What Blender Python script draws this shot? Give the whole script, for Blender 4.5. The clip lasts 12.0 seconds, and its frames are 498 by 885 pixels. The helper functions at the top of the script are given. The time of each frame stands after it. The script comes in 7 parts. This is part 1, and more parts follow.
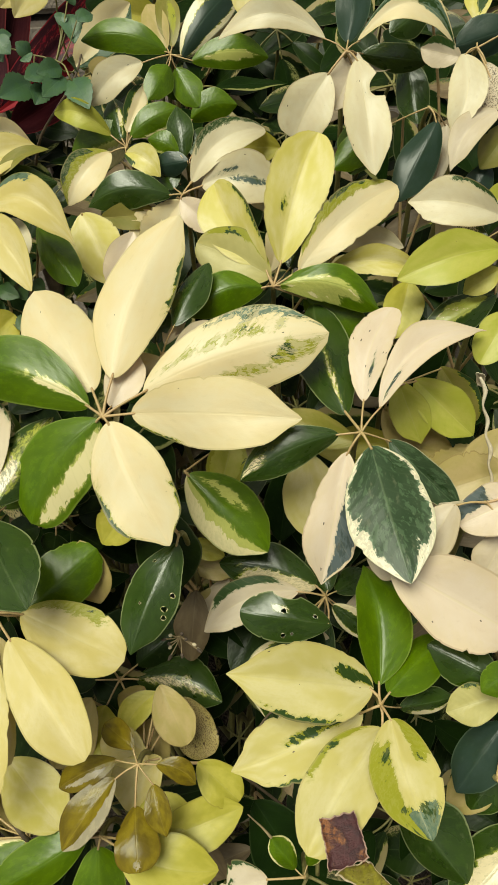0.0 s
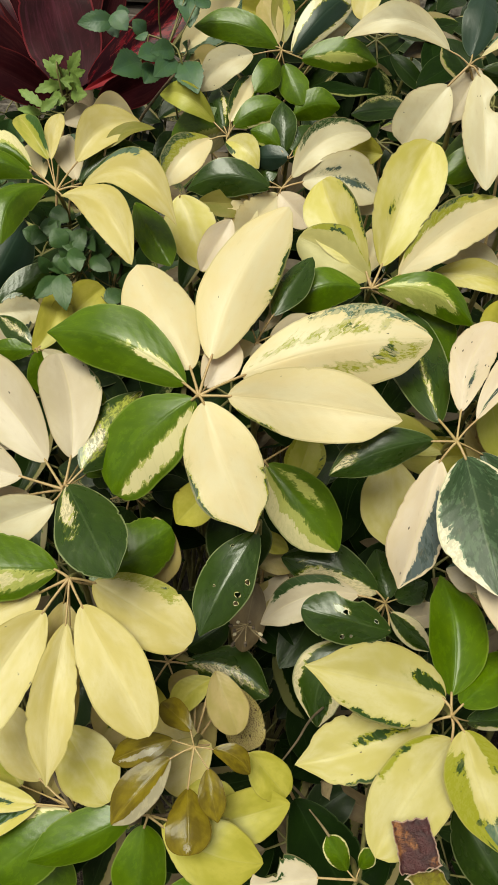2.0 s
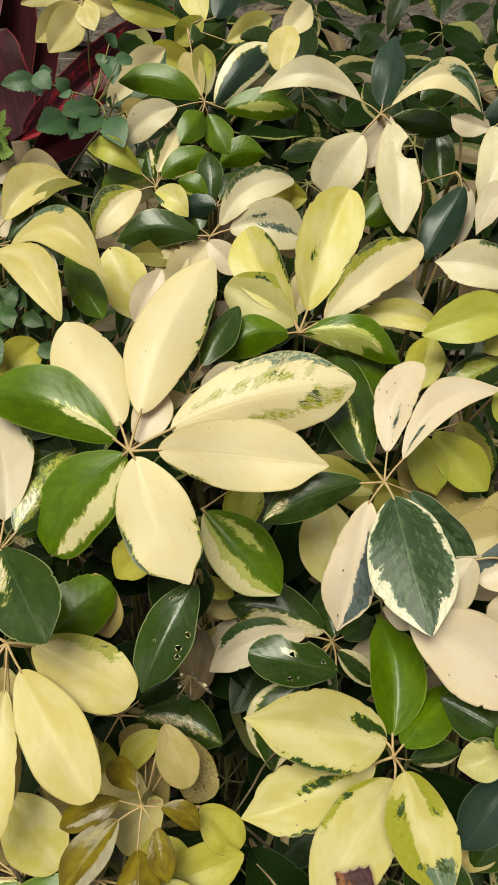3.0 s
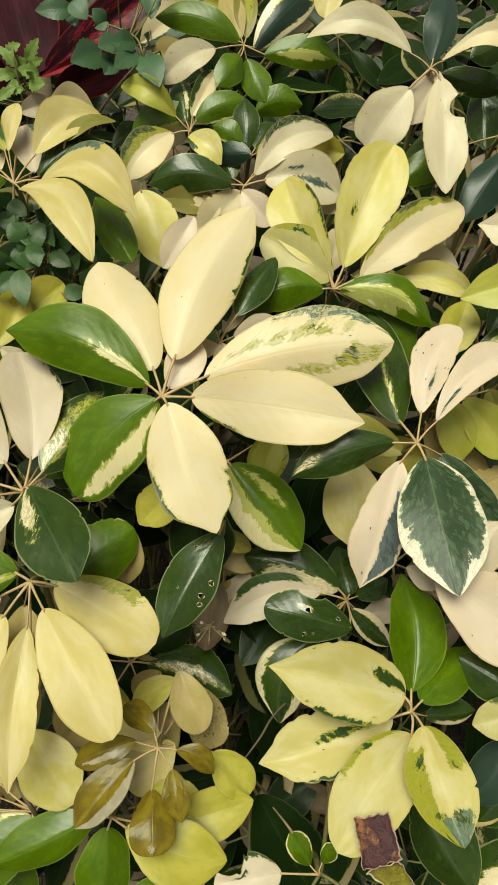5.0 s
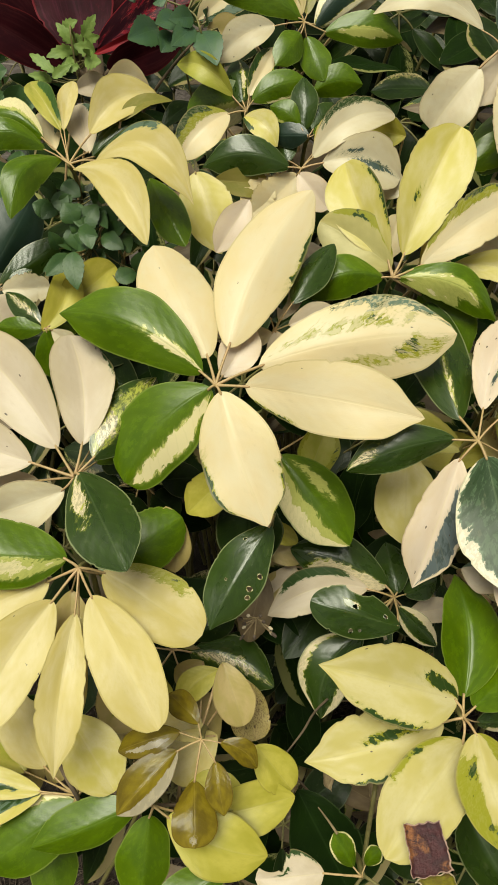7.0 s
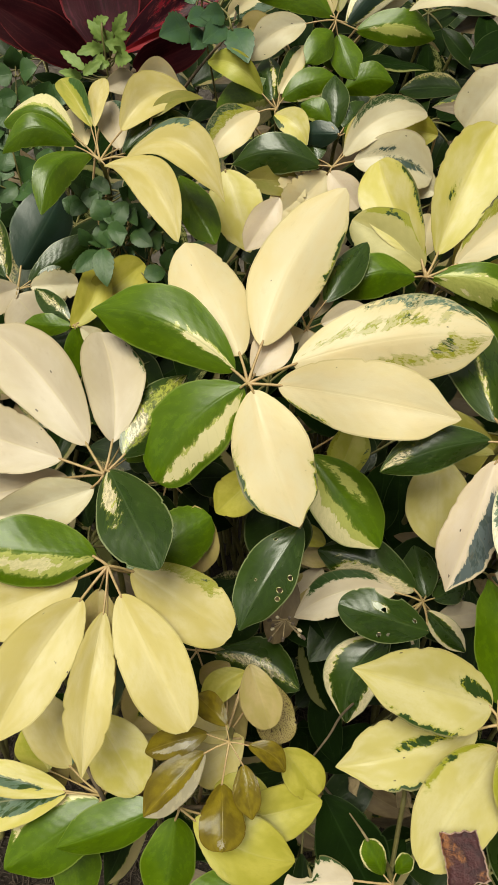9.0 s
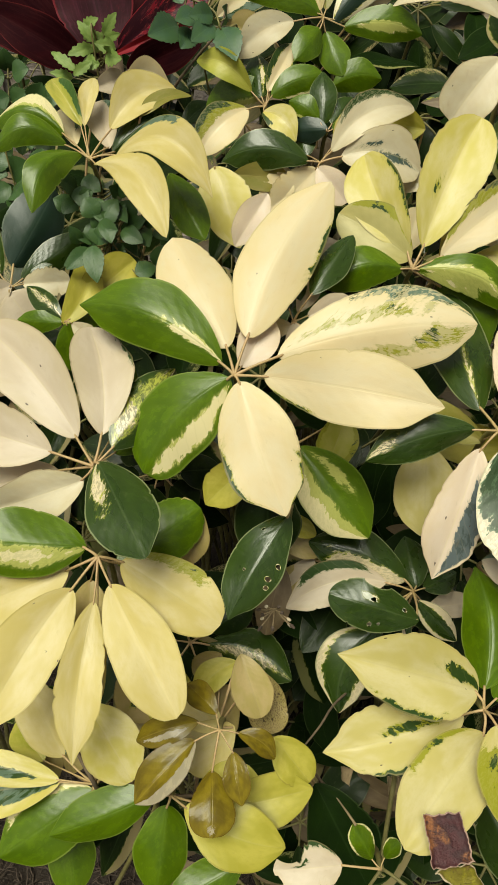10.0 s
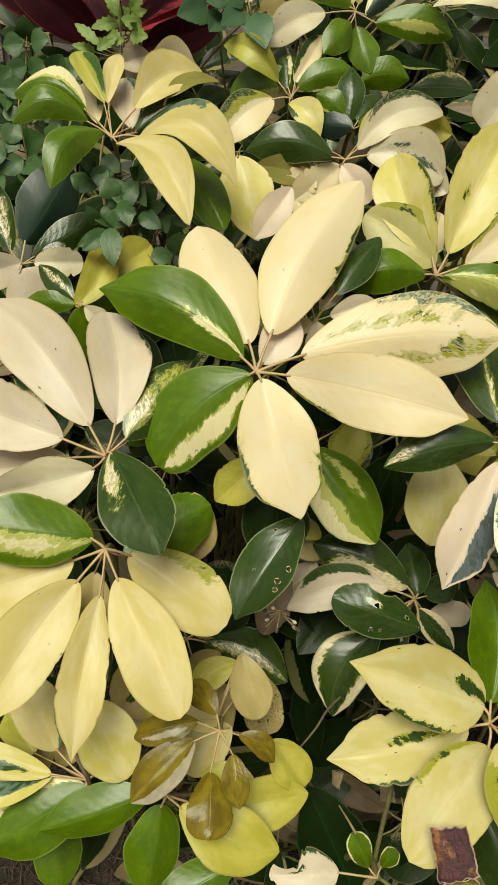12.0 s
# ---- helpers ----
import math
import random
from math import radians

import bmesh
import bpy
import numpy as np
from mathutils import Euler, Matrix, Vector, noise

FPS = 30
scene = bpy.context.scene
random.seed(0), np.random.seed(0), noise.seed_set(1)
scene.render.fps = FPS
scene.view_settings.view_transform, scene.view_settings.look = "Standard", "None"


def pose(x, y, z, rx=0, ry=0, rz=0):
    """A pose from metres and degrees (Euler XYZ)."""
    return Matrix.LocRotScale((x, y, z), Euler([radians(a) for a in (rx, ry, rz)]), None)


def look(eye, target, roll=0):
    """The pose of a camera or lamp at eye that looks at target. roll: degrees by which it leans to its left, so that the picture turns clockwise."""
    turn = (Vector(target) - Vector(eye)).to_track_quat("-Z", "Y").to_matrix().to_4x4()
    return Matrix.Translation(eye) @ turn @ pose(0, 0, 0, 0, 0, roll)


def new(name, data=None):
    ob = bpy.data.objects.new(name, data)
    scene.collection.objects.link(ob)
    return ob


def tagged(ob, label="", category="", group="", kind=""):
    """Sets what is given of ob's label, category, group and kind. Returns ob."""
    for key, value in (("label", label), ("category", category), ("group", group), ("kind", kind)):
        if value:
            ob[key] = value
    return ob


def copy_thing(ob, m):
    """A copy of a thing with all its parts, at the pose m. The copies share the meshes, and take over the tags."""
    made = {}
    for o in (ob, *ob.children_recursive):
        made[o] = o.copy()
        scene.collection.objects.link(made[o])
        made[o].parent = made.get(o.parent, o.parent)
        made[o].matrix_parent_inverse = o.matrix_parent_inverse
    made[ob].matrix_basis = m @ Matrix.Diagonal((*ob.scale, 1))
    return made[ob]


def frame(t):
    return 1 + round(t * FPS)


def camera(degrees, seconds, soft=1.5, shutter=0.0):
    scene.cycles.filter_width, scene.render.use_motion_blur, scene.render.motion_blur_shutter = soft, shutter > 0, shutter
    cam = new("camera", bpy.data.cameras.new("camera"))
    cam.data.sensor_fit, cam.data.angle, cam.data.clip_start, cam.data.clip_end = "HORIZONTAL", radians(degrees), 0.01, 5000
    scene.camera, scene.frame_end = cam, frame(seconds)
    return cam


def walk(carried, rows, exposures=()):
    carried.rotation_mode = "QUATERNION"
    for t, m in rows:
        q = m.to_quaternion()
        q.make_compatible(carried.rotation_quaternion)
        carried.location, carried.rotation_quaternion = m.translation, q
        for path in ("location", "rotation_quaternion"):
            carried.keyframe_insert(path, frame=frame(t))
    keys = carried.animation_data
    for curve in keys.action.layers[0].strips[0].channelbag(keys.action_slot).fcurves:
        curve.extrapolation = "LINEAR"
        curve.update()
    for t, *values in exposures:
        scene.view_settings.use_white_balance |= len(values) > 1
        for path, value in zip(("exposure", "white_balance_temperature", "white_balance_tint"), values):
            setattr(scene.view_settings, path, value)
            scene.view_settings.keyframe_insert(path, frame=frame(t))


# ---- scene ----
cam = camera(40.9, 12.0, 0.6)
PATH = [
    (0, (0.036, 0.015, 1.167), (-0.106, 1.455, -0.213), -4.6),
    (0.5, (0.025, 0.014, 1.17), (-0.202, 1.444, -0.209), -5.5),
    (1, (0.005, 0.002, 1.172), (-0.312, 1.486, -0.131), -6.2),
    (1.5, (-0.018, 0.0, 1.167), (-0.246, 1.485, -0.153), -1.6),
    (2, (-0.017, 0.004, 1.16), (-0.165, 1.46, -0.203), 2.1),
    (2.5, (-0.011, 0.011, 1.166), (-0.166, 1.474, -0.19), 0.5),
    (3, (0.007, 0.014, 1.176), (-0.066, 1.522, -0.136), 0.8),
    (3.2, (0.008, 0.011, 1.174), (-0.11, 1.517, -0.137), 0.6),
    (5, (-0.02, 0.008, 1.165), (-0.045, 1.456, -0.214), 5.4),
    (5.5, (-0.027, 0.009, 1.161), (-0.093, 1.431, -0.243), 5.0),
    (6, (-0.019, 0.004, 1.161), (-0.076, 1.426, -0.244), 5.0),
    (6.5, (-0.018, 0.009, 1.163), (-0.07, 1.424, -0.249), 4.9),
    (7, (-0.033, 0.016, 1.161), (-0.148, 1.421, -0.258), 4.6),
    (7.2, (-0.033, 0.017, 1.158), (-0.147, 1.422, -0.261), 5.0),
    (8.8, (-0.041, 0.014, 1.152), (-0.175, 1.405, -0.279), 4.5),
    (9, (-0.045, 0.016, 1.156), (-0.193, 1.421, -0.260), 4.4),
    (9.5, (-0.050, 0.020, 1.150), (-0.220, 1.423, -0.265), 3.9),
    (10, (-0.033, 0.010, 1.155), (-0.199, 1.417, -0.257), 3.3),
    (10.5, (-0.042, 0.015, 1.158), (-0.153, 1.430, -0.251), 5.5),
    (11, (-0.058, 0.019, 1.149), (-0.157, 1.437, -0.257), 8.9),
    (11.5, (-0.056, 0.015, 1.153), (-0.138, 1.419, -0.269), 9.2),
    (12, (-0.059, 0.014, 1.151), (-0.143, 1.414, -0.274), 9.1),
]
walk(cam, [(t, look(eye, target, roll)) for t, eye, target, roll in PATH], exposures=[(0, -0.34, 6900, 2), (1.5, -0.34, 6900, 2), (3, -0.34, 6900, 4.5), (5, -0.34, 6900, 2.5), (7, -0.34, 6900, 6), (12, -0.34, 6900, 6)])

# ---------- world, sun, exposure ----------
world = bpy.data.worlds.new("overcast_sky")
scene.world = world
world.use_nodes = True
wn = world.node_tree.nodes
sky = wn.new("ShaderNodeTexSky")
sky.sky_type, sky.sun_disc = "NISHITA", False
sky.sun_elevation, sky.sun_rotation = radians(71), radians(215)
sky.dust_density, sky.air_density = 3.0, 1.0
wn["Background"].inputs["Strength"].default_value = 0.092
veil = wn.new("ShaderNodeHueSaturation")
veil.inputs["Saturation"].default_value = 0.04  # thin cloud greys the blue
world.node_tree.links.new(sky.outputs["Color"], veil.inputs["Color"])
world.node_tree.links.new(veil.outputs["Color"], wn["Background"].inputs["Color"])
sun = new("sun", bpy.data.lights.new("sun", "SUN"))
sun.data.energy, sun.data.angle, sun.data.color = 4.5, radians(34), (1.0, 0.99, 0.86)
sun.matrix_world = look((-0.45, -0.65, 2.3), (0, 0, 0))


# ---------- materials ----------
class Nodes:
    """Short hand for building one node tree."""

    def __init__(self, name):
        self.mat = bpy.data.materials.new(name)
        self.mat.use_nodes = True
        self.t = self.mat.node_tree
        self.n = self.t.nodes
        self.bsdf = self.n["Principled BSDF"]
        self.out = self.n["Material Output"]

    def put(self, kind, **sockets):
        node = self.n.new("ShaderNode" + kind)
        for key, value in sockets.items():
            self.feed(node, key, value)
        return node

    def feed(self, node, key, value):
        sock = node.inputs[int(key[1:])] if key[0] == "i" and key[1:].isdigit() else node.inputs[key]
        if isinstance(value, bpy.types.NodeSocket):
            self.t.links.new(value, sock)
        else:
            sock.default_value = value

    def math(self, op, a, b=0.0, c=0.0, clamp=False):
        node = self.n.new("ShaderNodeMath")
        node.operation, node.use_clamp = op, clamp
        for i, value in enumerate((a, b, c)):
            self.feed(node, "i%d" % i, value)
        return node.outputs[0]

    def ramp(self, x, lo, hi):
        node = self.n.new("ShaderNodeMapRange")
        node.interpolation_type = "SMOOTHSTEP"
        for i, value in enumerate((x, lo, hi, 0.0, 1.0)):
            self.feed(node, "i%d" % i, value)
        return node.outputs[0]

    def mix(self, f, a, b):
        node = self.n.new("ShaderNodeMix")
        node.data_type = "RGBA"
        self.feed(node, "i0", f)
        for i, value in ((6, a), (7, b)):
            self.feed(node, "i%d" % i, (*value, 1.0) if isinstance(value, tuple) else value)
        return node.outputs[2]

    def noise(self, vec, scale, detail=3.0, rough=0.55):
        node = self.put("TexNoise", Vector=vec, Scale=scale, Detail=detail, Roughness=rough)
        return node.outputs["Fac"]

    def xyz(self, x, y, z):
        node = self.n.new("ShaderNodeCombineXYZ")
        for i, value in enumerate((x, y, z)):
            self.feed(node, "i%d" % i, value)
        return node.outputs[0]

    def attribute(self, name):
        node = self.n.new("ShaderNodeAttribute")
        node.attribute_name = name
        return node

    def bump(self, height, strength, distance):
        node = self.put("Bump", Height=height, Strength=strength, Distance=distance)
        self.t.links.new(node.outputs[0], self.bsdf.inputs["Normal"])


def foliage(name, base, base2, patch, lime, grey, edge, rib, rough=0.42, coat=0.0, glow=0.27, streak=0.3, shine=0.5, line=0.4, ribbing=0.4, grain=0.0, blotch=0.0):
    """Leaf blade: base colour with ragged patches of a second colour, fine veins, a thin edge line, specks."""
    k = Nodes(name)
    sep = k.put("SeparateXYZ", Vector=k.attribute("blade").outputs["Vector"])
    u, v, seed = sep.outputs
    av = k.math("ABSOLUTE", v)
    vein = k.math("SUBTRACT", u, k.math("MULTIPLY", av, 0.22))
    sweep = k.math("SUBTRACT", u, k.math("MULTIPLY", av, 0.18))
    extra = k.put("SeparateXYZ", Vector=k.attribute("traits").outputs["Vector"])
    mottle, tone, specks = extra.outputs
    g = k.attribute("patch").outputs["Fac"]
    p1 = k.xyz(k.math("MULTIPLY", sweep, 12.0), k.math("MULTIPLY", v, 2.6), seed)
    p3 = k.xyz(k.math("MULTIPLY", vein, 16.0), k.math("MULTIPLY", v, 4.0), seed)
    p2 = k.xyz(k.math("MULTIPLY", u, 2.6), k.math("MULTIPLY", v, 1.3), seed)
    n1 = k.noise(p1, 0.8, 3.0, 0.55)
    n3 = k.noise(p2, 1.2, 2.0)
    n2 = k.noise(p1, 1.3, 3.0, 0.6)
    tooth = k.noise(p3, 1.8, 5.0, 0.72)
    amp = k.math("ADD", streak, k.math("MULTIPLY", mottle, 0.7))
    ragged = k.math("ADD", k.math("MULTIPLY", k.math("SUBTRACT", n1, 0.5), amp), k.math("MULTIPLY", k.math("SUBTRACT", tooth, 0.5), k.math("ADD", 0.30, k.math("MULTIPLY", mottle, 0.6))))
    edge_of = k.math("ADD", g, ragged)
    inside = k.ramp(edge_of, -0.007, 0.007)
    # colour of the blade and of the patches
    low = k.mix(k.ramp(n3, 0.34, 0.66), base, base2)
    fine = k.noise(k.xyz(k.math("MULTIPLY", u, 5.0), k.math("MULTIPLY", v, 2.2), seed), 7.0, 3.0)
    low = k.mix(k.math("MULTIPLY", k.ramp(fine, 0.42, 0.75), 0.25), low, base2)
    flush = k.ramp(k.math("ADD", av, k.math("MULTIPLY", k.math("SUBTRACT", n2, 0.5), 1.1)), 0.35, 1.05)
    low = k.mix(k.math("MULTIPLY", flush, 0.4), low, tuple(c * f for c, f in zip(base2, (0.96, 0.95, 0.74))))
    if blotch:
        wash = k.noise(k.xyz(k.math("MULTIPLY", vein, 7.0), k.math("MULTIPLY", v, 2.6), seed), 1.5, 5.0, 0.72)
        low = k.mix(k.math("MULTIPLY", k.ramp(wash, 0.53, 0.565), blotch), low, tuple(c * 1.7 for c in base2))
    if grain:
        fibre = k.noise(k.xyz(k.math("MULTIPLY", u, 1.6), k.math("MULTIPLY", v, 7.0), seed), 1.6, 4.0, 0.65)
        low = k.mix(k.math("MULTIPLY", k.ramp(fibre, 0.46, 0.70), grain), low, rib)
    is_lime = k.math("COMPARE", tone, 1.0, 0.3)
    is_grey = k.math("COMPARE", tone, 2.0, 0.3)
    broad = k.noise(k.xyz(k.math("MULTIPLY", vein, 6.0), k.math("MULTIPLY", v, 1.7), seed), 1.1, 5.0, 0.65)
    band = k.math("ADD", edge_of, k.math("MULTIPLY", k.math("SUBTRACT", n2, 0.5), 0.35))
    band = k.ramp(k.math("SUBTRACT", band, k.math("MULTIPLY", tone, 0.45)), 0.014, 0.024)  # the lime fringe is wider for a higher tone
    two = k.mix(band, lime, patch)
    two = k.mix(is_lime, two, k.mix(k.ramp(broad, 0.58, 0.62), lime, patch))
    two = k.mix(is_grey, two, k.mix(k.ramp(broad, 0.50, 0.56), grey, patch))
    core = k.mix(k.math("MULTIPLY", k.ramp(tooth, 0.50, 0.525), k.math("MULTIPLY", mottle, 0.9)), two, low)
    halo = k.math("MULTIPLY", k.ramp(edge_of, -0.08, -0.01), 0.22)
    col = k.mix(halo, low, lime)
    col = k.mix(inside, col, core)
    stain = k.ramp(k.noise(k.xyz(k.math("MULTIPLY", u, 4.2), k.math("MULTIPLY", v, 2.0), seed), 2.3, 5.0, 0.7), 0.56, 0.74)
    col = k.mix(k.math("MULTIPLY", stain, 0.15), col, edge)
    # midrib, side veins, edge line
    riblo = k.math("SUBTRACT", 1.0, k.ramp(av, 0.012, 0.045))
    col = k.mix(k.math("MULTIPLY", riblo, 0.24), col, rib)
    wave = k.math("SINE", k.math("ADD", k.math("MULTIPLY", vein, 62.0), k.math("MULTIPLY", n3, 9.0)))
    col = k.mix(k.math("MULTIPLY", k.ramp(wave, 0.86, 1.0), 0.03 + 0.035 * ribbing), col, rib)
    rim = k.ramp(k.math("ADD", av, k.math("MULTIPLY", n2, 0.03)), 0.955, 0.985)
    col = k.mix(k.math("MULTIPLY", rim, line), col, edge)
    # brown specks
    cell = k.put("TexVoronoi", Vector=k.xyz(k.math("MULTIPLY", u, 9.0), k.math("MULTIPLY", v, 4.0), seed), Scale=1.0)
    pick = k.put("SeparateColor", Color=cell.outputs["Color"]).outputs[0]
    size = k.math("MULTIPLY", k.math("ADD", 0.022, k.math("MULTIPLY", specks, 0.10)), k.ramp(pick, 0.55, 0.95))
    spot = k.math("LESS_THAN", cell.outputs["Distance"], size)
    col = k.mix(k.math("MULTIPLY", spot, 0.85), col, (0.06, 0.03, 0.015))
    heavy = k.math("MULTIPLY", k.math("GREATER_THAN", specks, 1.5), k.ramp(k.noise(p2, 16.0, 3.0, 0.6), 0.52, 0.57))
    col = k.mix(k.math("MULTIPLY", heavy, 0.75), col, (0.10, 0.055, 0.02))
    k.feed(k.bsdf, "Base Color", col)
    k.feed(k.bsdf, "Roughness", k.math("ADD", rough - 0.05, k.math("MULTIPLY", n3, 0.12)))
    k.feed(k.bsdf, "Coat Weight", coat)
    k.feed(k.bsdf, "Specular IOR Level", shine)
    k.feed(k.bsdf, "Coat Roughness", 0.18)
    height = k.math("ADD", k.math("MULTIPLY", riblo, -0.08), k.math("ADD", k.math("MULTIPLY", k.math("MULTIPLY", wave, ribbing), 0.06), k.math("MULTIPLY", n3, 0.45)))
    height = k.math("ADD", height, k.math("MULTIPLY", fine, 0.07))
    k.bump(height, 0.65, 0.0012)
    thin = k.put("BsdfTranslucent", Color=col)
    both = k.put("MixShader", Fac=glow, i1=k.bsdf.outputs[0], i2=thin.outputs[0])
    k.t.links.new(both.outputs[0], k.out.inputs["Surface"])
    return k.mat


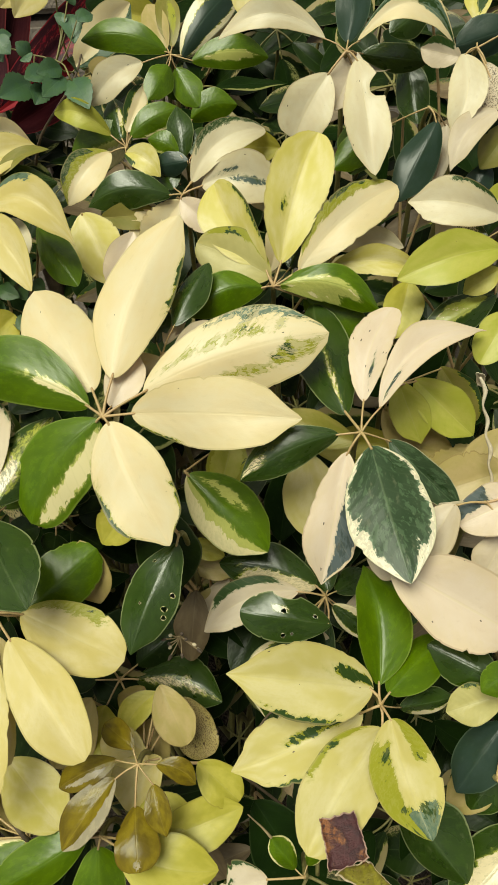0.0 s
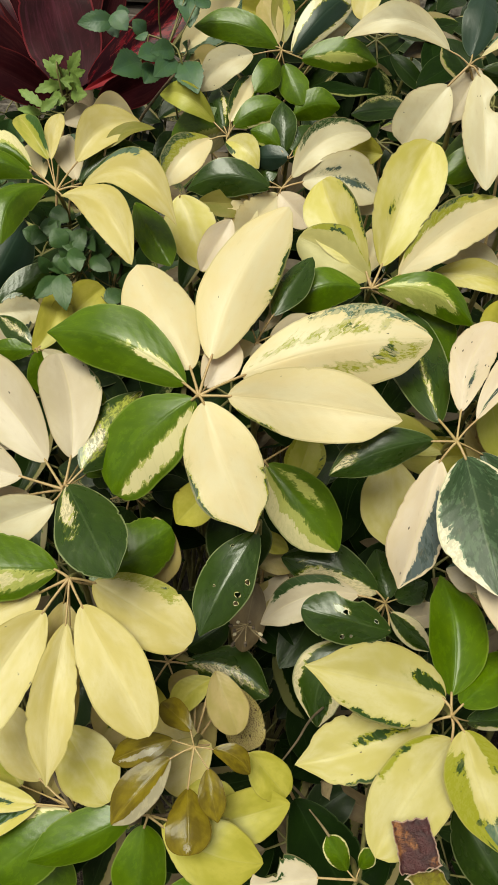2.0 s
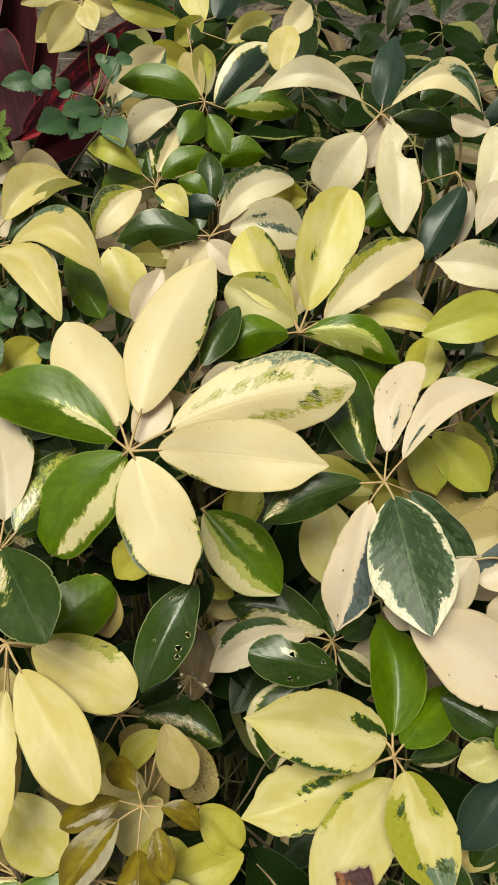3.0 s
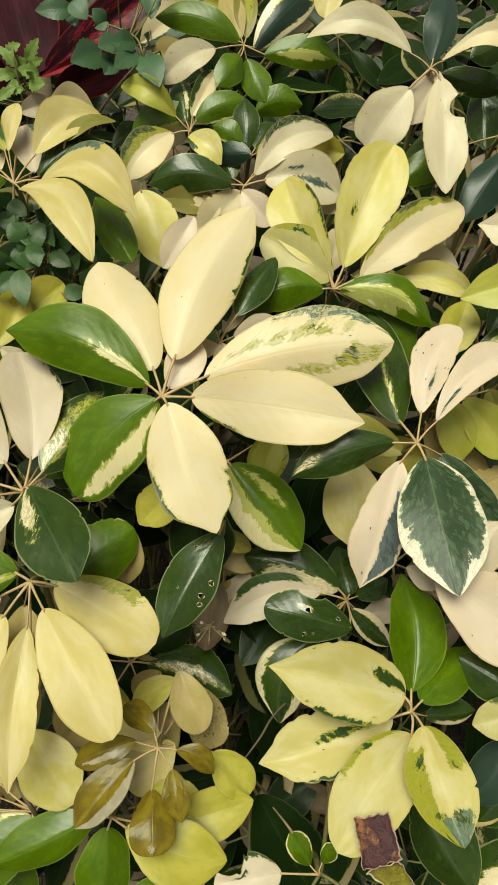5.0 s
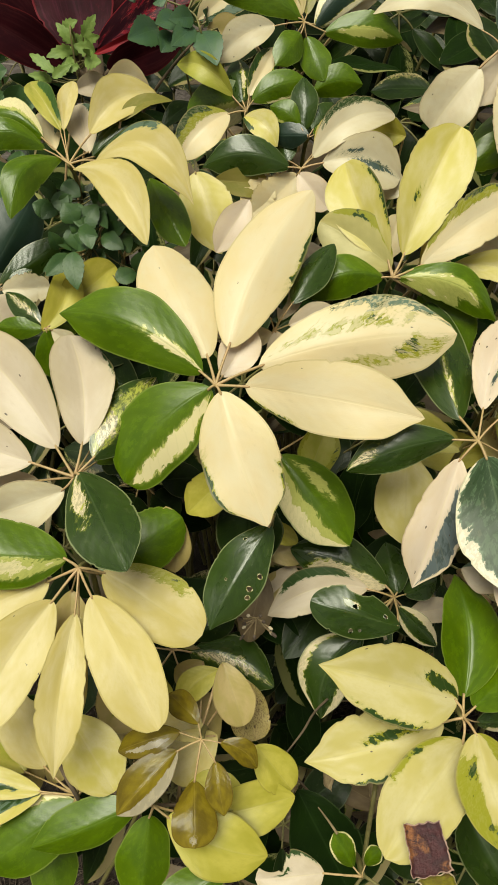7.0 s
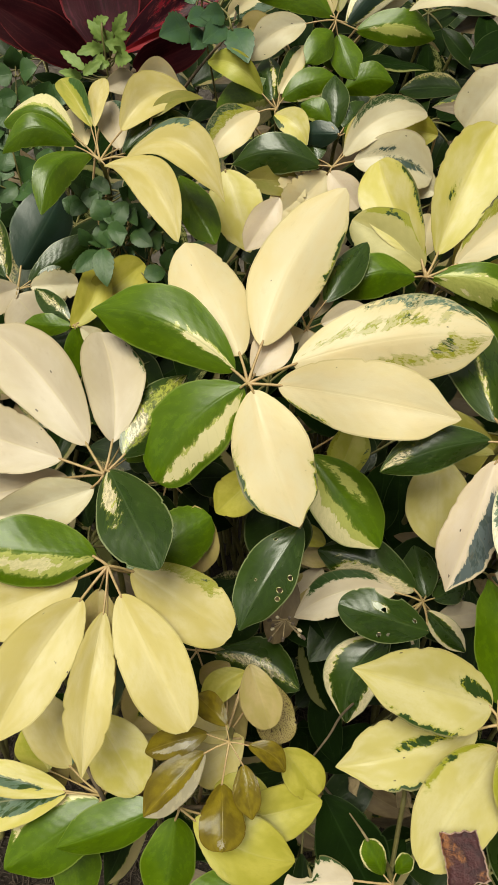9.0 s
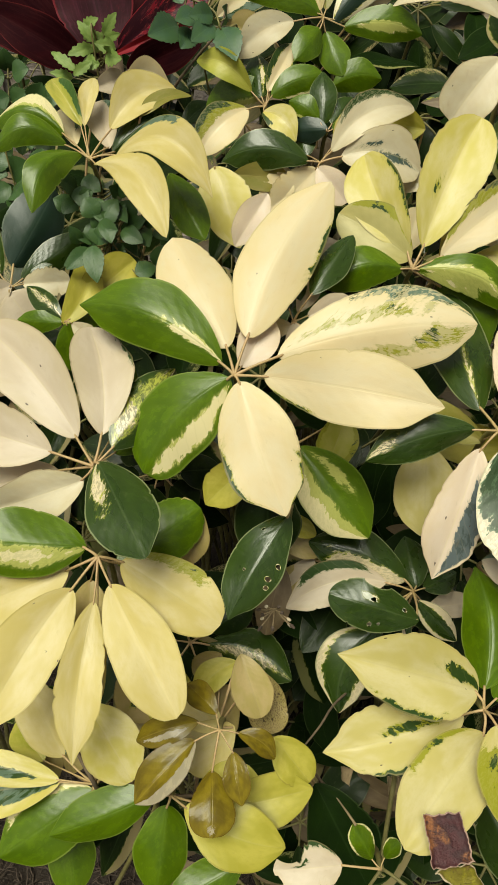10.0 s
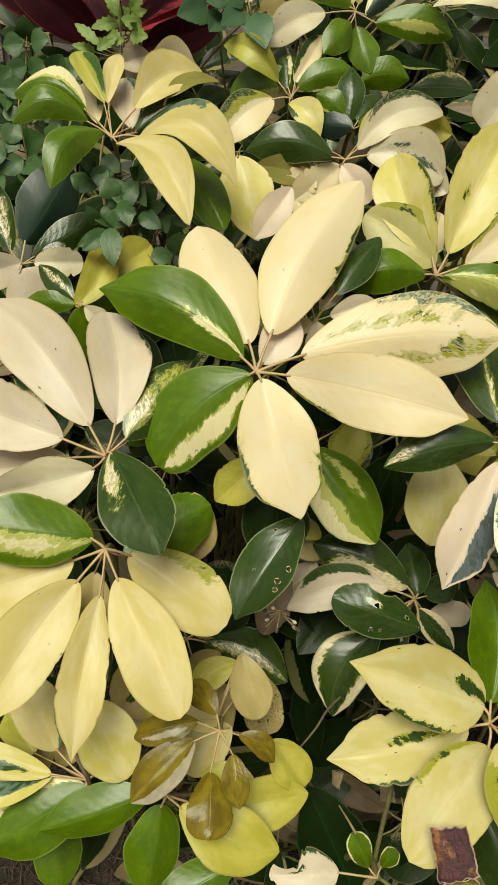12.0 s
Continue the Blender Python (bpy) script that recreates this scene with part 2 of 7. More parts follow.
GREEN, LIME, GREY = (0.028, 0.070, 0.008), (0.36, 0.36, 0.025), (0.13, 0.20, 0.13)
CREAM_EDGE, RIB = (0.50, 0.40, 0.16), (0.78, 0.68, 0.38)
PALE, PALE2 = (0.74, 0.66, 0.36), (0.45, 0.46, 0.12)
LEAF = {
    "cream": foliage("cream_leaf", (0.83, 0.73, 0.48), (0.82, 0.69, 0.41), GREEN, LIME, GREY, CREAM_EDGE, RIB),
    "creamy": foliage("yellow_cream_leaf", (0.78, 0.70, 0.33), (0.68, 0.60, 0.15), GREEN, LIME, GREY, CREAM_EDGE, RIB),
    "creamc": foliage("yellow_cream_shade_leaf", (0.74, 0.665, 0.345), (0.65, 0.57, 0.20), GREEN, LIME, GREY, CREAM_EDGE, (0.62, 0.54, 0.26)),
    "yellow": foliage("yellow_leaf", (0.74, 0.64, 0.32), (0.67, 0.56, 0.20), GREEN, LIME, GREY, (0.40, 0.32, 0.06), (0.66, 0.58, 0.26)),
    "beige": foliage("beige_leaf", (0.72, 0.62, 0.47), (0.66, 0.555, 0.40), GREEN, (0.12, 0.17, 0.06), GREY, (0.40, 0.28, 0.13), RIB),
    "pink": foliage("pinkish_cream_leaf", (0.77, 0.70, 0.50), (0.72, 0.63, 0.42), GREEN, (0.12, 0.17, 0.06), (0.07, 0.11, 0.09), (0.42, 0.28, 0.14), RIB),
    "rose": foliage("rosy_cream_leaf", (0.80, 0.675, 0.53), (0.77, 0.635, 0.475), (0.055, 0.080, 0.070), (0.12, 0.17, 0.06), (0.10, 0.13, 0.13), (0.42, 0.28, 0.14), RIB),
    "yellowolive": foliage("olive_yellow_leaf", (0.58, 0.52, 0.09), (0.46, 0.42, 0.05), GREEN, LIME, GREY, (0.25, 0.2, 0.03), (0.55, 0.50, 0.16)),
    "limeyel": foliage("lime_yellow_leaf", (0.54, 0.52, 0.10), (0.46, 0.47, 0.06), GREEN, LIME, GREY, (0.3, 0.28, 0.05), (0.6, 0.55, 0.2)),
    "creamolive": foliage("pale_olive_leaf", (0.58, 0.52, 0.20), (0.50, 0.45, 0.16), GREEN, LIME, GREY, (0.3, 0.26, 0.08), (0.6, 0.55, 0.28)),
    "olive": foliage("olive_leaf", (0.24, 0.23, 0.035), (0.30, 0.26, 0.06), GREEN, LIME, GREY, (0.2, 0.16, 0.03), (0.42, 0.38, 0.12)),
    "tan": foliage("tan_leaf", (0.55, 0.43, 0.19), (0.47, 0.38, 0.13), GREEN, LIME, GREY, (0.22, 0.13, 0.05), (0.46, 0.36, 0.18)),
    "green": foliage("green_leaf", (0.058, 0.112, 0.001), (0.082, 0.144, 0.001), PALE, PALE2, (0.34, 0.41, 0.24), (0.22, 0.28, 0.05), (0.09, 0.16, 0.010), 0.30, 0.0, 0.06, 0.3, 0.42, 0.5, 0.4, 0.0, 0.22),
    "lime": foliage("lime_variegated_leaf", (0.40, 0.40, 0.05), (0.55, 0.50, 0.10), (0.05, 0.12, 0.015), (0.09, 0.19, 0.02), GREY, (0.35, 0.35, 0.08), RIB, 0.36),
    "dark": foliage("dark_green_leaf", (0.018, 0.040, 0.003), (0.026, 0.053, 0.004), (0.68, 0.58, 0.36), (0.36, 0.38, 0.06), (0.48, 0.50, 0.40), (0.24, 0.27, 0.12), (0.10, 0.14, 0.05), 0.27, 0.0, 0.03, 0.3, 0.55, 0.7, 0.4, 0.0, 0.2),
    "edged": foliage("cream_edged_leaf", (0.026, 0.050, 0.020), (0.040, 0.066, 0.032), (0.74, 0.66, 0.48), (0.13, 0.19, 0.11), (0.48, 0.50, 0.40), (0.5, 0.48, 0.3), (0.20, 0.26, 0.14), 0.28, 0.0, 0.03, 0.3, 0.22, 0.7, 0.4, 0.0, 0.85),
    # deep, inner: leaf greens with the hedge's inner shade put into the colour
    "deep": foliage("painted_shade_green_leaf", (0.009, 0.022, 0.003), (0.007, 0.017, 0.003), (0.20, 0.20, 0.07), (0.10, 0.13, 0.03), (0.1, 0.12, 0.08), (0.06, 0.09, 0.03), (0.03, 0.06, 0.015), 0.42, 0.0, 0.02, 0.3, 0.03, 0.4),
    "inner": foliage("painted_shade_inner_leaf", (0.009, 0.019, 0.004), (0.014, 0.029, 0.004), (0.27, 0.22, 0.10), (0.18, 0.20, 0.04), (0.1, 0.12, 0.08), (0.16, 0.17, 0.08), (0.06, 0.10, 0.03), 0.32, 0.0, 0.02, 0.3, 0.14, 0.4),
    # brown: the tan leaf again, with shade put into its colour
    "brown": foliage("painted_shade_tan_leaf", (0.20, 0.145, 0.075), (0.13, 0.09, 0.045), GREEN, LIME, GREY, (0.15, 0.09, 0.03), (0.34, 0.26, 0.13), 0.5, 0.0, 0.1),
    "slate": foliage("dusky_green_leaf", (0.024, 0.046, 0.033), (0.016, 0.036, 0.020), (0.74, 0.66, 0.42), LIME, GREY, (0.10, 0.14, 0.08), (0.05, 0.08, 0.05), 0.30, 0.0, 0.03, 0.3, 0.4, 0.5, 0.12),
    "bronze": foliage("bronze_young_leaf", (0.22, 0.165, 0.012), (0.125, 0.09, 0.009), (0.38, 0.33, 0.22), (0.2, 0.15, 0.02), (0.32, 0.28, 0.19), (0.10, 0.05, 0.01), (0.34, 0.26, 0.04), 0.2, 0.0, 0.12, 0.3, 0.25, 0.4, 0.25),
    "weedlight": foliage("light_weed_leaf", (0.27, 0.38, 0.09), (0.20, 0.31, 0.06), GREEN, LIME, GREY, (0.12, 0.2, 0.03), (0.3, 0.4, 0.1), 0.5),
    "weedblue": foliage("blue_green_weed_leaf", (0.050, 0.108, 0.056), (0.058, 0.125, 0.045), GREEN, LIME, GREY, (0.04, 0.09, 0.04), (0.09, 0.17, 0.09), 0.45, 0.0, 0.08),
    "weeddark": foliage("dark_weed_leaf", (0.038, 0.092, 0.024), (0.048, 0.106, 0.022), GREEN, LIME, GREY, (0.03, 0.07, 0.02), (0.08, 0.15, 0.06), 0.45, 0.0, 0.08),
    "maroon": foliage("maroon_strap_leaf", (0.060, 0.012, 0.018), (0.028, 0.006, 0.009), (0.25, 0.02, 0.03), (0.4, 0.05, 0.06), GREY, (0.30, 0.02, 0.03), (0.11, 0.022, 0.042), 0.32, 0.0, 0.04, 0.3, 0.22, 0.45, 0.4, 0.5),
    "maroonstripe": foliage("striped_maroon_leaf", (0.050, 0.012, 0.020), (0.036, 0.009, 0.016), (0.27, 0.016, 0.03), (0.42, 0.08, 0.08), GREY, (0.36, 0.03, 0.04), (0.2, 0.02, 0.03), 0.36, 0.0, 0.04, 0.7, 0.25, 0.8),
    "maroondark": foliage("dark_maroon_leaf", (0.030, 0.004, 0.006), (0.020, 0.003, 0.005), (0.2, 0.02, 0.03), (0.3, 0.05, 0.06), GREY, (0.14, 0.02, 0.02), (0.07, 0.018, 0.018), 0.6, 0.0, 0.04, 0.3, 0.04, 0.5, 0.3, 0.25),
    "redrib": foliage("red_leaf_rib", (0.42, 0.02, 0.03), (0.30, 0.015, 0.025), (0.2, 0.02, 0.03), (0.3, 0.05, 0.06), GREY, (0.14, 0.02, 0.02), (0.5, 0.06, 0.06), 0.35, 0.1, 0.08),
}


def plain(name, one, two, scale, rough=0.8, bump=0.003, fine=8.0):
    """Two-scale mottled solid surface."""
    k = Nodes(name)
    at = k.put("TexCoord").outputs["Object"]
    a, b = k.noise(at, scale, 5.0, 0.6), k.noise(at, scale * fine, 4.0, 0.65)
    col = k.mix(k.ramp(a, 0.3, 0.7), one, two)
    col = k.mix(k.math("MULTIPLY", k.ramp(b, 0.5, 0.75), 0.5), col, tuple(c * 0.45 for c in one))
    k.feed(k.bsdf, "Base Color", col)
    k.feed(k.bsdf, "Roughness", rough)
    k.bump(k.math("ADD", a, b), 0.7, bump)
    return k.mat


STALK = plain("leaf_stalk_skin", (0.50, 0.33, 0.17), (0.43, 0.31, 0.13), 60.0, 0.45, 0.0004)
STEM = plain("green_stem_skin", (0.22, 0.20, 0.06), (0.16, 0.14, 0.05), 40.0, 0.55, 0.0006)
BARK = plain("woody_bark", (0.17, 0.12, 0.07), (0.09, 0.065, 0.04), 50.0, 0.85, 0.001)
SOIL = plain("dark_mulch_soil", (0.034, 0.024, 0.016), (0.020, 0.014, 0.009), 14.0, 0.95, 0.012)
STONE = plain("weathered_garden_stone", (0.30, 0.25, 0.20), (0.22, 0.19, 0.17), 9.0, 0.9, 0.008)


def dead_leaf(name, one, two, rust, torn):
    """Dry leaf: dark sheet with rusty blotches and a pale torn rim."""
    k = Nodes(name)
    at = k.put("TexCoord").outputs["Object"]
    a, b = k.noise(at, 110.0, 5.0, 0.65), k.noise(at, 600.0, 4.0, 0.7)
    col = k.mix(k.ramp(a, 0.38, 0.58), one, two)
    col = k.mix(k.math("MULTIPLY", k.ramp(k.noise(at, 55.0, 5.0, 0.6), 0.47, 0.56), k.ramp(b, 0.35, 0.6)), col, rust)
    col = k.mix(k.math("MULTIPLY", k.ramp(b, 0.58, 0.68), 0.6), col, (0.02, 0.01, 0.01))
    rim = k.ramp(k.math("ADD", k.attribute("rim").outputs["Fac"], k.math("MULTIPLY", k.math("SUBTRACT", a, 0.5), 0.25)), 0.94, 0.98)
    col = k.mix(rim, col, torn)
    k.feed(k.bsdf, "Base Color", col)
    k.feed(k.bsdf, "Roughness", 0.5)
    k.bump(k.math("ADD", a, b), 0.8, 0.0012)
    return k.mat


DRY = dead_leaf("dry_maroon_leaf", (0.070, 0.018, 0.020), (0.035, 0.010, 0.012), (0.27, 0.10, 0.03), (0.40, 0.26, 0.20))
DRYYELLOW = dead_leaf("dry_yellow_leaf", (0.30, 0.27, 0.02), (0.20, 0.17, 0.02), (0.12, 0.03, 0.02), (0.62, 0.50, 0.34))
MULCH = plain("bark_mulch_shreds", (0.105, 0.075, 0.052), (0.045, 0.032, 0.022), 60.0, 0.9, 0.001)
PAPER = plain("papery_dry_skin", (0.60, 0.52, 0.38), (0.46, 0.38, 0.25), 60.0, 0.8, 0.001)
STRAW = plain("dry_straw_leaf", (0.34, 0.26, 0.13), (0.22, 0.16, 0.09), 40.0, 0.8, 0.001)


# ---------- building blocks ----------
def mesh_from(name, verts, faces, material):
    data = bpy.data.meshes.new(name)
    data.from_pydata(verts, [], faces)
    data.materials.append(material)
    data.polygons.foreach_set("use_smooth", [True] * len(data.polygons))
    data.update()
    return data


def tube(name, points, radii, material, parent=None, sides=7):
    """A round tapered stalk through the points."""
    pts = [Vector(p) for p in points]
    smooth, rs = [], []
    for i in range(len(pts) - 1):
        p0, p1, p2, p3 = pts[max(i - 1, 0)], pts[i], pts[i + 1], pts[min(i + 2, len(pts) - 1)]
        for j in range(5):
            t = j / 5
            smooth.append(0.5 * ((2 * p1) + (p2 - p0) * t + (2 * p0 - 5 * p1 + 4 * p2 - p3) * t * t + (3 * p1 - p0 - 3 * p2 + p3) * t ** 3))
            rs.append(radii[i] + (radii[i + 1] - radii[i]) * t)
    smooth.append(pts[-1])
    rs.append(radii[-1])
    verts, faces = [], []
    side = None
    for i, p in enumerate(smooth):
        d = (smooth[min(i + 1, len(smooth) - 1)] - smooth[max(i - 1, 0)]).normalized()
        side = d.orthogonal().normalized() if side is None else (side - d * side.dot(d)).normalized()
        other = d.cross(side)
        for j in range(sides):
            a = 2 * math.pi * j / sides
            verts.append(p + (side * math.cos(a) + other * math.sin(a)) * rs[i])
    for i in range(len(smooth) - 1):
        for j in range(sides):
            a, b = i * sides + j, i * sides + (j + 1) % sides
            faces.append((a, b, b + sides, a + sides))
    faces.append(tuple(range(sides))[::-1])
    faces.append(tuple(range(len(verts) - sides, len(verts))))
    ob = new(name, mesh_from(name, verts, faces, material))
    ob.parent = parent
    return ob


def blade_data(base, tip, width, face, kind, arch=0.05, bend=0.0, fold=0.12, pt=0.75, um=0.5, feats=(), mottle=0, tone=0,
               specks=0, nick=0.0, bite=None, holes=(), saw=0, cut=0.12, seed=0, nu=46, nv=12, wave=1.0, root=0.64, taper=0.0, drip=0.0):
    """One leaf blade with two skins, from its base to its tip; face is the way its upper side looks."""
    rng = random.Random(seed)
    base, tip, face = Vector(base), Vector(tip), Vector(face)
    along = tip - base
    length = along.length
    a = along / length
    n = (face - a * face.dot(a)).normalized()
    s = a.cross(n)
    if holes:
        nu, nv = 110, 60
    if saw:
        nu = 4 * saw
    ph = [rng.uniform(0, 6.3) for _ in range(4)]
    shift = Vector((seed * 1.37, seed * 0.61, 0))
    nibbles = [(rng.uniform(0.12, 0.92), rng.choice((-1, 1)), rng.uniform(0.008, 0.022), rng.uniform(0.03, 0.10)) for _ in range(rng.choice((0, 0, 1, 2, 3)))] if nu > 20 else []

    def half(u, side):
        x = u / um if u < um else (1 - u) / (1 - um)
        w = math.sin(math.pi / 2 * min(max(x, 0), 1)) ** (root if u < um else pt)
        if drip and u > 0.8:
            z = (u - 0.8) / 0.2
            w *= 1 - drip * z * z * (3 - 2 * z)
        w = max(w, 0.03 if 0.01 < u < 0.99 else 0.008)
        if taper:
            w = max(w, 0.0) * (1 - taper) + taper * (1 - 0.6 * u)
        if nick:
            w *= 1 - nick * max(0.0, noise.noise(Vector((u * 16, side * 7, 0)) + shift)) * 2.0
        w *= 1 + 0.025 * math.sin(11 * u + ph[0] + side) + 0.05 * noise.noise(Vector((u * 4, side * 3, 2)) + shift) - 0.05 * max(0.0, noise.noise(Vector((u * 30, side * 5, 4)) + shift) - 0.25)
        if bite and side == bite[1]:
            w *= 1 - bite[3] * max(0.0, 1 - ((u - bite[0]) / bite[2]) ** 2) ** 0.5 if abs(u - bite[0]) < bite[2] else 1
        for at, ns, nr, nd in nibbles:
            if side == ns and abs(u - at) < nr:
                w *= 1 - nd * (1 - ((u - at) / nr) ** 2)
        if saw:
            w *= 1 - cut * (1 - (u * saw) % 1.0)
        return w * width / 2

    cols = nv + 1
    uv = [(i / nu, -1 + 2 * j / nv) for i in range(nu + 1) for j in range(cols)]
    gone, rims = set(), {}
    for hu, hv, hr in holes:
        for i in range(nu):
            for j in range(nv):
                u, v = (i + 0.5) / nu, -1 + 2 * (j + 0.5) / nv
                if math.hypot((u - hu) * length, (v - hv) * width * 0.45) < hr * length:
                    gone.add((i, j))
                    for p in (i * cols + j, i * cols + j + 1, (i + 1) * cols + j, (i + 1) * cols + j + 1):
                        rims[p] = (hu, hv, hr)
    for p, (hu, hv, hr) in rims.items():
        du, dv = (uv[p][0] - hu) * length, (uv[p][1] - hv) * width * 0.45
        r = math.hypot(du, dv)
        if r > hr * length * 0.55:
            k = hr * length * (1 + 0.16 * math.sin(3 * math.atan2(dv, du) + hu * 40)) / r
            uv[p] = (hu + du * k / length, hv + dv * k / (width * 0.45))
    verts = []
    for u, v in uv:
        e = 4 * u * (1 - u)
        c = base + a * (length * u) + n * (arch * length * e) + s * (bend * length * e)
        w = half(u, 1 if v > 0 else -1)
        lift = (fold + 0.10 if fold >= 0 else fold) * w * (math.sqrt(v * v + 0.002) - 0.045) - 0.09 * w * v * v
        lift += wave * 0.024 * length * math.sin(7 * u + ph[1] + (1.7 if v > 0 else 0)) * abs(v) * e
        lift += wave * 0.020 * length * math.sin(3.5 * u + ph[2]) * v * e
        verts.append(c + s * (w * v) + n * lift)
    count = len(verts)
    thick = 0.00035
    verts += [p - n * thick for p in verts]
    uv += uv
    faces = []
    for i in range(nu):
        for j in range(nv):
            if (i, j) in gone:
                continue
            p = i * cols + j
            faces.append((p, p + 1, p + 1 + cols, p + cols))
            faces.append((p + count, p + cols + count, p + 1 + cols + count, p + 1 + count))
    ring = [i * cols for i in range(nu + 1)] + [nu * cols + j for j in range(1, cols)] + [i * cols + nv for i in range(nu - 1, -1, -1)] + list(range(nv - 1, 0, -1))
    edge = len(verts)
    verts += [verts[p] for p in ring] + [verts[p + count] for p in ring]
    uv += [uv[p] for p in ring] * 2
    span = len(ring)
    for i in range(span):
        j = (i + 1) % span
        faces.append((edge + i, edge + j, edge + span + j, edge + span + i))
    data = mesh_from("leaf_blade", verts, faces, LEAF[kind])
    patch, traits = [], []
    for u, v in uv:
        g, own = -1.0, tone
        for f in feats:
            if f[0] == "m":
                d = min((v * f[1] - (1 - f[4])), (u - f[2]) * 1.6, (f[3] - u) * 1.6)
            elif f[0] == "b":
                r = math.hypot((u - f[1]) / f[3], (v - f[2]) / f[4])
                d = (1 - r) * min(f[4], 0.45)
            else:
                d = v * f[1] - f[2]
            if d > g:
                size = {"m": 5, "b": 5, "s": 3}[f[0]]
                g, own = d, (f[size] if len(f) > size else tone)
        for hu, hv, hr in holes:
            r = math.hypot((u - hu) * length, (v - hv) * width * 0.45) / (hr * length)
            g = max(g, 0.5 * (1.12 - r))
        patch.append(g)
        traits += (float(mottle), float(own), float(specks))
    at = data.attributes.new("patch", "FLOAT", "POINT")
    at.data.foreach_set("value", patch)
    at = data.attributes.new("blade", "FLOAT_VECTOR", "POINT")
    at.data.foreach_set("vector", [x for u, v in uv for x in (u, v, seed * 3.17)])
    at = data.attributes.new("traits", "FLOAT_VECTOR", "POINT")
    at.data.foreach_set("vector", traits)
    return data


COUNT = [0]
ROOFED = {"green", "dark", "slate", "inner"}


def sprig(label, hub, back, name="schefflera_sprig", group="schefflera sprigs", foot=None, thick=0.0024):
    """A sprig: its Empty stands at the foot of its stem in the soil; the stem runs up to the hub where the leaflets meet."""
    hub, back = Vector(hub), Vector(back)
    COUNT[0] += 1
    rng = random.Random(COUNT[0])
    foot = Vector(foot or (hub.x * 0.75 + rng.uniform(-0.05, 0.05), hub.y + 0.16 + rng.uniform(0, 0.1), 0))
    root = new(name)
    root.location = foot
    tagged(root, label, "plant", group)
    root["hub"] = (hub.x, hub.y, hub.z)
    low = hub + back * 0.05 - Vector((0, 0, 0.05))
    way = [hub, hub + back * 0.035, low + Vector((0, 0.015, -0.05)), low.lerp(foot, 0.45) + Vector((rng.uniform(-0.02, 0.02), 0.02, 0)), foot - Vector((0, 0, 0.01))]
    tube("stem", [p - foot for p in way], [thick * 0.7, thick * 0.75, thick, thick * 1.5, thick * 2.2], STEM, root)
    return root


def leaflet(root, base, tip, width, face, kind, label="", **shape):
    """A leaflet and its stalk, under a sprig."""
    foot, hub = root.location, Vector(root["hub"])
    COUNT[0] += 1
    if shape.get("fold", 0.12) > 0:  # green blades roof slightly, pale ones trough
        shape["fold"] = shape.get("fold", 0.12) * (-1.5 if kind in ROOFED else 1.4)
    data = blade_data(Vector(base) - foot, Vector(tip) - foot, width, face, kind, seed=COUNT[0], **shape)
    ob = new("leaflet", data)
    ob.parent = root
    if label:
        tagged(ob, label)
    b, t = Vector(base), Vector(tip)
    n = Vector(face)
    end = b + (t - b) * 0.03
    if (b - hub).length < 0.05:
        mid = b.lerp(hub, 0.5) + n * 0.0015
        r = min(0.0011, 0.0003 + 0.02 * width)
        tube("leaf_stalk", [hub - foot, mid - foot, end - foot], [r, r * 0.75, r * 0.75], STALK, ob, 6)
    else:
        drop = (b - t).normalized() * 0.02 - n * 0.02
        goal = hub + Vector((0, 0.05, -0.16))
        tube("leaf_stalk", [goal - foot, b.lerp(goal, 0.45) + drop - foot, end - foot], [0.0016, 0.0012, 0.0009], STALK, ob, 6)
    return ob


# ---------- ground and the wall behind ----------
def ground():
    """Soil sheet to the horizon, lumpy near the hedge."""
    bm = bmesh.new()
    xs = [-400, -60, -10, -3] + [-1.5 + 0.05 * i for i in range(61)] + [3, 10, 60, 400]
    ys = [-400, -60, -10, -3] + [-1.0 + 0.05 * i for i in range(56)] + [3, 10, 60, 400]
    grid = []
    for y in ys:
        row = []
        for x in xs:
            z = 0.02 * noise.noise(Vector((x * 5, y * 5, 1))) + 0.012 * noise.noise(Vector((x * 17, y * 17, 3))) if abs(x) < 2 and -1 <= y <= 1.75 else 0.0
            row.append(bm.verts.new((x, y, z - 0.01)))
        grid.append(row)
    for i in range(len(ys) - 1):
        for j in range(len(xs) - 1):
            bm.faces.new((grid[i][j], grid[i][j + 1], grid[i + 1][j + 1], grid[i + 1][j])).smooth = True
    data = bpy.data.meshes.new("ground")
    bm.to_mesh(data)
    bm.free()
    data.materials.append(SOIL)
    return tagged(new("ground", data), "dark mulch-covered soil beneath the hedge", "ground", kind="structure")


ground()


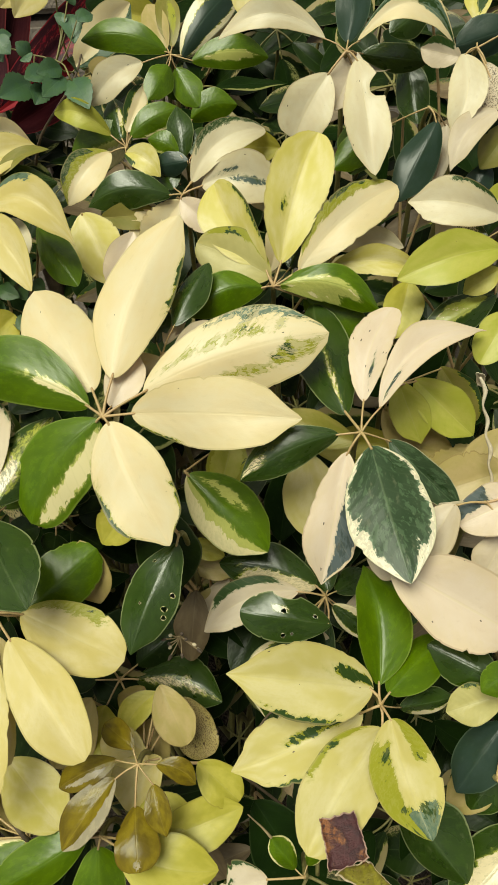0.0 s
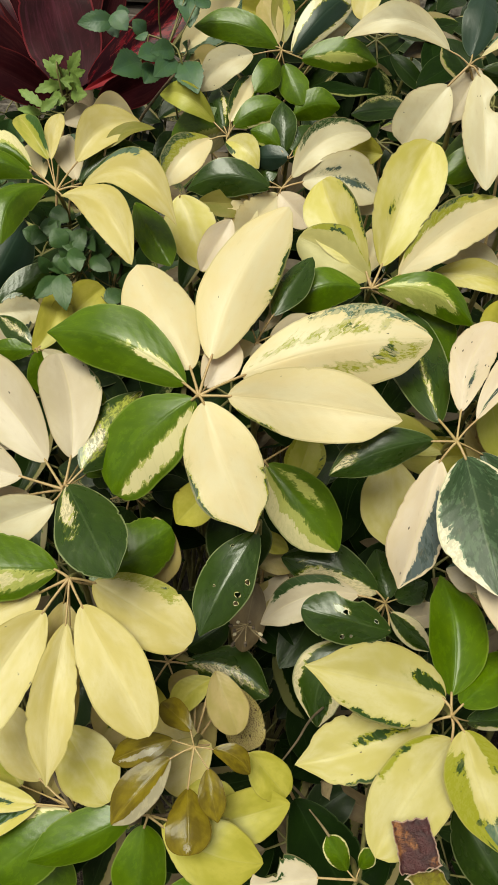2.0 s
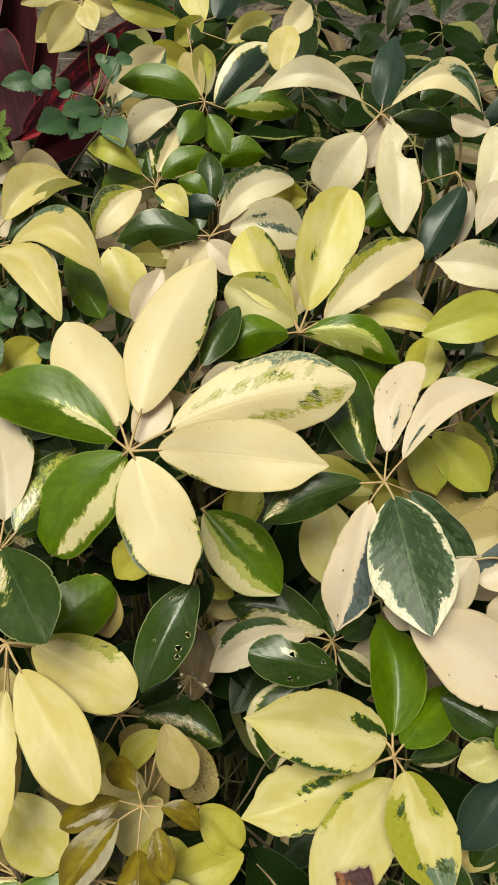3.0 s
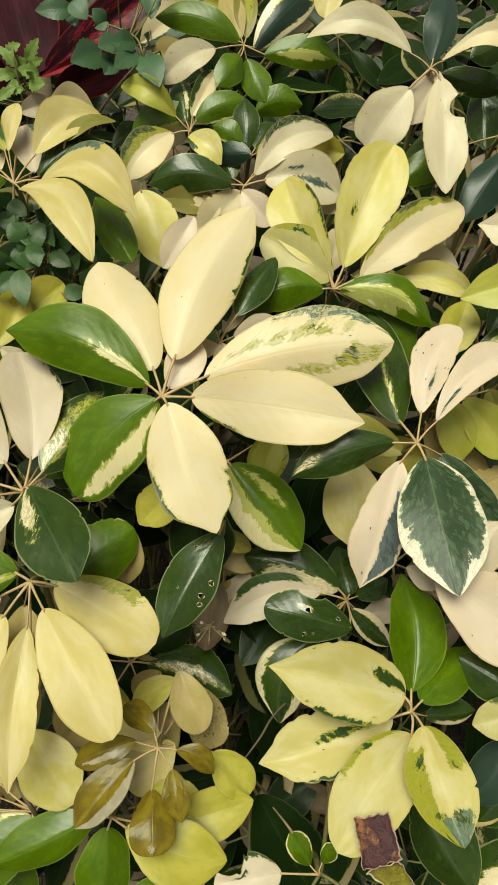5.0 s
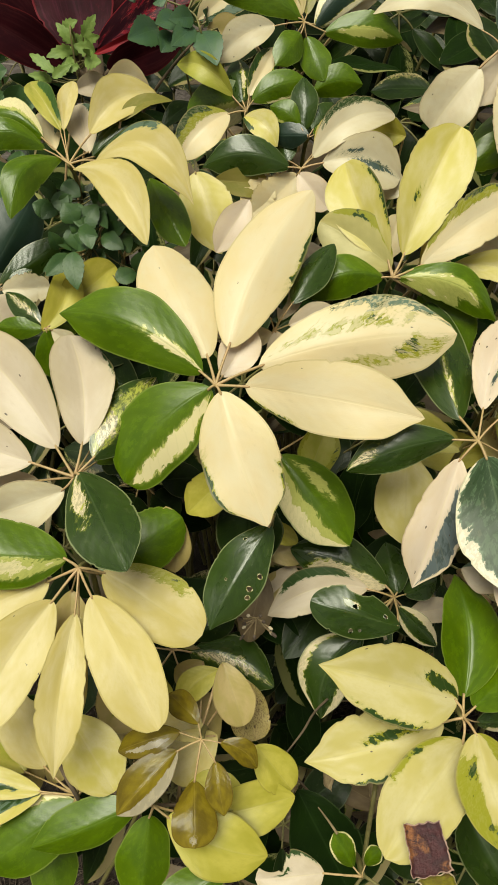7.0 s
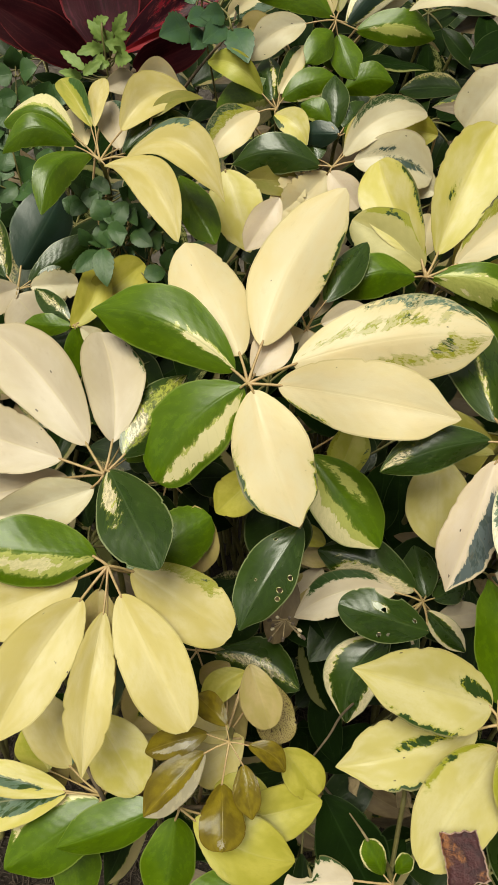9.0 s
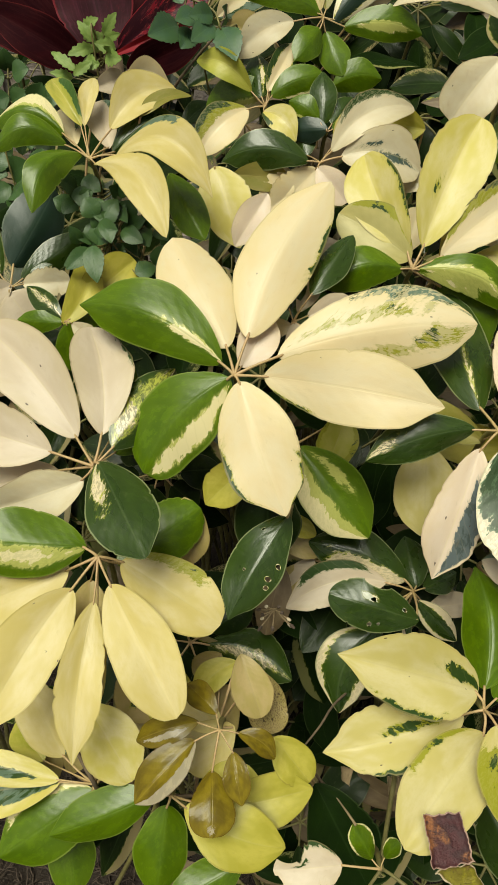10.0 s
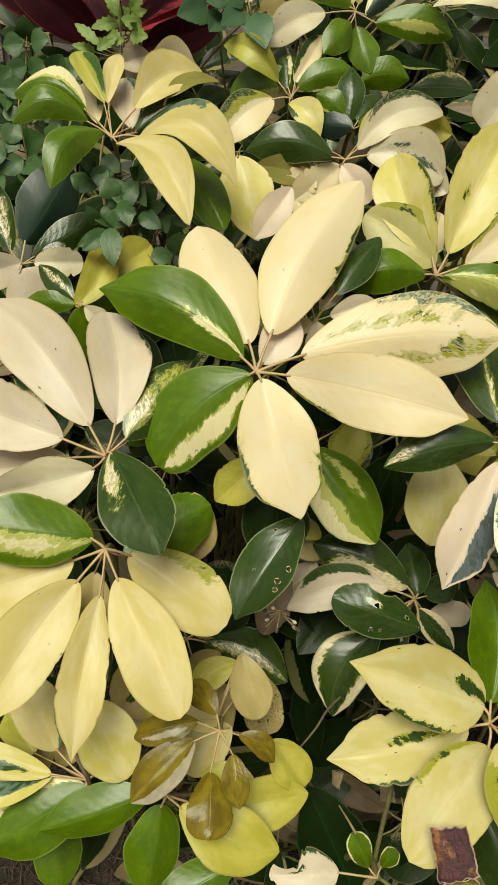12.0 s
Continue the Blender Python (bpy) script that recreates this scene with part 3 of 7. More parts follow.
def stone_wall():
    """Low wall of rough stone blocks in courses behind the planting."""
    rng = random.Random(5)
    wall = tagged(new("wall_garden"), "low wall of weathered grey-brown stone blocks", "wall", kind="structure")
    wall.location = (-0.4, 1.9, 0)
    z = 0.0
    core = bmesh.new()
    bmesh.ops.create_cube(core, size=1, matrix=Matrix.Translation((0.2, 0.13, 0.58)) @ Matrix.Diagonal((4.6, 0.16, 1.16, 1)))
    data = bpy.data.meshes.new("mortar")
    core.to_mesh(data)
    core.free()
    data.materials.append(SOIL)
    new("mortar", data).parent = wall
    for row in range(6):
        x = -2.1 + rng.uniform(0, 0.2)
        h = rng.uniform(0.17, 0.22)
        while x < 2.4:
            w = rng.uniform(0.24, 0.46)
            if x + w > 2.25:
                w = 2.46 - x
            bm = bmesh.new()
            bmesh.ops.create_cube(bm, size=1, matrix=Matrix.Diagonal((w - 0.014, 0.2, h - 0.014, 1)))
            bmesh.ops.bevel(bm, geom=bm.edges[:], offset=0.012, segments=2, affect="EDGES")
            for vert in bm.verts:
                vert.co += Vector((noise.noise(vert.co * 9 + Vector((x, row, 0))), noise.noise(vert.co * 9 + Vector((row, x, 5))), 0)) * 0.008
            data = bpy.data.meshes.new("stone_block")
            bm.to_mesh(data)
            bm.free()
            data.materials.append(STONE)
            ob = new("stone_block", data)
            ob.parent = wall
            ob.location = (x + w / 2, rng.uniform(-0.012, 0.012), z + h / 2)
            x += w
        z += h


stone_wall()


# ---------- the other plants ----------
def weed(label, way):
    """A thin-stemmed weed; way runs from its foot end up to its top."""
    low = Vector(way[0])
    foot = Vector((low.x, low.y + 0.12, 0))
    root = new("weed_sprig")
    root.location = foot
    tagged(root, label, "plant", "weeds among the hedge")
    pts = [foot - Vector((0, 0, 0.01)), low.lerp(foot, 0.5) + Vector((0, 0.05, 0))] + [Vector(p) for p in way]
    tube("stem", [p - foot for p in pts], [0.0014, 0.0011] + [0.0008] * (len(way) - 1) + [0.0005], STEM, root, 6)
    root["way"] = [c for p in way for c in p]
    return root


def weed_leaf(root, base, tip, width, face, kind):
    """A small saw-edged leaf with a short stalk to the stem."""
    foot = root.location
    COUNT[0] += 1
    b, t = Vector(base), Vector(tip)
    data = blade_data(b - foot, t - foot, width, face, kind, seed=COUNT[0], pt=0.8, um=0.42, saw=5 if kind == "weedlight" else 8, cut=0.34 if kind == "weedlight" else 0.12, nv=6, fold=0.16, arch=0.08, root=0.6)
    ob = new("leaflet", data)
    ob.parent = root
    w = list(root["way"])
    stem = [Vector(w[i:i + 3]) for i in range(0, len(w), 3)]
    spots = [p.lerp(q, k / 6) for p, q in zip(stem, stem[1:]) for k in range(7)]
    near = min(spots, key=lambda p: (p - b).length)
    tube("leaf_stalk", [near - foot, near.lerp(b, 0.5) - Vector((0, 0, 0.002)) - foot, b + (t - b) * 0.04 - foot], [0.0008, 0.0006, 0.0006], STEM, ob, 5)


def cordyline(label, hub):
    hub = Vector(hub)
    foot = Vector((hub.x, hub.y + 0.02, 0))
    root = new("cordyline")
    root.location = foot
    tagged(root, label, "plant")
    root["hub"] = (hub.x, hub.y, hub.z)
    tube("stem", [Vector((0, 0, -0.01)), Vector((0.01, 0, hub.z * 0.5)), hub - foot], [0.016, 0.014, 0.011], BARK, root, 9)
    return root


def strap_leaf(root, base, tip, width, face, kind, arch, pt=0.6):
    """A long strap leaf that rises from the crown."""
    foot = root.location
    COUNT[0] += 1
    b, t = Vector(base), Vector(tip)
    feats = [("b", 0.55, 0.25, 0.5, 0.28), ("b", 0.5, -0.5, 0.35, 0.16)] if kind == "maroonstripe" else []
    data = blade_data(b - foot, t - foot, width, face, kind, seed=COUNT[0], pt=pt, um=0.5, feats=feats, arch=arch, fold=0.25, nu=30, root=0.45, mottle=1 if feats else 0)
    ob = new("strap_leaf", data)
    ob.parent = root
    hub = Vector(root["hub"])
    if (b - hub).length > 0.01:
        tube("leaf_stalk", [hub - Vector((0, 0, 0.03)) - foot, b.lerp(hub, 0.5) - Vector((0, -0.01, 0.02)) - foot, b + (t - b) * 0.04 - foot], [0.006, 0.005, 0.004], BARK, ob, 6)


# ---------- the outer sprigs, placed one by one ----------
root = sprig("large rosette of pale cream leaflets, three of them green", (-0.079, 0.3084, 0.9085), (-0.02, 0.52, -0.85))
leaflet(root, (-0.0758, 0.3297, 0.9204), (-0.0399, 0.4360, 0.9730), 0.0463, (0.12, -0.47, 0.87), "cream", arch=0.04, bend=-0.055, fold=-0.26, feats=[("m", 1, 0.45, 0.8, 0.1)], pt=0.5, um=0.48, drip=0.25, specks=0.35)
leaflet(root, (-0.0859, 0.3228, 0.9165), (-0.1356, 0.3953, 0.9432), 0.0431, (-0.04, -0.37, 0.93), "cream", fold=-0.26, pt=0.46, um=0.6, specks=0.35)
leaflet(root, (-0.0875, 0.3147, 0.9120), (-0.1819, 0.3415, 0.9205), 0.0417, (0.02, -0.8, 0.6), "green", arch=0.1, bend=0.11, fold=-0.3, feats=[("b", 0.18, 0.02, 0.24, 0.18)], pt=0.67, um=0.53, drip=0.5, label="mid-green leaflet with pale patches")
leaflet(root, (-0.0818, 0.3072, 0.9078), (-0.1264, 0.2688, 0.8576), 0.0482, (-0.08, -0.75, 0.65), "green", arch=0.04, bend=0.09, fold=0.17, feats=[("b", 0.45, -0.6, 0.45, 0.24), ("b", 0.78, -0.5, 0.22, 0.22)], pt=0.38, um=0.55, label="mid-green leaflet with pale patches")
leaflet(root, (-0.0758, 0.3057, 0.9069), (-0.0378, 0.2494, 0.8603), 0.0446, (0.09, -0.6, 0.8), "cream", bend=0.03, fold=0.17, feats=[("m", 1, 0.42, 0.85, 0.12), ("m", -1, 0.62, 0.95, 0.1)], pt=0.46, um=0.53, drip=0.6, specks=0.35)
leaflet(root, (-0.0622, 0.3102, 0.9095), (0.0393, 0.2950, 0.9165), 0.0425, (-0.16, -0.79, 0.59), "cream", bend=-0.02, fold=0.05, feats=[("m", 1, 0.02, 0.32, 0.12)], pt=0.46, um=0.48, drip=0.62, specks=0.35)
leaflet(root, (-0.0562, 0.3238, 0.9150), (0.0563, 0.3516, 0.9352), 0.0507, (0.06, -0.74, 0.67), "cream", bend=-0.046, fold=-0.2, feats=[("m", -1, 0.46, 0.98, 0.28, 2), ("b", 0.34, -0.45, 0.14, 0.13, 1), ("b", 0.55, -0.4, 0.14, 0.13, 1), ("b", 0.58, 0.5, 0.26, 0.12, 1), ("b", 0.84, 0.32, 0.15, 0.25, 1)], pt=0.44, um=0.6, drip=0.35, mottle=0.6, tone=1, specks=0.35)
leaflet(root, (-0.0772, 0.3208, 0.9049), (-0.063, 0.3531, 0.9212), 0.0242, (0.26, -0.52, 0.81), "rose", fold=0.17, pt=0.63, um=0.53, drip=0.25)

root = sprig("rosette of pinkish cream and dark green leaflets", (0.0736, 0.301, 0.9), (-0.04, 0.53, -0.85))
leaflet(root, (0.0754, 0.3183, 0.9084), (0.0978, 0.3794, 0.9336), 0.0265, (-0.11, -0.34, 0.93), "rose", arch=0.06, bend=-0.07, fold=0.2, feats=[("b", 0.3, 0.35, 0.1, 0.1)], pt=0.46, um=0.58, nick=0.05, specks=1.2)
leaflet(root, (0.0849, 0.3155, 0.9062), (0.1531, 0.3634, 0.9255), 0.0227, (-0.04, -0.32, 0.95), "rose", arch=0.14, bend=-0.144, fold=0.2, feats=[("b", 0.13, 0.25, 0.12, 0.12)], pt=0.67, um=0.53, drip=0.5)
leaflet(root, (0.0913, 0.3064, 0.8886), (0.1313, 0.2720, 0.8636), 0.0206, (-0.29, -0.75, 0.6), "edged", arch=0.06, fold=0.12, pt=0.63, um=0.48, drip=0.25, label="dark green leaflet")
leaflet(root, (0.0787, 0.2937, 0.8960), (0.0941, 0.2156, 0.8727), 0.0466, (-0.35, -0.33, 0.88), "edged", arch=0.03, fold=0.1, feats=[("m", 1, -0.1, 1.1, 0.12), ("m", -1, -0.1, 1.1, 0.12), ("m", 1, 0.5, 1.1, 0.36), ("m", -1, 0.76, 1.1, 0.45)], pt=0.67, um=0.53, drip=0.25, label="dark green cream-edged leaflet", mottle=0.3)
leaflet(root, (0.0654, 0.2943, 0.8910), (0.0494, 0.2408, 0.8344), 0.0317, (-0.08, -0.71, 0.7), "rose", fold=0.2, feats=[("b", 0.58, -0.55, 0.38, 0.36)], pt=0.67, um=0.6, drip=0.5, nick=0.06, tone=2, specks=1.2)
leaflet(root, (0.0605, 0.2998, 0.9004), (0.0026, 0.2817, 0.8803), 0.0253, (0.07, -0.83, 0.55), "dark", arch=0.08, bend=0.08, fold=0.2, feats=[("b", 0.8, 0.3, 0.14, 0.3)], pt=0.67, um=0.53, drip=0.25, label="dark green leaflet with pale patches", mottle=0.9)
leaflet(root, (0.0657, 0.3195, 0.8973), (0.0490, 0.4323, 0.9074), 0.0391, (-0.14, -0.1, 0.98), "dark", arch=0.08, bend=-0.03, fold=0.2, feats=[("b", 0.22, 0.05, 0.2, 0.1)], pt=0.67, um=0.53, drip=0.5, label="dark green leaflet with pale patches")
leaflet(root, (0.0734, 0.3167, 0.8762), (0.0227, 0.3387, 0.8812), 0.0222, (-0.22, -0.67, 0.71), "olive", fold=0.2, pt=0.63, um=0.53, drip=0.25)

root = sprig("drooping olive and cream leaves under the rosettes", (0.0491, 0.3344, 0.8437), (-0.04, 0.53, -0.85))
leaflet(root, (0.0429, 0.3231, 0.8621), (0.0515, 0.2893, 0.8110), 0.0392, (-0.21, -0.8, 0.56), "creamc", fold=0.18, pt=0.59, um=0.48, drip=0.25)

root = sprig("rosette of yellow-cream leaflets edged green with two plain green ones", (0.0795, 0.1790, 0.8126), (-0.02, 0.52, -0.85))
leaflet(root, (0.0761, 0.1866, 0.8165), (-0.0019, 0.1804, 0.8430), 0.0403, (0.32, -0.48, 0.82), "creamc", fold=0.34, feats=[("m", -1, 0.28, 0.75, 0.14), ("b", 0.12, 0.45, 0.22, 0.22)], pt=0.67, um=0.45, drip=0.5, nick=0.05, specks=0.6)
leaflet(root, (0.0703, 0.1773, 0.8072), (-0.0011, 0.1500, 0.7937), 0.0349, (-0.02, -0.23, 0.97), "creamc", arch=0.06, bend=-0.04, fold=0.34, feats=[("m", -1, 0.1, 0.75, 0.12), ("b", 0.3, 0.22, 0.24, 0.15)], pt=0.7, um=0.53, drip=0.45, nick=0.08, specks=0.6)
leaflet(root, (0.0805, 0.1684, 0.8081), (0.0387, 0.1080, 0.8068), 0.0363, (-0.01, -0.02, 1), "creamc", arch=0.06, bend=0.015, fold=0.34, feats=[("m", 1, 0.08, 0.62, 0.17)], pt=0.42, um=0.55, mottle=0, tone=1)
leaflet(root, (0.0830, 0.1685, 0.8201), (0.0951, 0.1111, 0.8240), 0.0325, (-0.3, 0, 0.95), "creamc", arch=0.06, bend=0.03, fold=0.34, feats=[("m", 1, 0.22, 1.1, 0.72, 1), ("m", -1, -0.1, 0.45, 0.5, 1), ("b", 1.0, 0, 0.26, 1.0, 2)], pt=0.59, um=0.58, drip=0.25, mottle=0.12, tone=1)
leaflet(root, (0.0794, 0.188, 0.8172), (0.0749, 0.2551, 0.8338), 0.0334, (-0.41, -0.24, 0.88), "green", bend=0.085, fold=0.34, pt=0.67, um=0.48, drip=0.5, label="mid-green leaflet")
leaflet(root, (0.0835, 0.1822, 0.8196), (0.1192, 0.2200, 0.8161), 0.0261, (0.1, -0.05, 0.99), "green", arch=0.06, fold=0.34, pt=0.5, um=0.53, label="mid-green leaflet")
leaflet(root, (0.0917, 0.1846, 0.7979), (0.124, 0.1946, 0.7912), 0.0151, (0.34, -0.6, 0.73), "dark", fold=0.34, feats=[("m", 1, 0.2, 0.9, 0.4)], pt=0.63, um=0.53, drip=0.25, label="dark green leaflet with pale patches")
leaflet(root, (0.0926, 0.154, 0.7591), (0.1268, 0.1147, 0.7355), 0.0361, (-0.23, -0.64, 0.74), "dark", arch=0.08, fold=0.34, pt=0.63, um=0.53, drip=0.25, label="dark green leaflet")

root = sprig("rosette of yellow cream and lime variegated leaflets", (0.0213, 0.4211, 0.926), (-0.02, 0.52, -0.85))
leaflet(root, (0.0266, 0.4337, 0.9364), (0.0538, 0.5022, 0.9988), 0.0432, (0.09, -0.69, 0.72), "creamy", arch=0.06, bend=-0.04, fold=0.3, pt=0.45, um=0.58, drip=0.1, nick=0.06, feats=[("b", 0.42, -0.25, 0.07, 0.09)])
leaflet(root, (0.0168, 0.4311, 0.9345), (-0.0206, 0.484, 0.9733), 0.0368, (-0.38, -0.71, 0.6), "creamy", arch=0.1, bend=-0.03, fold=0.3, feats=[("m", 1, 0.2, 0.8, 0.12)], pt=0.5, um=0.58)
leaflet(root, (0.0388, 0.4295, 0.9325), (0.1088, 0.4817, 0.9677), 0.0353, (0.23, -0.73, 0.64), "cream", arch=0.06, bend=-0.07, fold=0.1, feats=[("m", -1, 0.12, 0.95, 0.42)], pt=0.55, um=0.6, nick=0.07, mottle=0.2, tone=0.65)
leaflet(root, (0.0147, 0.4174, 0.9282), (-0.0361, 0.4009, 0.9172), 0.0291, (0.08, -0.72, 0.69), "green", arch=0.1, bend=0.13, fold=0.3, pt=0.63, um=0.53, drip=0.25, label="mid-green leaflet")
leaflet(root, (0.0243, 0.422, 0.9267), (0.0955, 0.4152, 0.9065), 0.0274, (0.07, -0.84, 0.54), "green", arch=0.1, bend=-0.14, fold=0.3, feats=[("b", 0.38, 0.15, 0.36, 0.5), ("m", 1, 0.1, 0.6, 0.4)], pt=0.67, um=0.53, drip=0.5, label="mid-green leaflet with pale patches", mottle=0.15, tone=1)
leaflet(root, (0.0200, 0.4273, 0.9302), (-0.0323, 0.4474, 0.9468), 0.0380, (-0.09, -0.77, 0.64), "creamolive", bend=0.03, fold=0.12, pt=0.5, um=0.53, mottle=0, tone=1, feats=[("m", 1, 0.1, 0.9, 0.3, 1)])
leaflet(root, (0.0627, 0.4462, 0.9269), (0.1245, 0.4516, 0.917), 0.0221, (0.16, -0.8, 0.58), "creamy", arch=0.08, bend=-0.08, fold=0.3, pt=0.5, um=0.53)
leaflet(root, (0.0676, 0.4643, 0.9292), (0.1168, 0.4748, 0.924), 0.0187, (0.22, -0.73, 0.64), "pink", arch=0.08, bend=-0.1, fold=0.3, pt=0.63, um=0.53, drip=0.25)
leaflet(root, (0.043, 0.4285, 0.9127), (0.0838, 0.4109, 0.8778), 0.0385, (-0.22, -0.95, 0.22), "green", fold=0.3, pt=0.63, um=0.58, drip=0.25, label="mid-green leaflet")
leaflet(root, (0.0174, 0.4615, 0.9145), (0.0267, 0.5080, 0.9294), 0.0217, (0.38, -0.41, 0.83), "cream", fold=0.3, pt=0.63, um=0.53, drip=0.25)
leaflet(root, (0.0327, 0.4579, 0.9185), (0.0503, 0.5032, 0.9435), 0.0223, (0.39, -0.56, 0.73), "dark", fold=0.3, pt=0.63, um=0.53, drip=0.25, label="dark green leaflet")
leaflet(root, (0.0427, 0.4527, 0.919), (0.0561, 0.5124, 0.9575), 0.0177, (0.29, -0.56, 0.77), "creamy", fold=0.3, pt=0.63, um=0.53, drip=0.25)

root = sprig("rosette of beige cream leaflets beside a dark green one", (-0.1535, 0.2617, 0.8645), (-0.05, 0.52, -0.85))
leaflet(root, (-0.1665, 0.2746, 0.873), (-0.25, 0.3329, 0.9038), 0.0418, (-0.07, -0.54, 0.84), "beige", bend=0.06, fold=0.22, pt=0.67, um=0.51, drip=0.5, specks=0.8)
leaflet(root, (-0.1525, 0.2783, 0.8744), (-0.18, 0.3465, 0.9009), 0.0374, (0.26, -0.26, 0.93), "beige", bend=0.05, fold=0.22, feats=[("m", 1, 0.55, 0.8, 0.1)], pt=0.5, um=0.58, specks=0.8)
leaflet(root, (-0.1794, 0.2649, 0.868), (-0.2544, 0.2795, 0.8681), 0.0395, (-0.12, -0.6, 0.79), "beige", fold=0.22, pt=0.67, um=0.53, drip=0.25, nick=0.04, specks=0.8)
leaflet(root, (-0.179, 0.2667, 0.8507), (-0.2549, 0.248, 0.8279), 0.0343, (-0.02, -0.74, 0.67), "beige", fold=0.22, pt=0.63, um=0.53, drip=0.25, specks=0.8)
leaflet(root, (-0.1593, 0.2581, 0.8558), (-0.2192, 0.2404, 0.8326), 0.0313, (0.06, -0.86, 0.5), "pink", fold=0.22, pt=0.63, um=0.43, drip=0.25)
leaflet(root, (-0.1494, 0.2595, 0.872), (-0.1048, 0.1994, 0.872), 0.0390, (-0.17, -0.13, 0.98), "dark", arch=0.04, feats=[("b", 0.24, 0.45, 0.22, 0.26)], pt=0.63, um=0.53, drip=0.25, label="dark green leaflet with pale patches", mottle=0.4)
leaflet(root, (-0.1450, 0.2726, 0.8705), (-0.1205, 0.3318, 0.8886), 0.0332, (0.38, -0.41, 0.83), "dark", arch=0.06, fold=0.22, feats=[("b", 0.25, -0.3, 0.3, 0.5), ("b", 0.68, 0.05, 0.35, 0.7, 1)], pt=0.67, um=0.53, drip=0.25, label="dark green leaflet with pale patches", mottle=0.75, tone=0.3)
leaflet(root, (-0.1488, 0.2837, 0.8546), (-0.128, 0.3136, 0.8605), 0.0210, (0.42, -0.45, 0.79), "green", fold=0.22, pt=0.63, um=0.53, drip=0.25, label="mid-green leaflet")
leaflet(root, (-0.1519, 0.3007, 0.8585), (-0.1569, 0.3476, 0.8797), 0.0198, (0.23, -0.38, 0.9), "green", fold=0.22, feats=[("b", 0.6, 0.1, 0.4, 0.4)], pt=0.63, um=0.53, drip=0.25, label="mid-green leaflet with pale patches", mottle=1)

root = sprig("rosette of drooping yellow cream leaflets with one green and white", (-0.1418, 0.2215, 0.833), (-0.05, 0.52, -0.85))
leaflet(root, (-0.1495, 0.2254, 0.8352), (-0.2200, 0.2114, 0.8426), 0.0409, (0.2, -0.62, 0.76), "green", arch=0.06, fold=0.2, feats=[("b", 0.55, -0.34, 0.6, 0.32)], pt=0.59, um=0.53, drip=0.25, label="mid-green leaflet with pale patches", mottle=0.15, tone=0.3)
leaflet(root, (-0.1521, 0.2037, 0.8245), (-0.1782, 0.1294, 0.7972), 0.0382, (0.23, -0.41, 0.88), "yellow", bend=0.03, fold=0.2, pt=0.52, um=0.51, drip=0.25, specks=0.6)
leaflet(root, (-0.1382, 0.1994, 0.8219), (-0.1291, 0.1232, 0.7873), 0.0250, (0.39, -0.34, 0.85), "yellow", arch=0.06, bend=0.04, fold=0.2, pt=0.67, um=0.53, drip=0.5, nick=0.06)
leaflet(root, (-0.137, 0.201, 0.8169), (-0.129, 0.1544, 0.7817), 0.0131, (0.25, -0.56, 0.79), "yellow", arch=0.06, fold=0.2, pt=0.5, um=0.6)
leaflet(root, (-0.1315, 0.2091, 0.8263), (-0.0799, 0.1514, 0.8000), 0.0361, (0, -0.41, 0.91), "yellow", bend=-0.01, fold=0.2, pt=0.44, um=0.55)
leaflet(root, (-0.1300, 0.2266, 0.8249), (-0.0665, 0.2053, 0.8080), 0.0396, (0.11, -0.4, 0.91), "yellow", arch=0.07, fold=0.2, feats=[("m", -1, 0.06, 0.7, 0.36, 1)], pt=0.42, um=0.58, mottle=0.25, tone=1)
leaflet(root, (-0.159, 0.2167, 0.8223), (-0.2212, 0.1909, 0.7983), 0.0392, (-0.01, -0.66, 0.75), "yellow", fold=0.2, pt=0.63, um=0.53, drip=0.25)
leaflet(root, (-0.1333, 0.2275, 0.8182), (-0.0914, 0.2698, 0.831), 0.0382, (0.32, -0.55, 0.77), "green", fold=0.2, pt=0.42, um=0.6, label="mid-green leaflet", nick=0.1)
leaflet(root, (-0.1029, 0.2740, 0.8342), (-0.0928, 0.2521, 0.7958), 0.0247, (0.22, -0.54, 0.81), "tan", fold=0.2, pt=0.63, um=0.53, drip=0.25)
leaflet(root, (-0.1492, 0.2212, 0.8082), (-0.1453, 0.1939, 0.7849), 0.0234, (0.27, -0.6, 0.75), "tan", fold=0.2, pt=0.63, um=0.53, drip=0.25)

root = sprig("young rosette of small glossy bronze leaflets", (-0.0585, 0.1625, 0.7675), (-0.02, 0.52, -0.85))
leaflet(root, (-0.0591, 0.1441, 0.7554), (-0.0526, 0.1119, 0.7502), 0.0256, (0.05, -0.23, 0.97), "bronze", arch=0.1, fold=-0.12, feats=[("b", 0.9, 0, 0.06, 0.2)], pt=0.42, um=0.72, mottle=0.4, tone=2)
leaflet(root, (-0.0487, 0.1534, 0.7632), (-0.0393, 0.1295, 0.7521), 0.0156, (-0.09, -0.45, 0.89), "bronze", arch=0.08, fold=0.18, pt=0.67, um=0.53, drip=0.25)
leaflet(root, (-0.0476, 0.1626, 0.7677), (-0.0246, 0.1555, 0.7583), 0.0133, (0.29, -0.27, 0.92), "bronze", arch=0.12, bend=-0.1, fold=0.18, pt=0.59, um=0.53, drip=0.25)
leaflet(root, (-0.0614, 0.1696, 0.771), (-0.0832, 0.186, 0.7671), 0.0157, (-0.18, -0, 0.98), "bronze", arch=0.12, fold=0.18, pt=0.59, um=0.53, drip=0.25)
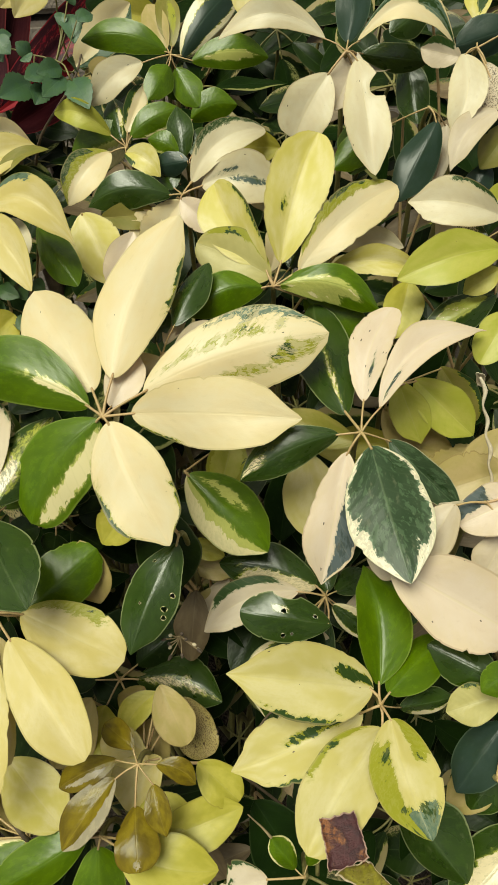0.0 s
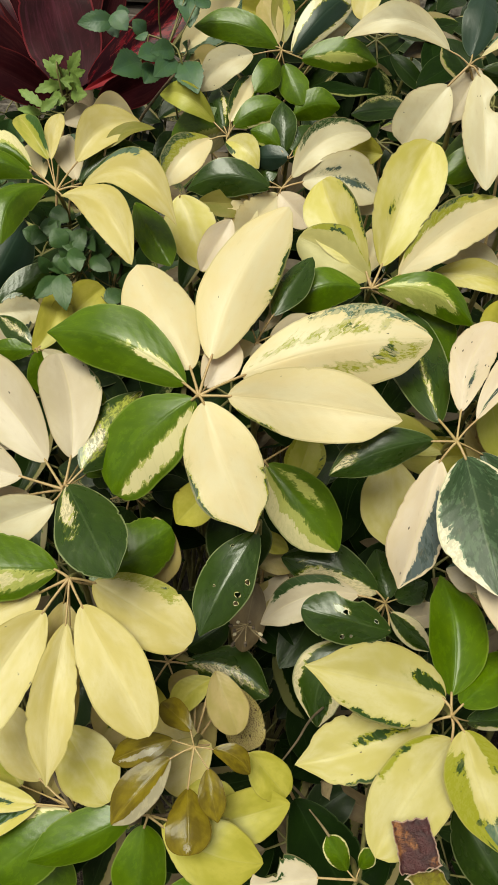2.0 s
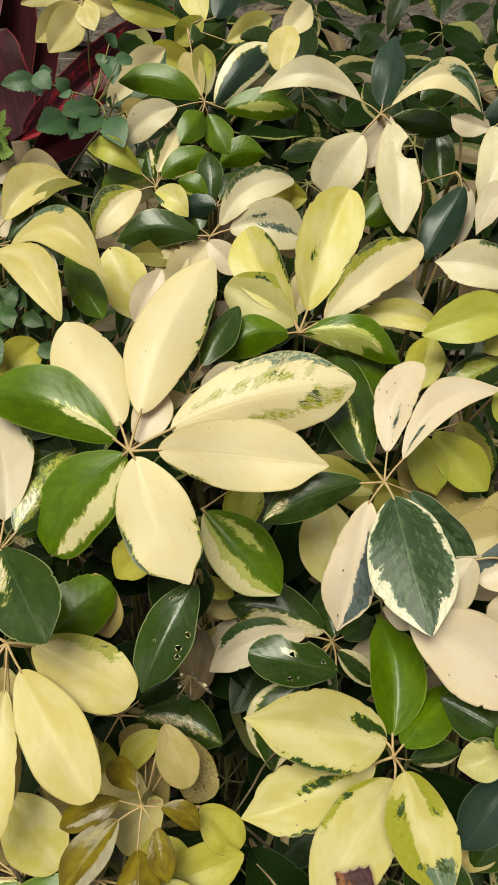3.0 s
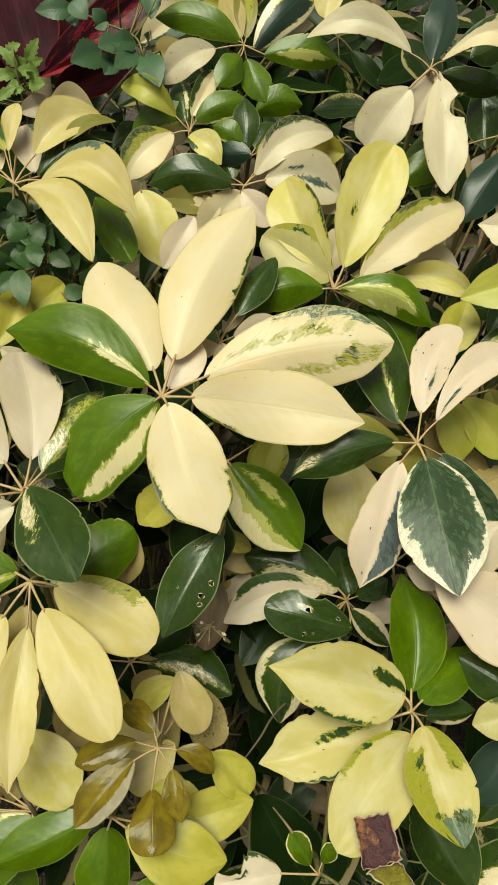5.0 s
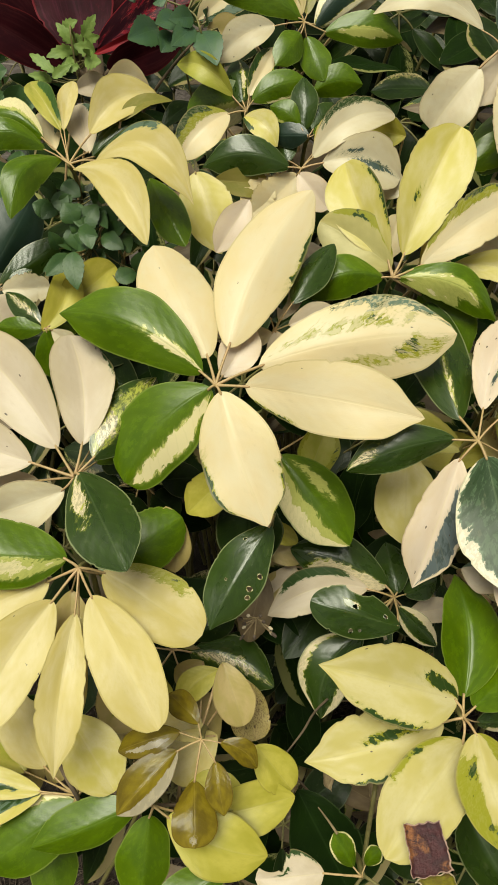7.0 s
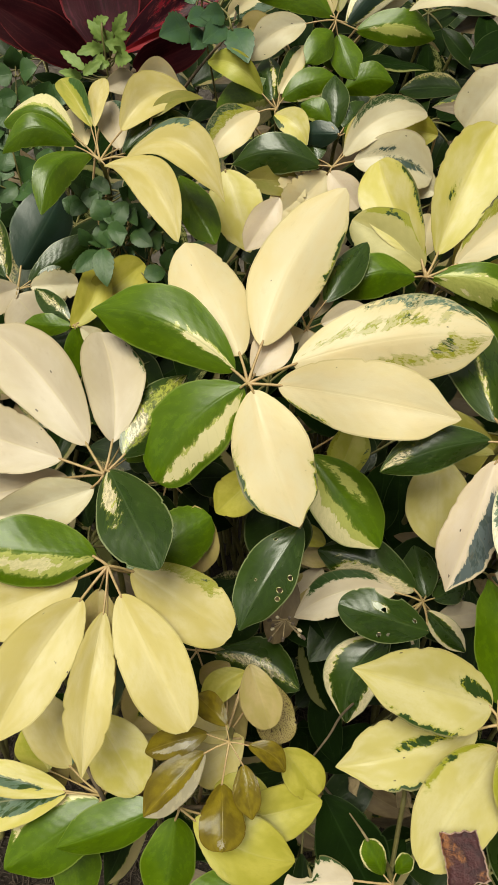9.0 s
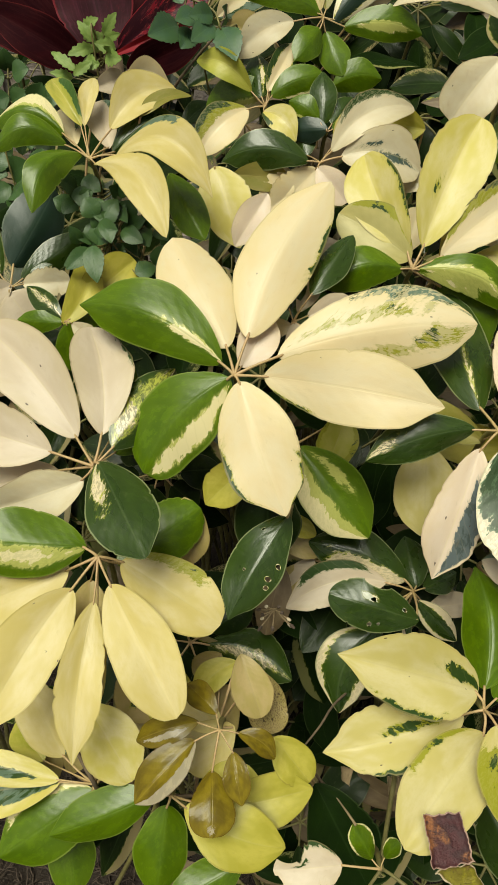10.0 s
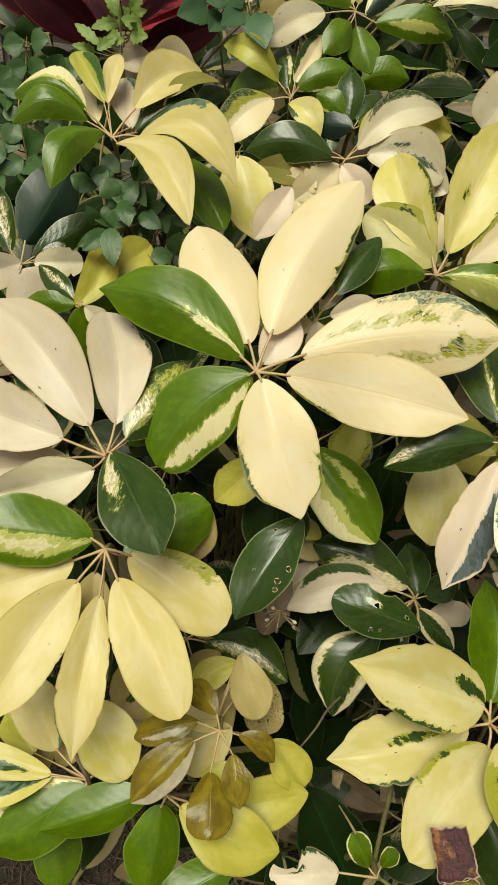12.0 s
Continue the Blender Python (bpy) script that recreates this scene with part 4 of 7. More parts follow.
leaflet(root, (-0.0712, 0.1647, 0.7685), (-0.1055, 0.152, 0.757), 0.0173, (-0.04, -0.6, 0.8), "bronze", arch=0.1, bend=0.05, fold=0.18, feats=[("b", 0.5, -0.4, 0.35, 0.2)], pt=0.63, um=0.53, drip=0.25, tone=2)
leaflet(root, (-0.0711, 0.1558, 0.7641), (-0.0985, 0.1218, 0.7478), 0.0242, (-0.14, -0.33, 0.93), "bronze", arch=0.06, fold=0.2, feats=[("s", -1, 0.45)], pt=0.67, um=0.53, drip=0.25, mottle=0, tone=2)

root = sprig("yellow rounded leaves under the bronze rosette", (-0.0625, 0.1769, 0.7338), (-0.02, 0.52, -0.85))
leaflet(root, (-0.0684, 0.2224, 0.7411), (-0.0836, 0.2111, 0.7233), 0.0213, (0, -0.55, 0.83), "tan", fold=0.18, pt=0.5)
leaflet(root, (-0.0597, 0.1754, 0.7351), (-0.0922, 0.1935, 0.7338), 0.0238, (-0.17, -0.24, 0.96), "yellow", fold=0.18, pt=0.42, um=0.53)
leaflet(root, (-0.0515, 0.1785, 0.7363), (-0.0811, 0.1613, 0.7092), 0.0324, (-0.3, -0.63, 0.72), "yellow", fold=0.18, pt=0.42, um=0.53)
leaflet(root, (-0.0740, 0.1828, 0.7253), (-0.1224, 0.1775, 0.7090), 0.0258, (-0.24, -0.43, 0.87), "yellow", fold=0.18, pt=0.42, um=0.53)
leaflet(root, (-0.0551, 0.2162, 0.7568), (-0.036, 0.1873, 0.7346), 0.0261, (0.12, -0.55, 0.82), "tan", fold=0.18, pt=0.5, um=0.58)
leaflet(root, (-0.0567, 0.2150, 0.7490), (-0.0793, 0.1919, 0.7350), 0.0197, (-0.05, -0.33, 0.94), "yellowolive", bend=0.1, fold=0.18, pt=0.5, um=0.53)
leaflet(root, (-0.0429, 0.222, 0.7284), (-0.0269, 0.191, 0.7042), 0.0275, (0.1, -0.58, 0.81), "tan", fold=0.18, pt=0.38, um=0.6, specks=2)
leaflet(root, (-0.0595, 0.2087, 0.7275), (-0.0702, 0.1785, 0.6955), 0.0303, (-0.02, -0.72, 0.69), "tan", fold=0.18, pt=0.63, um=0.53, drip=0.25)

root = sprig("sprig of green and yellow leaves low on the hedge", (-0.081, 0.133, 0.736), (-0.02, 0.52, -0.85))
leaflet(root, (-0.0723, 0.1289, 0.7331), (-0.0118, 0.1206, 0.7243), 0.0342, (0.12, -0.17, 0.98), "yellowolive", arch=0.08, bend=0.08, pt=0.59, um=0.53, drip=0.25)
leaflet(root, (-0.0509, 0.1351, 0.7213), (0.0008, 0.1542, 0.7259), 0.0295, (0.06, -0.38, 0.92), "yellowolive", arch=0.06, pt=0.59, um=0.53, drip=0.25)
leaflet(root, (-0.0276, 0.1475, 0.727), (-0.0644, 0.1521, 0.7227), 0.0241, (-0.15, -0.29, 0.95), "yellowolive", pt=0.63, um=0.53, drip=0.25)
leaflet(root, (-0.0896, 0.1328, 0.736), (-0.1467, 0.1054, 0.7182), 0.0283, (0.15, -0.55, 0.82), "green", arch=0.06, fold=0.26, pt=0.67, um=0.53, drip=0.25, label="mid-green leaflet")
leaflet(root, (-0.0825, 0.1285, 0.733), (-0.0816, 0.0904, 0.6942), 0.0322, (0.22, -0.69, 0.69), "green", fold=0.26, pt=0.59, um=0.53, drip=0.25, label="mid-green leaflet")
leaflet(root, (-0.0346, 0.1142, 0.7036), (-0.0753, 0.0877, 0.6912), 0.0253, (0.2, -0.25, 0.95), "green", fold=0.2, pt=0.6, drip=0.25, label="mid-green leaflet")
leaflet(root, (-0.0268, 0.173, 0.7447), (-0.0015, 0.1575, 0.7257), 0.0243, (0.26, -0.55, 0.79), "yellowolive", pt=0.42, um=0.53)

root = sprig("sprig of pale yellow leaves with cream and green ones below", (-0.1276, 0.1339, 0.7278), (-0.02, 0.52, -0.85))
leaflet(root, (-0.1383, 0.1649, 0.7641), (-0.1046, 0.1362, 0.7382), 0.0346, (0.37, -0.45, 0.81), "creamy", fold=0.18, pt=0.5, um=0.53)
leaflet(root, (-0.1504, 0.1443, 0.7316), (-0.1825, 0.1769, 0.7599), 0.0295, (0.27, -0.63, 0.73), "yellow", fold=0.18, feats=[("b", 0.25, 0.85, 0.25, 0.35, 2)], pt=0.67, um=0.53, drip=0.25)
leaflet(root, (-0.1481, 0.1319, 0.7282), (-0.2163, 0.1148, 0.7137), 0.0311, (-0, -0.28, 0.96), "creamy", fold=0.18, feats=[("b", 0.5, -0.1, 0.5, 0.45)], pt=0.67, um=0.53, drip=0.25, tone=2)
leaflet(root, (-0.1485, 0.1319, 0.7300), (-0.2174, 0.1335, 0.7315), 0.0190, (0, -0.3, 0.95), "creamy", fold=0.18, feats=[("b", 0.6, -0.2, 0.4, 0.3)], tone=2)
leaflet(root, (-0.1275, 0.1308, 0.7257), (-0.1763, 0.0935, 0.7011), 0.0415, (0.04, -0.59, 0.81), "green", fold=0.18, feats=[("m", 1, 0.0, 0.8, 0.3)], pt=0.59, um=0.53, drip=0.25, label="mid-green leaflet with pale patches")
leaflet(root, (-0.1455, 0.1232, 0.6882), (-0.135, 0.0886, 0.657), 0.0295, (0.35, -0.57, 0.75), "green", fold=0.18, pt=0.63, um=0.53, drip=0.25, label="mid-green leaflet")
leaflet(root, (-0.1364, 0.1633, 0.7231), (-0.1175, 0.1446, 0.7023), 0.0214, (0.39, -0.48, 0.78), "cream", fold=0.18, feats=[("m", 1, 0.3, 1, 0.5)], pt=0.63, um=0.53, drip=0.25)
leaflet(root, (-0.1781, 0.1618, 0.7154), (-0.1640, 0.1364, 0.6905), 0.0252, (0.42, -0.51, 0.75), "tan", fold=0.18, pt=0.63, um=0.53, drip=0.25)
leaflet(root, (-0.1517, 0.1448, 0.702), (-0.1431, 0.175, 0.7175), 0.0217, (0.2, -0.49, 0.85), "tan", fold=0.18, pt=0.63, um=0.53, drip=0.25)
leaflet(root, (-0.166, 0.1449, 0.7149), (-0.1934, 0.1667, 0.7123), 0.0215, (-0.09, 0.01, 1), "lime", fold=0.18, feats=[("m", 1, 0.3, 1, 0.6)], pt=0.63, um=0.53, drip=0.25, mottle=1)
leaflet(root, (-0.0999, 0.2099, 0.7504), (-0.1249, 0.1769, 0.7186), 0.0366, (-0.01, -0.69, 0.72), "tan", fold=0.18, pt=0.63, um=0.53, drip=0.25, feats=[("b", 0.7, 0.0, 0.1, 0.16)])
leaflet(root, (-0.1019, 0.1733, 0.7293), (-0.0954, 0.2136, 0.7316), 0.0300, (0.21, -0.09, 0.97), "yellowolive", fold=0.18, pt=0.63, um=0.53, drip=0.25)

root = sprig("rosette of arching yellow leaflets with green ones", (-0.2154, 0.4737, 0.9544), (-0.05, 0.52, -0.85))
leaflet(root, (-0.2116, 0.4726, 0.9520), (-0.1432, 0.4088, 0.9353), 0.0299, (-0.15, -0.42, 0.9), "yellow", arch=0.12, bend=-0.13, fold=0.26, pt=0.55, um=0.53, drip=0.2)
leaflet(root, (-0.1982, 0.4830, 0.9560), (-0.1206, 0.4525, 0.9455), 0.0332, (-0.14, -0.62, 0.78), "yellow", arch=0.18, bend=-0.22, fold=0.26, feats=[("m", -1, 0.05, 0.5, 0.3)], pt=0.67, um=0.53, drip=0.5, tone=2)
leaflet(root, (-0.2085, 0.5038, 0.9653), (-0.1695, 0.5606, 0.9773), 0.0339, (0.35, -0.48, 0.8), "yellow", arch=0.12, bend=-0.12, fold=0.26, pt=0.5, um=0.53)
leaflet(root, (-0.1888, 0.5144, 0.9725), (-0.1560, 0.5477, 0.9796), 0.0150, (0, -0.55, 0.83), "olive", arch=0.06, bend=-0.1, fold=0.2)
leaflet(root, (-0.2169, 0.5606, 0.9746), (-0.1795, 0.5784, 0.9731), 0.0223, (0.42, -0.86, 0.29), "cream", bend=-0.3, fold=0.26, feats=[("b", 0.5, 0.3, 0.2, 0.3)], pt=0.63, um=0.53, drip=0.25, tone=2)
leaflet(root, (-0.2301, 0.503, 0.9656), (-0.2674, 0.5455, 0.982), 0.0183, (-0.04, -0.39, 0.92), "lime", arch=0.12, fold=0.3, feats=[("m", 1, 0.1, 0.8, 0.6)], pt=0.63, um=0.53, drip=0.25)
leaflet(root, (-0.228, 0.5033, 0.9657), (-0.2349, 0.5525, 0.984), 0.0148, (0.12, -0.33, 0.94), "yellow", arch=0.1, fold=0.26, pt=0.63, um=0.53, drip=0.25)
leaflet(root, (-0.2409, 0.4949, 0.9624), (-0.2970, 0.5003, 0.9625), 0.0278, (-0.07, -0.71, 0.7), "green", arch=0.12, bend=0.2, fold=0.26, feats=[("m", 1, -0.1, 1.1, 0.8)], pt=0.5, um=0.53, label="mid-green leaflet with pale patches", mottle=0.1, tone=0.3)
leaflet(root, (-0.2364, 0.4856, 0.9583), (-0.2867, 0.4695, 0.9529), 0.0226, (0.17, -0.75, 0.64), "green", arch=0.2, bend=0.22, fold=0.26, pt=0.67, um=0.53, drip=0.25, label="mid-green leaflet")
leaflet(root, (-0.223, 0.48, 0.9555), (-0.2399, 0.4176, 0.9372), 0.0252, (0.43, -0.36, 0.83), "green", arch=0.14, bend=0.16, fold=0.26, pt=0.67, um=0.53, drip=0.25, label="mid-green leaflet")
leaflet(root, (-0.2067, 0.4985, 0.9504), (-0.1522, 0.5374, 0.9574), 0.0320, (0.44, -0.71, 0.55), "dark", arch=0.1, bend=-0.15, fold=0.26, pt=0.63, um=0.53, drip=0.25, label="dark green leaflet")
leaflet(root, (-0.21, 0.5025, 0.9514), (-0.2351, 0.5575, 0.9655), 0.0260, (-0.06, -0.27, 0.96), "beige", fold=0.26, feats=[("m", 1, 0.3, 0.9, 0.4)], pt=0.63, um=0.53, drip=0.25, tone=2)
leaflet(root, (-0.2355, 0.5004, 0.9514), (-0.2599, 0.5476, 0.9618), 0.0199, (-0.07, -0.25, 0.97), "cream", fold=0.26, feats=[("m", 1, 0.3, 0.9, 0.6)], pt=0.63, um=0.53, drip=0.25, tone=2)
leaflet(root, (-0.1897, 0.5272, 0.9332), (-0.197, 0.478, 0.907), 0.0350, (0.4, -0.48, 0.78), "pink", fold=0.26, pt=0.63, um=0.53, drip=0.25)
leaflet(root, (-0.1648, 0.5021, 0.9380), (-0.1270, 0.4535, 0.9122), 0.0275, (-0.17, -0.56, 0.81), "green", fold=0.26, pt=0.63, um=0.53, drip=0.25, label="dark green leaflet")
leaflet(root, (-0.2444, 0.5801, 0.9681), (-0.2224, 0.5955, 0.9746), 0.0185, (0.47, -0.82, 0.34), "beige", fold=0.26, pt=0.63, um=0.53, drip=0.25)

root = sprig("sprig with dusky blue-green leaf and pale ones", (-0.2686, 0.4166, 0.8749), (-0.05, 0.52, -0.85))
leaflet(root, (-0.2703, 0.4295, 0.8853), (-0.254, 0.4911, 0.9203), 0.0427, (0.65, -0.5, 0.57), "slate", fold=0.18, pt=0.5, um=0.53)
leaflet(root, (-0.2616, 0.4227, 0.8791), (-0.2242, 0.4661, 0.9), 0.0223, (0.55, -0.69, 0.47), "dark", fold=0.18, pt=0.67, um=0.53, drip=0.5)
leaflet(root, (-0.278, 0.4225, 0.8805), (-0.3179, 0.4745, 0.9133), 0.0240, (0.16, -0.44, 0.89), "dark", fold=0.18, feats=[("b", 0.5, 0.2, 0.5, 0.4)], pt=0.63, um=0.53, drip=0.25, mottle=1)
leaflet(root, (-0.2601, 0.4202, 0.877), (-0.2263, 0.4313, 0.8775), 0.0228, (0.26, -0.82, 0.52), "pink", fold=0.18, pt=0.34, um=0.53, label="pale cream leaflet", nick=0.15)
leaflet(root, (-0.269, 0.4131, 0.8722), (-0.2537, 0.4078, 0.8542), 0.0381, (0.39, -0.74, 0.55), "beige", fold=0.18, pt=0.34, um=0.53, label="pale cream leaflet")
leaflet(root, (-0.2667, 0.4159, 0.8777), (-0.3076, 0.4086, 0.86), 0.0297, (0, -0.93, 0.37), "beige", fold=0.18, pt=0.63, um=0.53, drip=0.25, label="pale cream leaflet")
leaflet(root, (-0.2566, 0.4236, 0.8793), (-0.2402, 0.4356, 0.8872), 0.0110, (0.35, -0.8, 0.49), "dark", fold=0.18, feats=[("b", 0.5, 0.2, 0.5, 0.4)], pt=0.63, um=0.53, drip=0.25, mottle=1)

root = sprig("small sprig of narrow green and olive leaves", (-0.2133, 0.3845, 0.8755), (-0.05, 0.52, -0.85))
leaflet(root, (-0.2140, 0.3806, 0.8745), (-0.2092, 0.4316, 0.8995), 0.0242, (0.41, -0.43, 0.8), "yellowolive", bend=0.1, fold=0.18, pt=0.42, um=0.53, label="olive yellow leaflet")
leaflet(root, (-0.2107, 0.4009, 0.8757), (-0.1785, 0.4446, 0.8946), 0.0330, (0.46, -0.62, 0.63), "yellowolive", fold=0.18, pt=0.42, um=0.53, label="olive yellow leaflet")
leaflet(root, (-0.2169, 0.3858, 0.8769), (-0.25, 0.4072, 0.8844), 0.0161, (-0.17, -0.55, 0.82), "dark", fold=0.18, feats=[("b", 0.5, 0.2, 0.5, 0.3)], pt=0.63, um=0.53, drip=0.25, mottle=1)
leaflet(root, (-0.2153, 0.3828, 0.8744), (-0.252, 0.3867, 0.8685), 0.0160, (-0.17, -0.81, 0.56), "green", fold=0.18, pt=0.63, um=0.53, drip=0.25)
leaflet(root, (-0.2119, 0.3812, 0.8748), (-0.2042, 0.3718, 0.8375), 0.0242, (0.42, -0.86, 0.3), "green", fold=0.18, pt=0.63, um=0.53, drip=0.25)
leaflet(root, (-0.2107, 0.3856, 0.8761), (-0.1931, 0.4127, 0.8685), 0.0203, (0.78, -0.36, 0.52), "green", fold=0.18, pt=0.63, um=0.53, drip=0.25)
leaflet(root, (-0.2089, 0.3834, 0.8742), (-0.1923, 0.3842, 0.8609), 0.0136, (0.43, -0.75, 0.49), "pink", fold=0.18, pt=0.63, um=0.53, drip=0.25, label="pale cream leaflet")

root = sprig("sprig of small green and pale yellow leaflets", (-0.1038, 0.5888, 0.9635), (-0.02, 0.52, -0.85))
leaflet(root, (-0.116, 0.5932, 0.9728), (-0.1648, 0.6063, 0.9881), 0.0216, (-0.17, -0.95, 0.27), "limeyel", arch=0.16, bend=0.18, fold=0.18, pt=0.59, um=0.53, drip=0.25)
leaflet(root, (-0.1180, 0.5861, 0.9617), (-0.1516, 0.5475, 0.9333), 0.0345, (0.21, -0.69, 0.69), "cream", arch=0.08, bend=0.08, fold=0.18, feats=[("m", 1, 0.0, 1, 0.66)], pt=0.67, um=0.53, drip=0.25, mottle=0.2, tone=0.65)
leaflet(root, (-0.1015, 0.6053, 0.9717), (-0.1552, 0.5996, 0.9518), 0.0403, (0, -0.97, 0.26), "green", arch=0.06, fold=0.18, feats=[("s", -1, 0.0)], pt=0.5, um=0.53, mottle=0.15, tone=0.65, label="mid-green leaflet with pale patches")
leaflet(root, (-0.108, 0.5943, 0.9684), (-0.1198, 0.6317, 0.991), 0.0227, (-0.06, -0.53, 0.85), "dark", fold=0.18, feats=[("b", 0.5, 0.3, 0.4, 0.15)], pt=0.63, um=0.53, drip=0.25, label="dark green leaflet with pale patches")
leaflet(root, (-0.104, 0.5988, 0.9722), (-0.0895, 0.6411, 0.9982), 0.0208, (0.36, -0.57, 0.74), "cream", arch=0.06, fold=0.18, feats=[("m", -1, 0.1, 0.9, 0.5), ("m", 1, 0.4, 1, 0.3)], pt=0.63, um=0.53, drip=0.25)
leaflet(root, (-0.1008, 0.5962, 0.9699), (-0.0573, 0.6159, 0.9829), 0.0239, (0.22, -0.83, 0.51), "green", arch=0.1, bend=-0.08, fold=0.18, feats=[("m", 1, 0.2, 0.9, 0.16)], pt=0.67, um=0.53, drip=0.25, label="mid-green leaflet with pale patches")
leaflet(root, (-0.1051, 0.5853, 0.9606), (-0.0744, 0.5672, 0.9466), 0.0227, (-0.14, -0.74, 0.66), "creamy", arch=0.12, bend=-0.12, fold=0.18, feats=[("m", 1, 0.0, 0.4, 0.4)], pt=0.67, um=0.53, drip=0.25)
leaflet(root, (-0.1102, 0.6022, 0.96), (-0.0786, 0.6056, 0.9457), 0.0223, (0.23, -0.93, 0.28), "dark", fold=0.18, pt=0.63, um=0.53, drip=0.25, label="dark green leaflet")
leaflet(root, (-0.1314, 0.6261, 0.9663), (-0.1474, 0.6034, 0.9395), 0.0216, (0.29, -0.81, 0.51), "lime", fold=0.18, feats=[("b", 0.5, 0.3, 0.4, 0.4)], pt=0.63, um=0.53, drip=0.25)

root = sprig("rosette of spotted cream leaflets and one dark green", (-0.0516, 0.5296, 0.9467), (-0.02, 0.52, -0.85))
leaflet(root, (-0.0449, 0.5377, 0.9529), (0.0138, 0.5732, 0.9789), 0.0300, (0.16, -0.74, 0.65), "pink", arch=0.12, bend=-0.14, fold=0.18, feats=[("m", -1, 0.2, 1.05, 0.34)], pt=0.5, um=0.53, nick=0.05, mottle=0.3)
leaflet(root, (-0.0366, 0.5358, 0.951), (0.025, 0.5386, 0.944), 0.0397, (0.1, -0.85, 0.52), "pink", arch=0.1, bend=-0.12, fold=0.18, feats=[("b", 0.62, 0.1, 0.24, 0.14), ("b", 0.3, -0.3, 0.1, 0.08)], pt=0.46, um=0.58, tone=2, specks=1)
leaflet(root, (-0.0606, 0.53, 0.9468), (-0.1282, 0.5254, 0.9411), 0.0299, (0.01, -0.83, 0.56), "dark", arch=0.12, bend=0.12, fold=0.18, pt=0.67, um=0.53, drip=0.5, label="dark green leaflet")
leaflet(root, (-0.0532, 0.5259, 0.9446), (-0.027, 0.5129, 0.9249), 0.0230, (-0.07, -0.87, 0.48), "rose", fold=0.18, pt=0.42, um=0.53)
leaflet(root, (-0.0542, 0.5354, 0.9396), (-0.0867, 0.5125, 0.9073), 0.0317, (0.14, -0.87, 0.48), "cream", fold=0.18, pt=0.63, um=0.53, drip=0.25, nick=0.2)
leaflet(root, (-0.0438, 0.5585, 0.9504), (-0.0291, 0.5915, 0.9669), 0.0184, (0.33, -0.54, 0.78), "yellow", fold=0.18, pt=0.63, um=0.53, drip=0.25)
leaflet(root, (-0.0641, 0.5652, 0.9365), (-0.0777, 0.5945, 0.952), 0.0237, (-0.22, -0.53, 0.82), "dark", fold=0.18, pt=0.63, um=0.53, drip=0.25, label="dark green leaflet")
leaflet(root, (0.0309, 0.5344, 0.9339), (-0.0014, 0.5562, 0.9421), 0.0273, (-0.4, -0.77, 0.49), "pink", fold=0.18, pt=0.63, um=0.53, drip=0.25)
leaflet(root, (0.0261, 0.573, 0.9636), (-0.0213, 0.5857, 0.963), 0.0322, (-0.25, -0.91, 0.33), "yellowolive", fold=0.18, pt=0.63, um=0.53, drip=0.25)

root = sprig("pale yellow and pink leaves behind the large rosette", (-0.1318, 0.5182, 0.9383), (-0.02, 0.52, -0.85))
leaflet(root, (-0.1326, 0.5184, 0.9395), (-0.1042, 0.4802, 0.8942), 0.0407, (0.04, -0.75, 0.66), "creamy", fold=0.18, pt=0.63, um=0.43, drip=0.25)
leaflet(root, (-0.0861, 0.4894, 0.9363), (-0.1055, 0.4610, 0.9059), 0.0242, (0.22, -0.79, 0.58), "rose", fold=0.18, pt=0.59, um=0.53, drip=0.25)
leaflet(root, (-0.1171, 0.5162, 0.9363), (-0.0742, 0.5327, 0.9302), 0.0224, (0.38, -0.84, 0.38), "olive", fold=0.18, pt=0.63, um=0.53, drip=0.25)
leaflet(root, (-0.0774, 0.5341, 0.9395), (-0.0886, 0.5101, 0.9059), 0.0271, (0.14, -0.83, 0.54), "cream", fold=0.18, pt=0.63, um=0.53, drip=0.25, nick=0.3)

root = sprig("tall sprig of beige leaflets, one bitten, above the hedge", (0.074, 0.5441, 1.038), (-0.04, 0.53, -0.85))
leaflet(root, (0.0596, 0.5512, 1.0455), (-0.0157, 0.5517, 1.0480), 0.0208, (0.04, -0.82, 0.57), "pink", arch=0.12, bend=0.17, fold=0.12, pt=0.63, um=0.53, drip=0.25)
leaflet(root, (0.0753, 0.549, 1.0421), (0.0854, 0.6054, 1.0776), 0.0249, (0.05, -0.54, 0.84), "slate", fold=0.18, pt=0.63, um=0.53, drip=0.25, label="dusky blue-green leaflet")
leaflet(root, (0.082, 0.5505, 1.0428), (0.151, 0.5513, 1.0344), 0.0226, (0.08, -0.8, 0.59), "cream", arch=0.2, bend=-0.3, fold=0.18, feats=[("b", 0.75, -0.3, 0.25, 0.5), ("m", -1, 0.0, 0.4, 0.4)], pt=0.63, um=0.53, drip=0.25, tone=2)
leaflet(root, (0.0618, 0.5379, 1.0263), (0.0366, 0.52, 0.9882), 0.0374, (-0.02, -0.9, 0.43), "pink", arch=0.06, bend=0.03, fold=0.18, pt=0.25, um=0.6, specks=0.6)
leaflet(root, (0.0819, 0.5404, 1.0342), (0.0921, 0.4739, 0.9787), 0.0313, (-0.12, -0.65, 0.75), "pink", fold=0.18, pt=0.55, um=0.58, drip=0.3, label="pale cream leaflet with a bitten edge", nick=0.05, bite=(0.3, -1, 0.09, 0.62), specks=0.6)
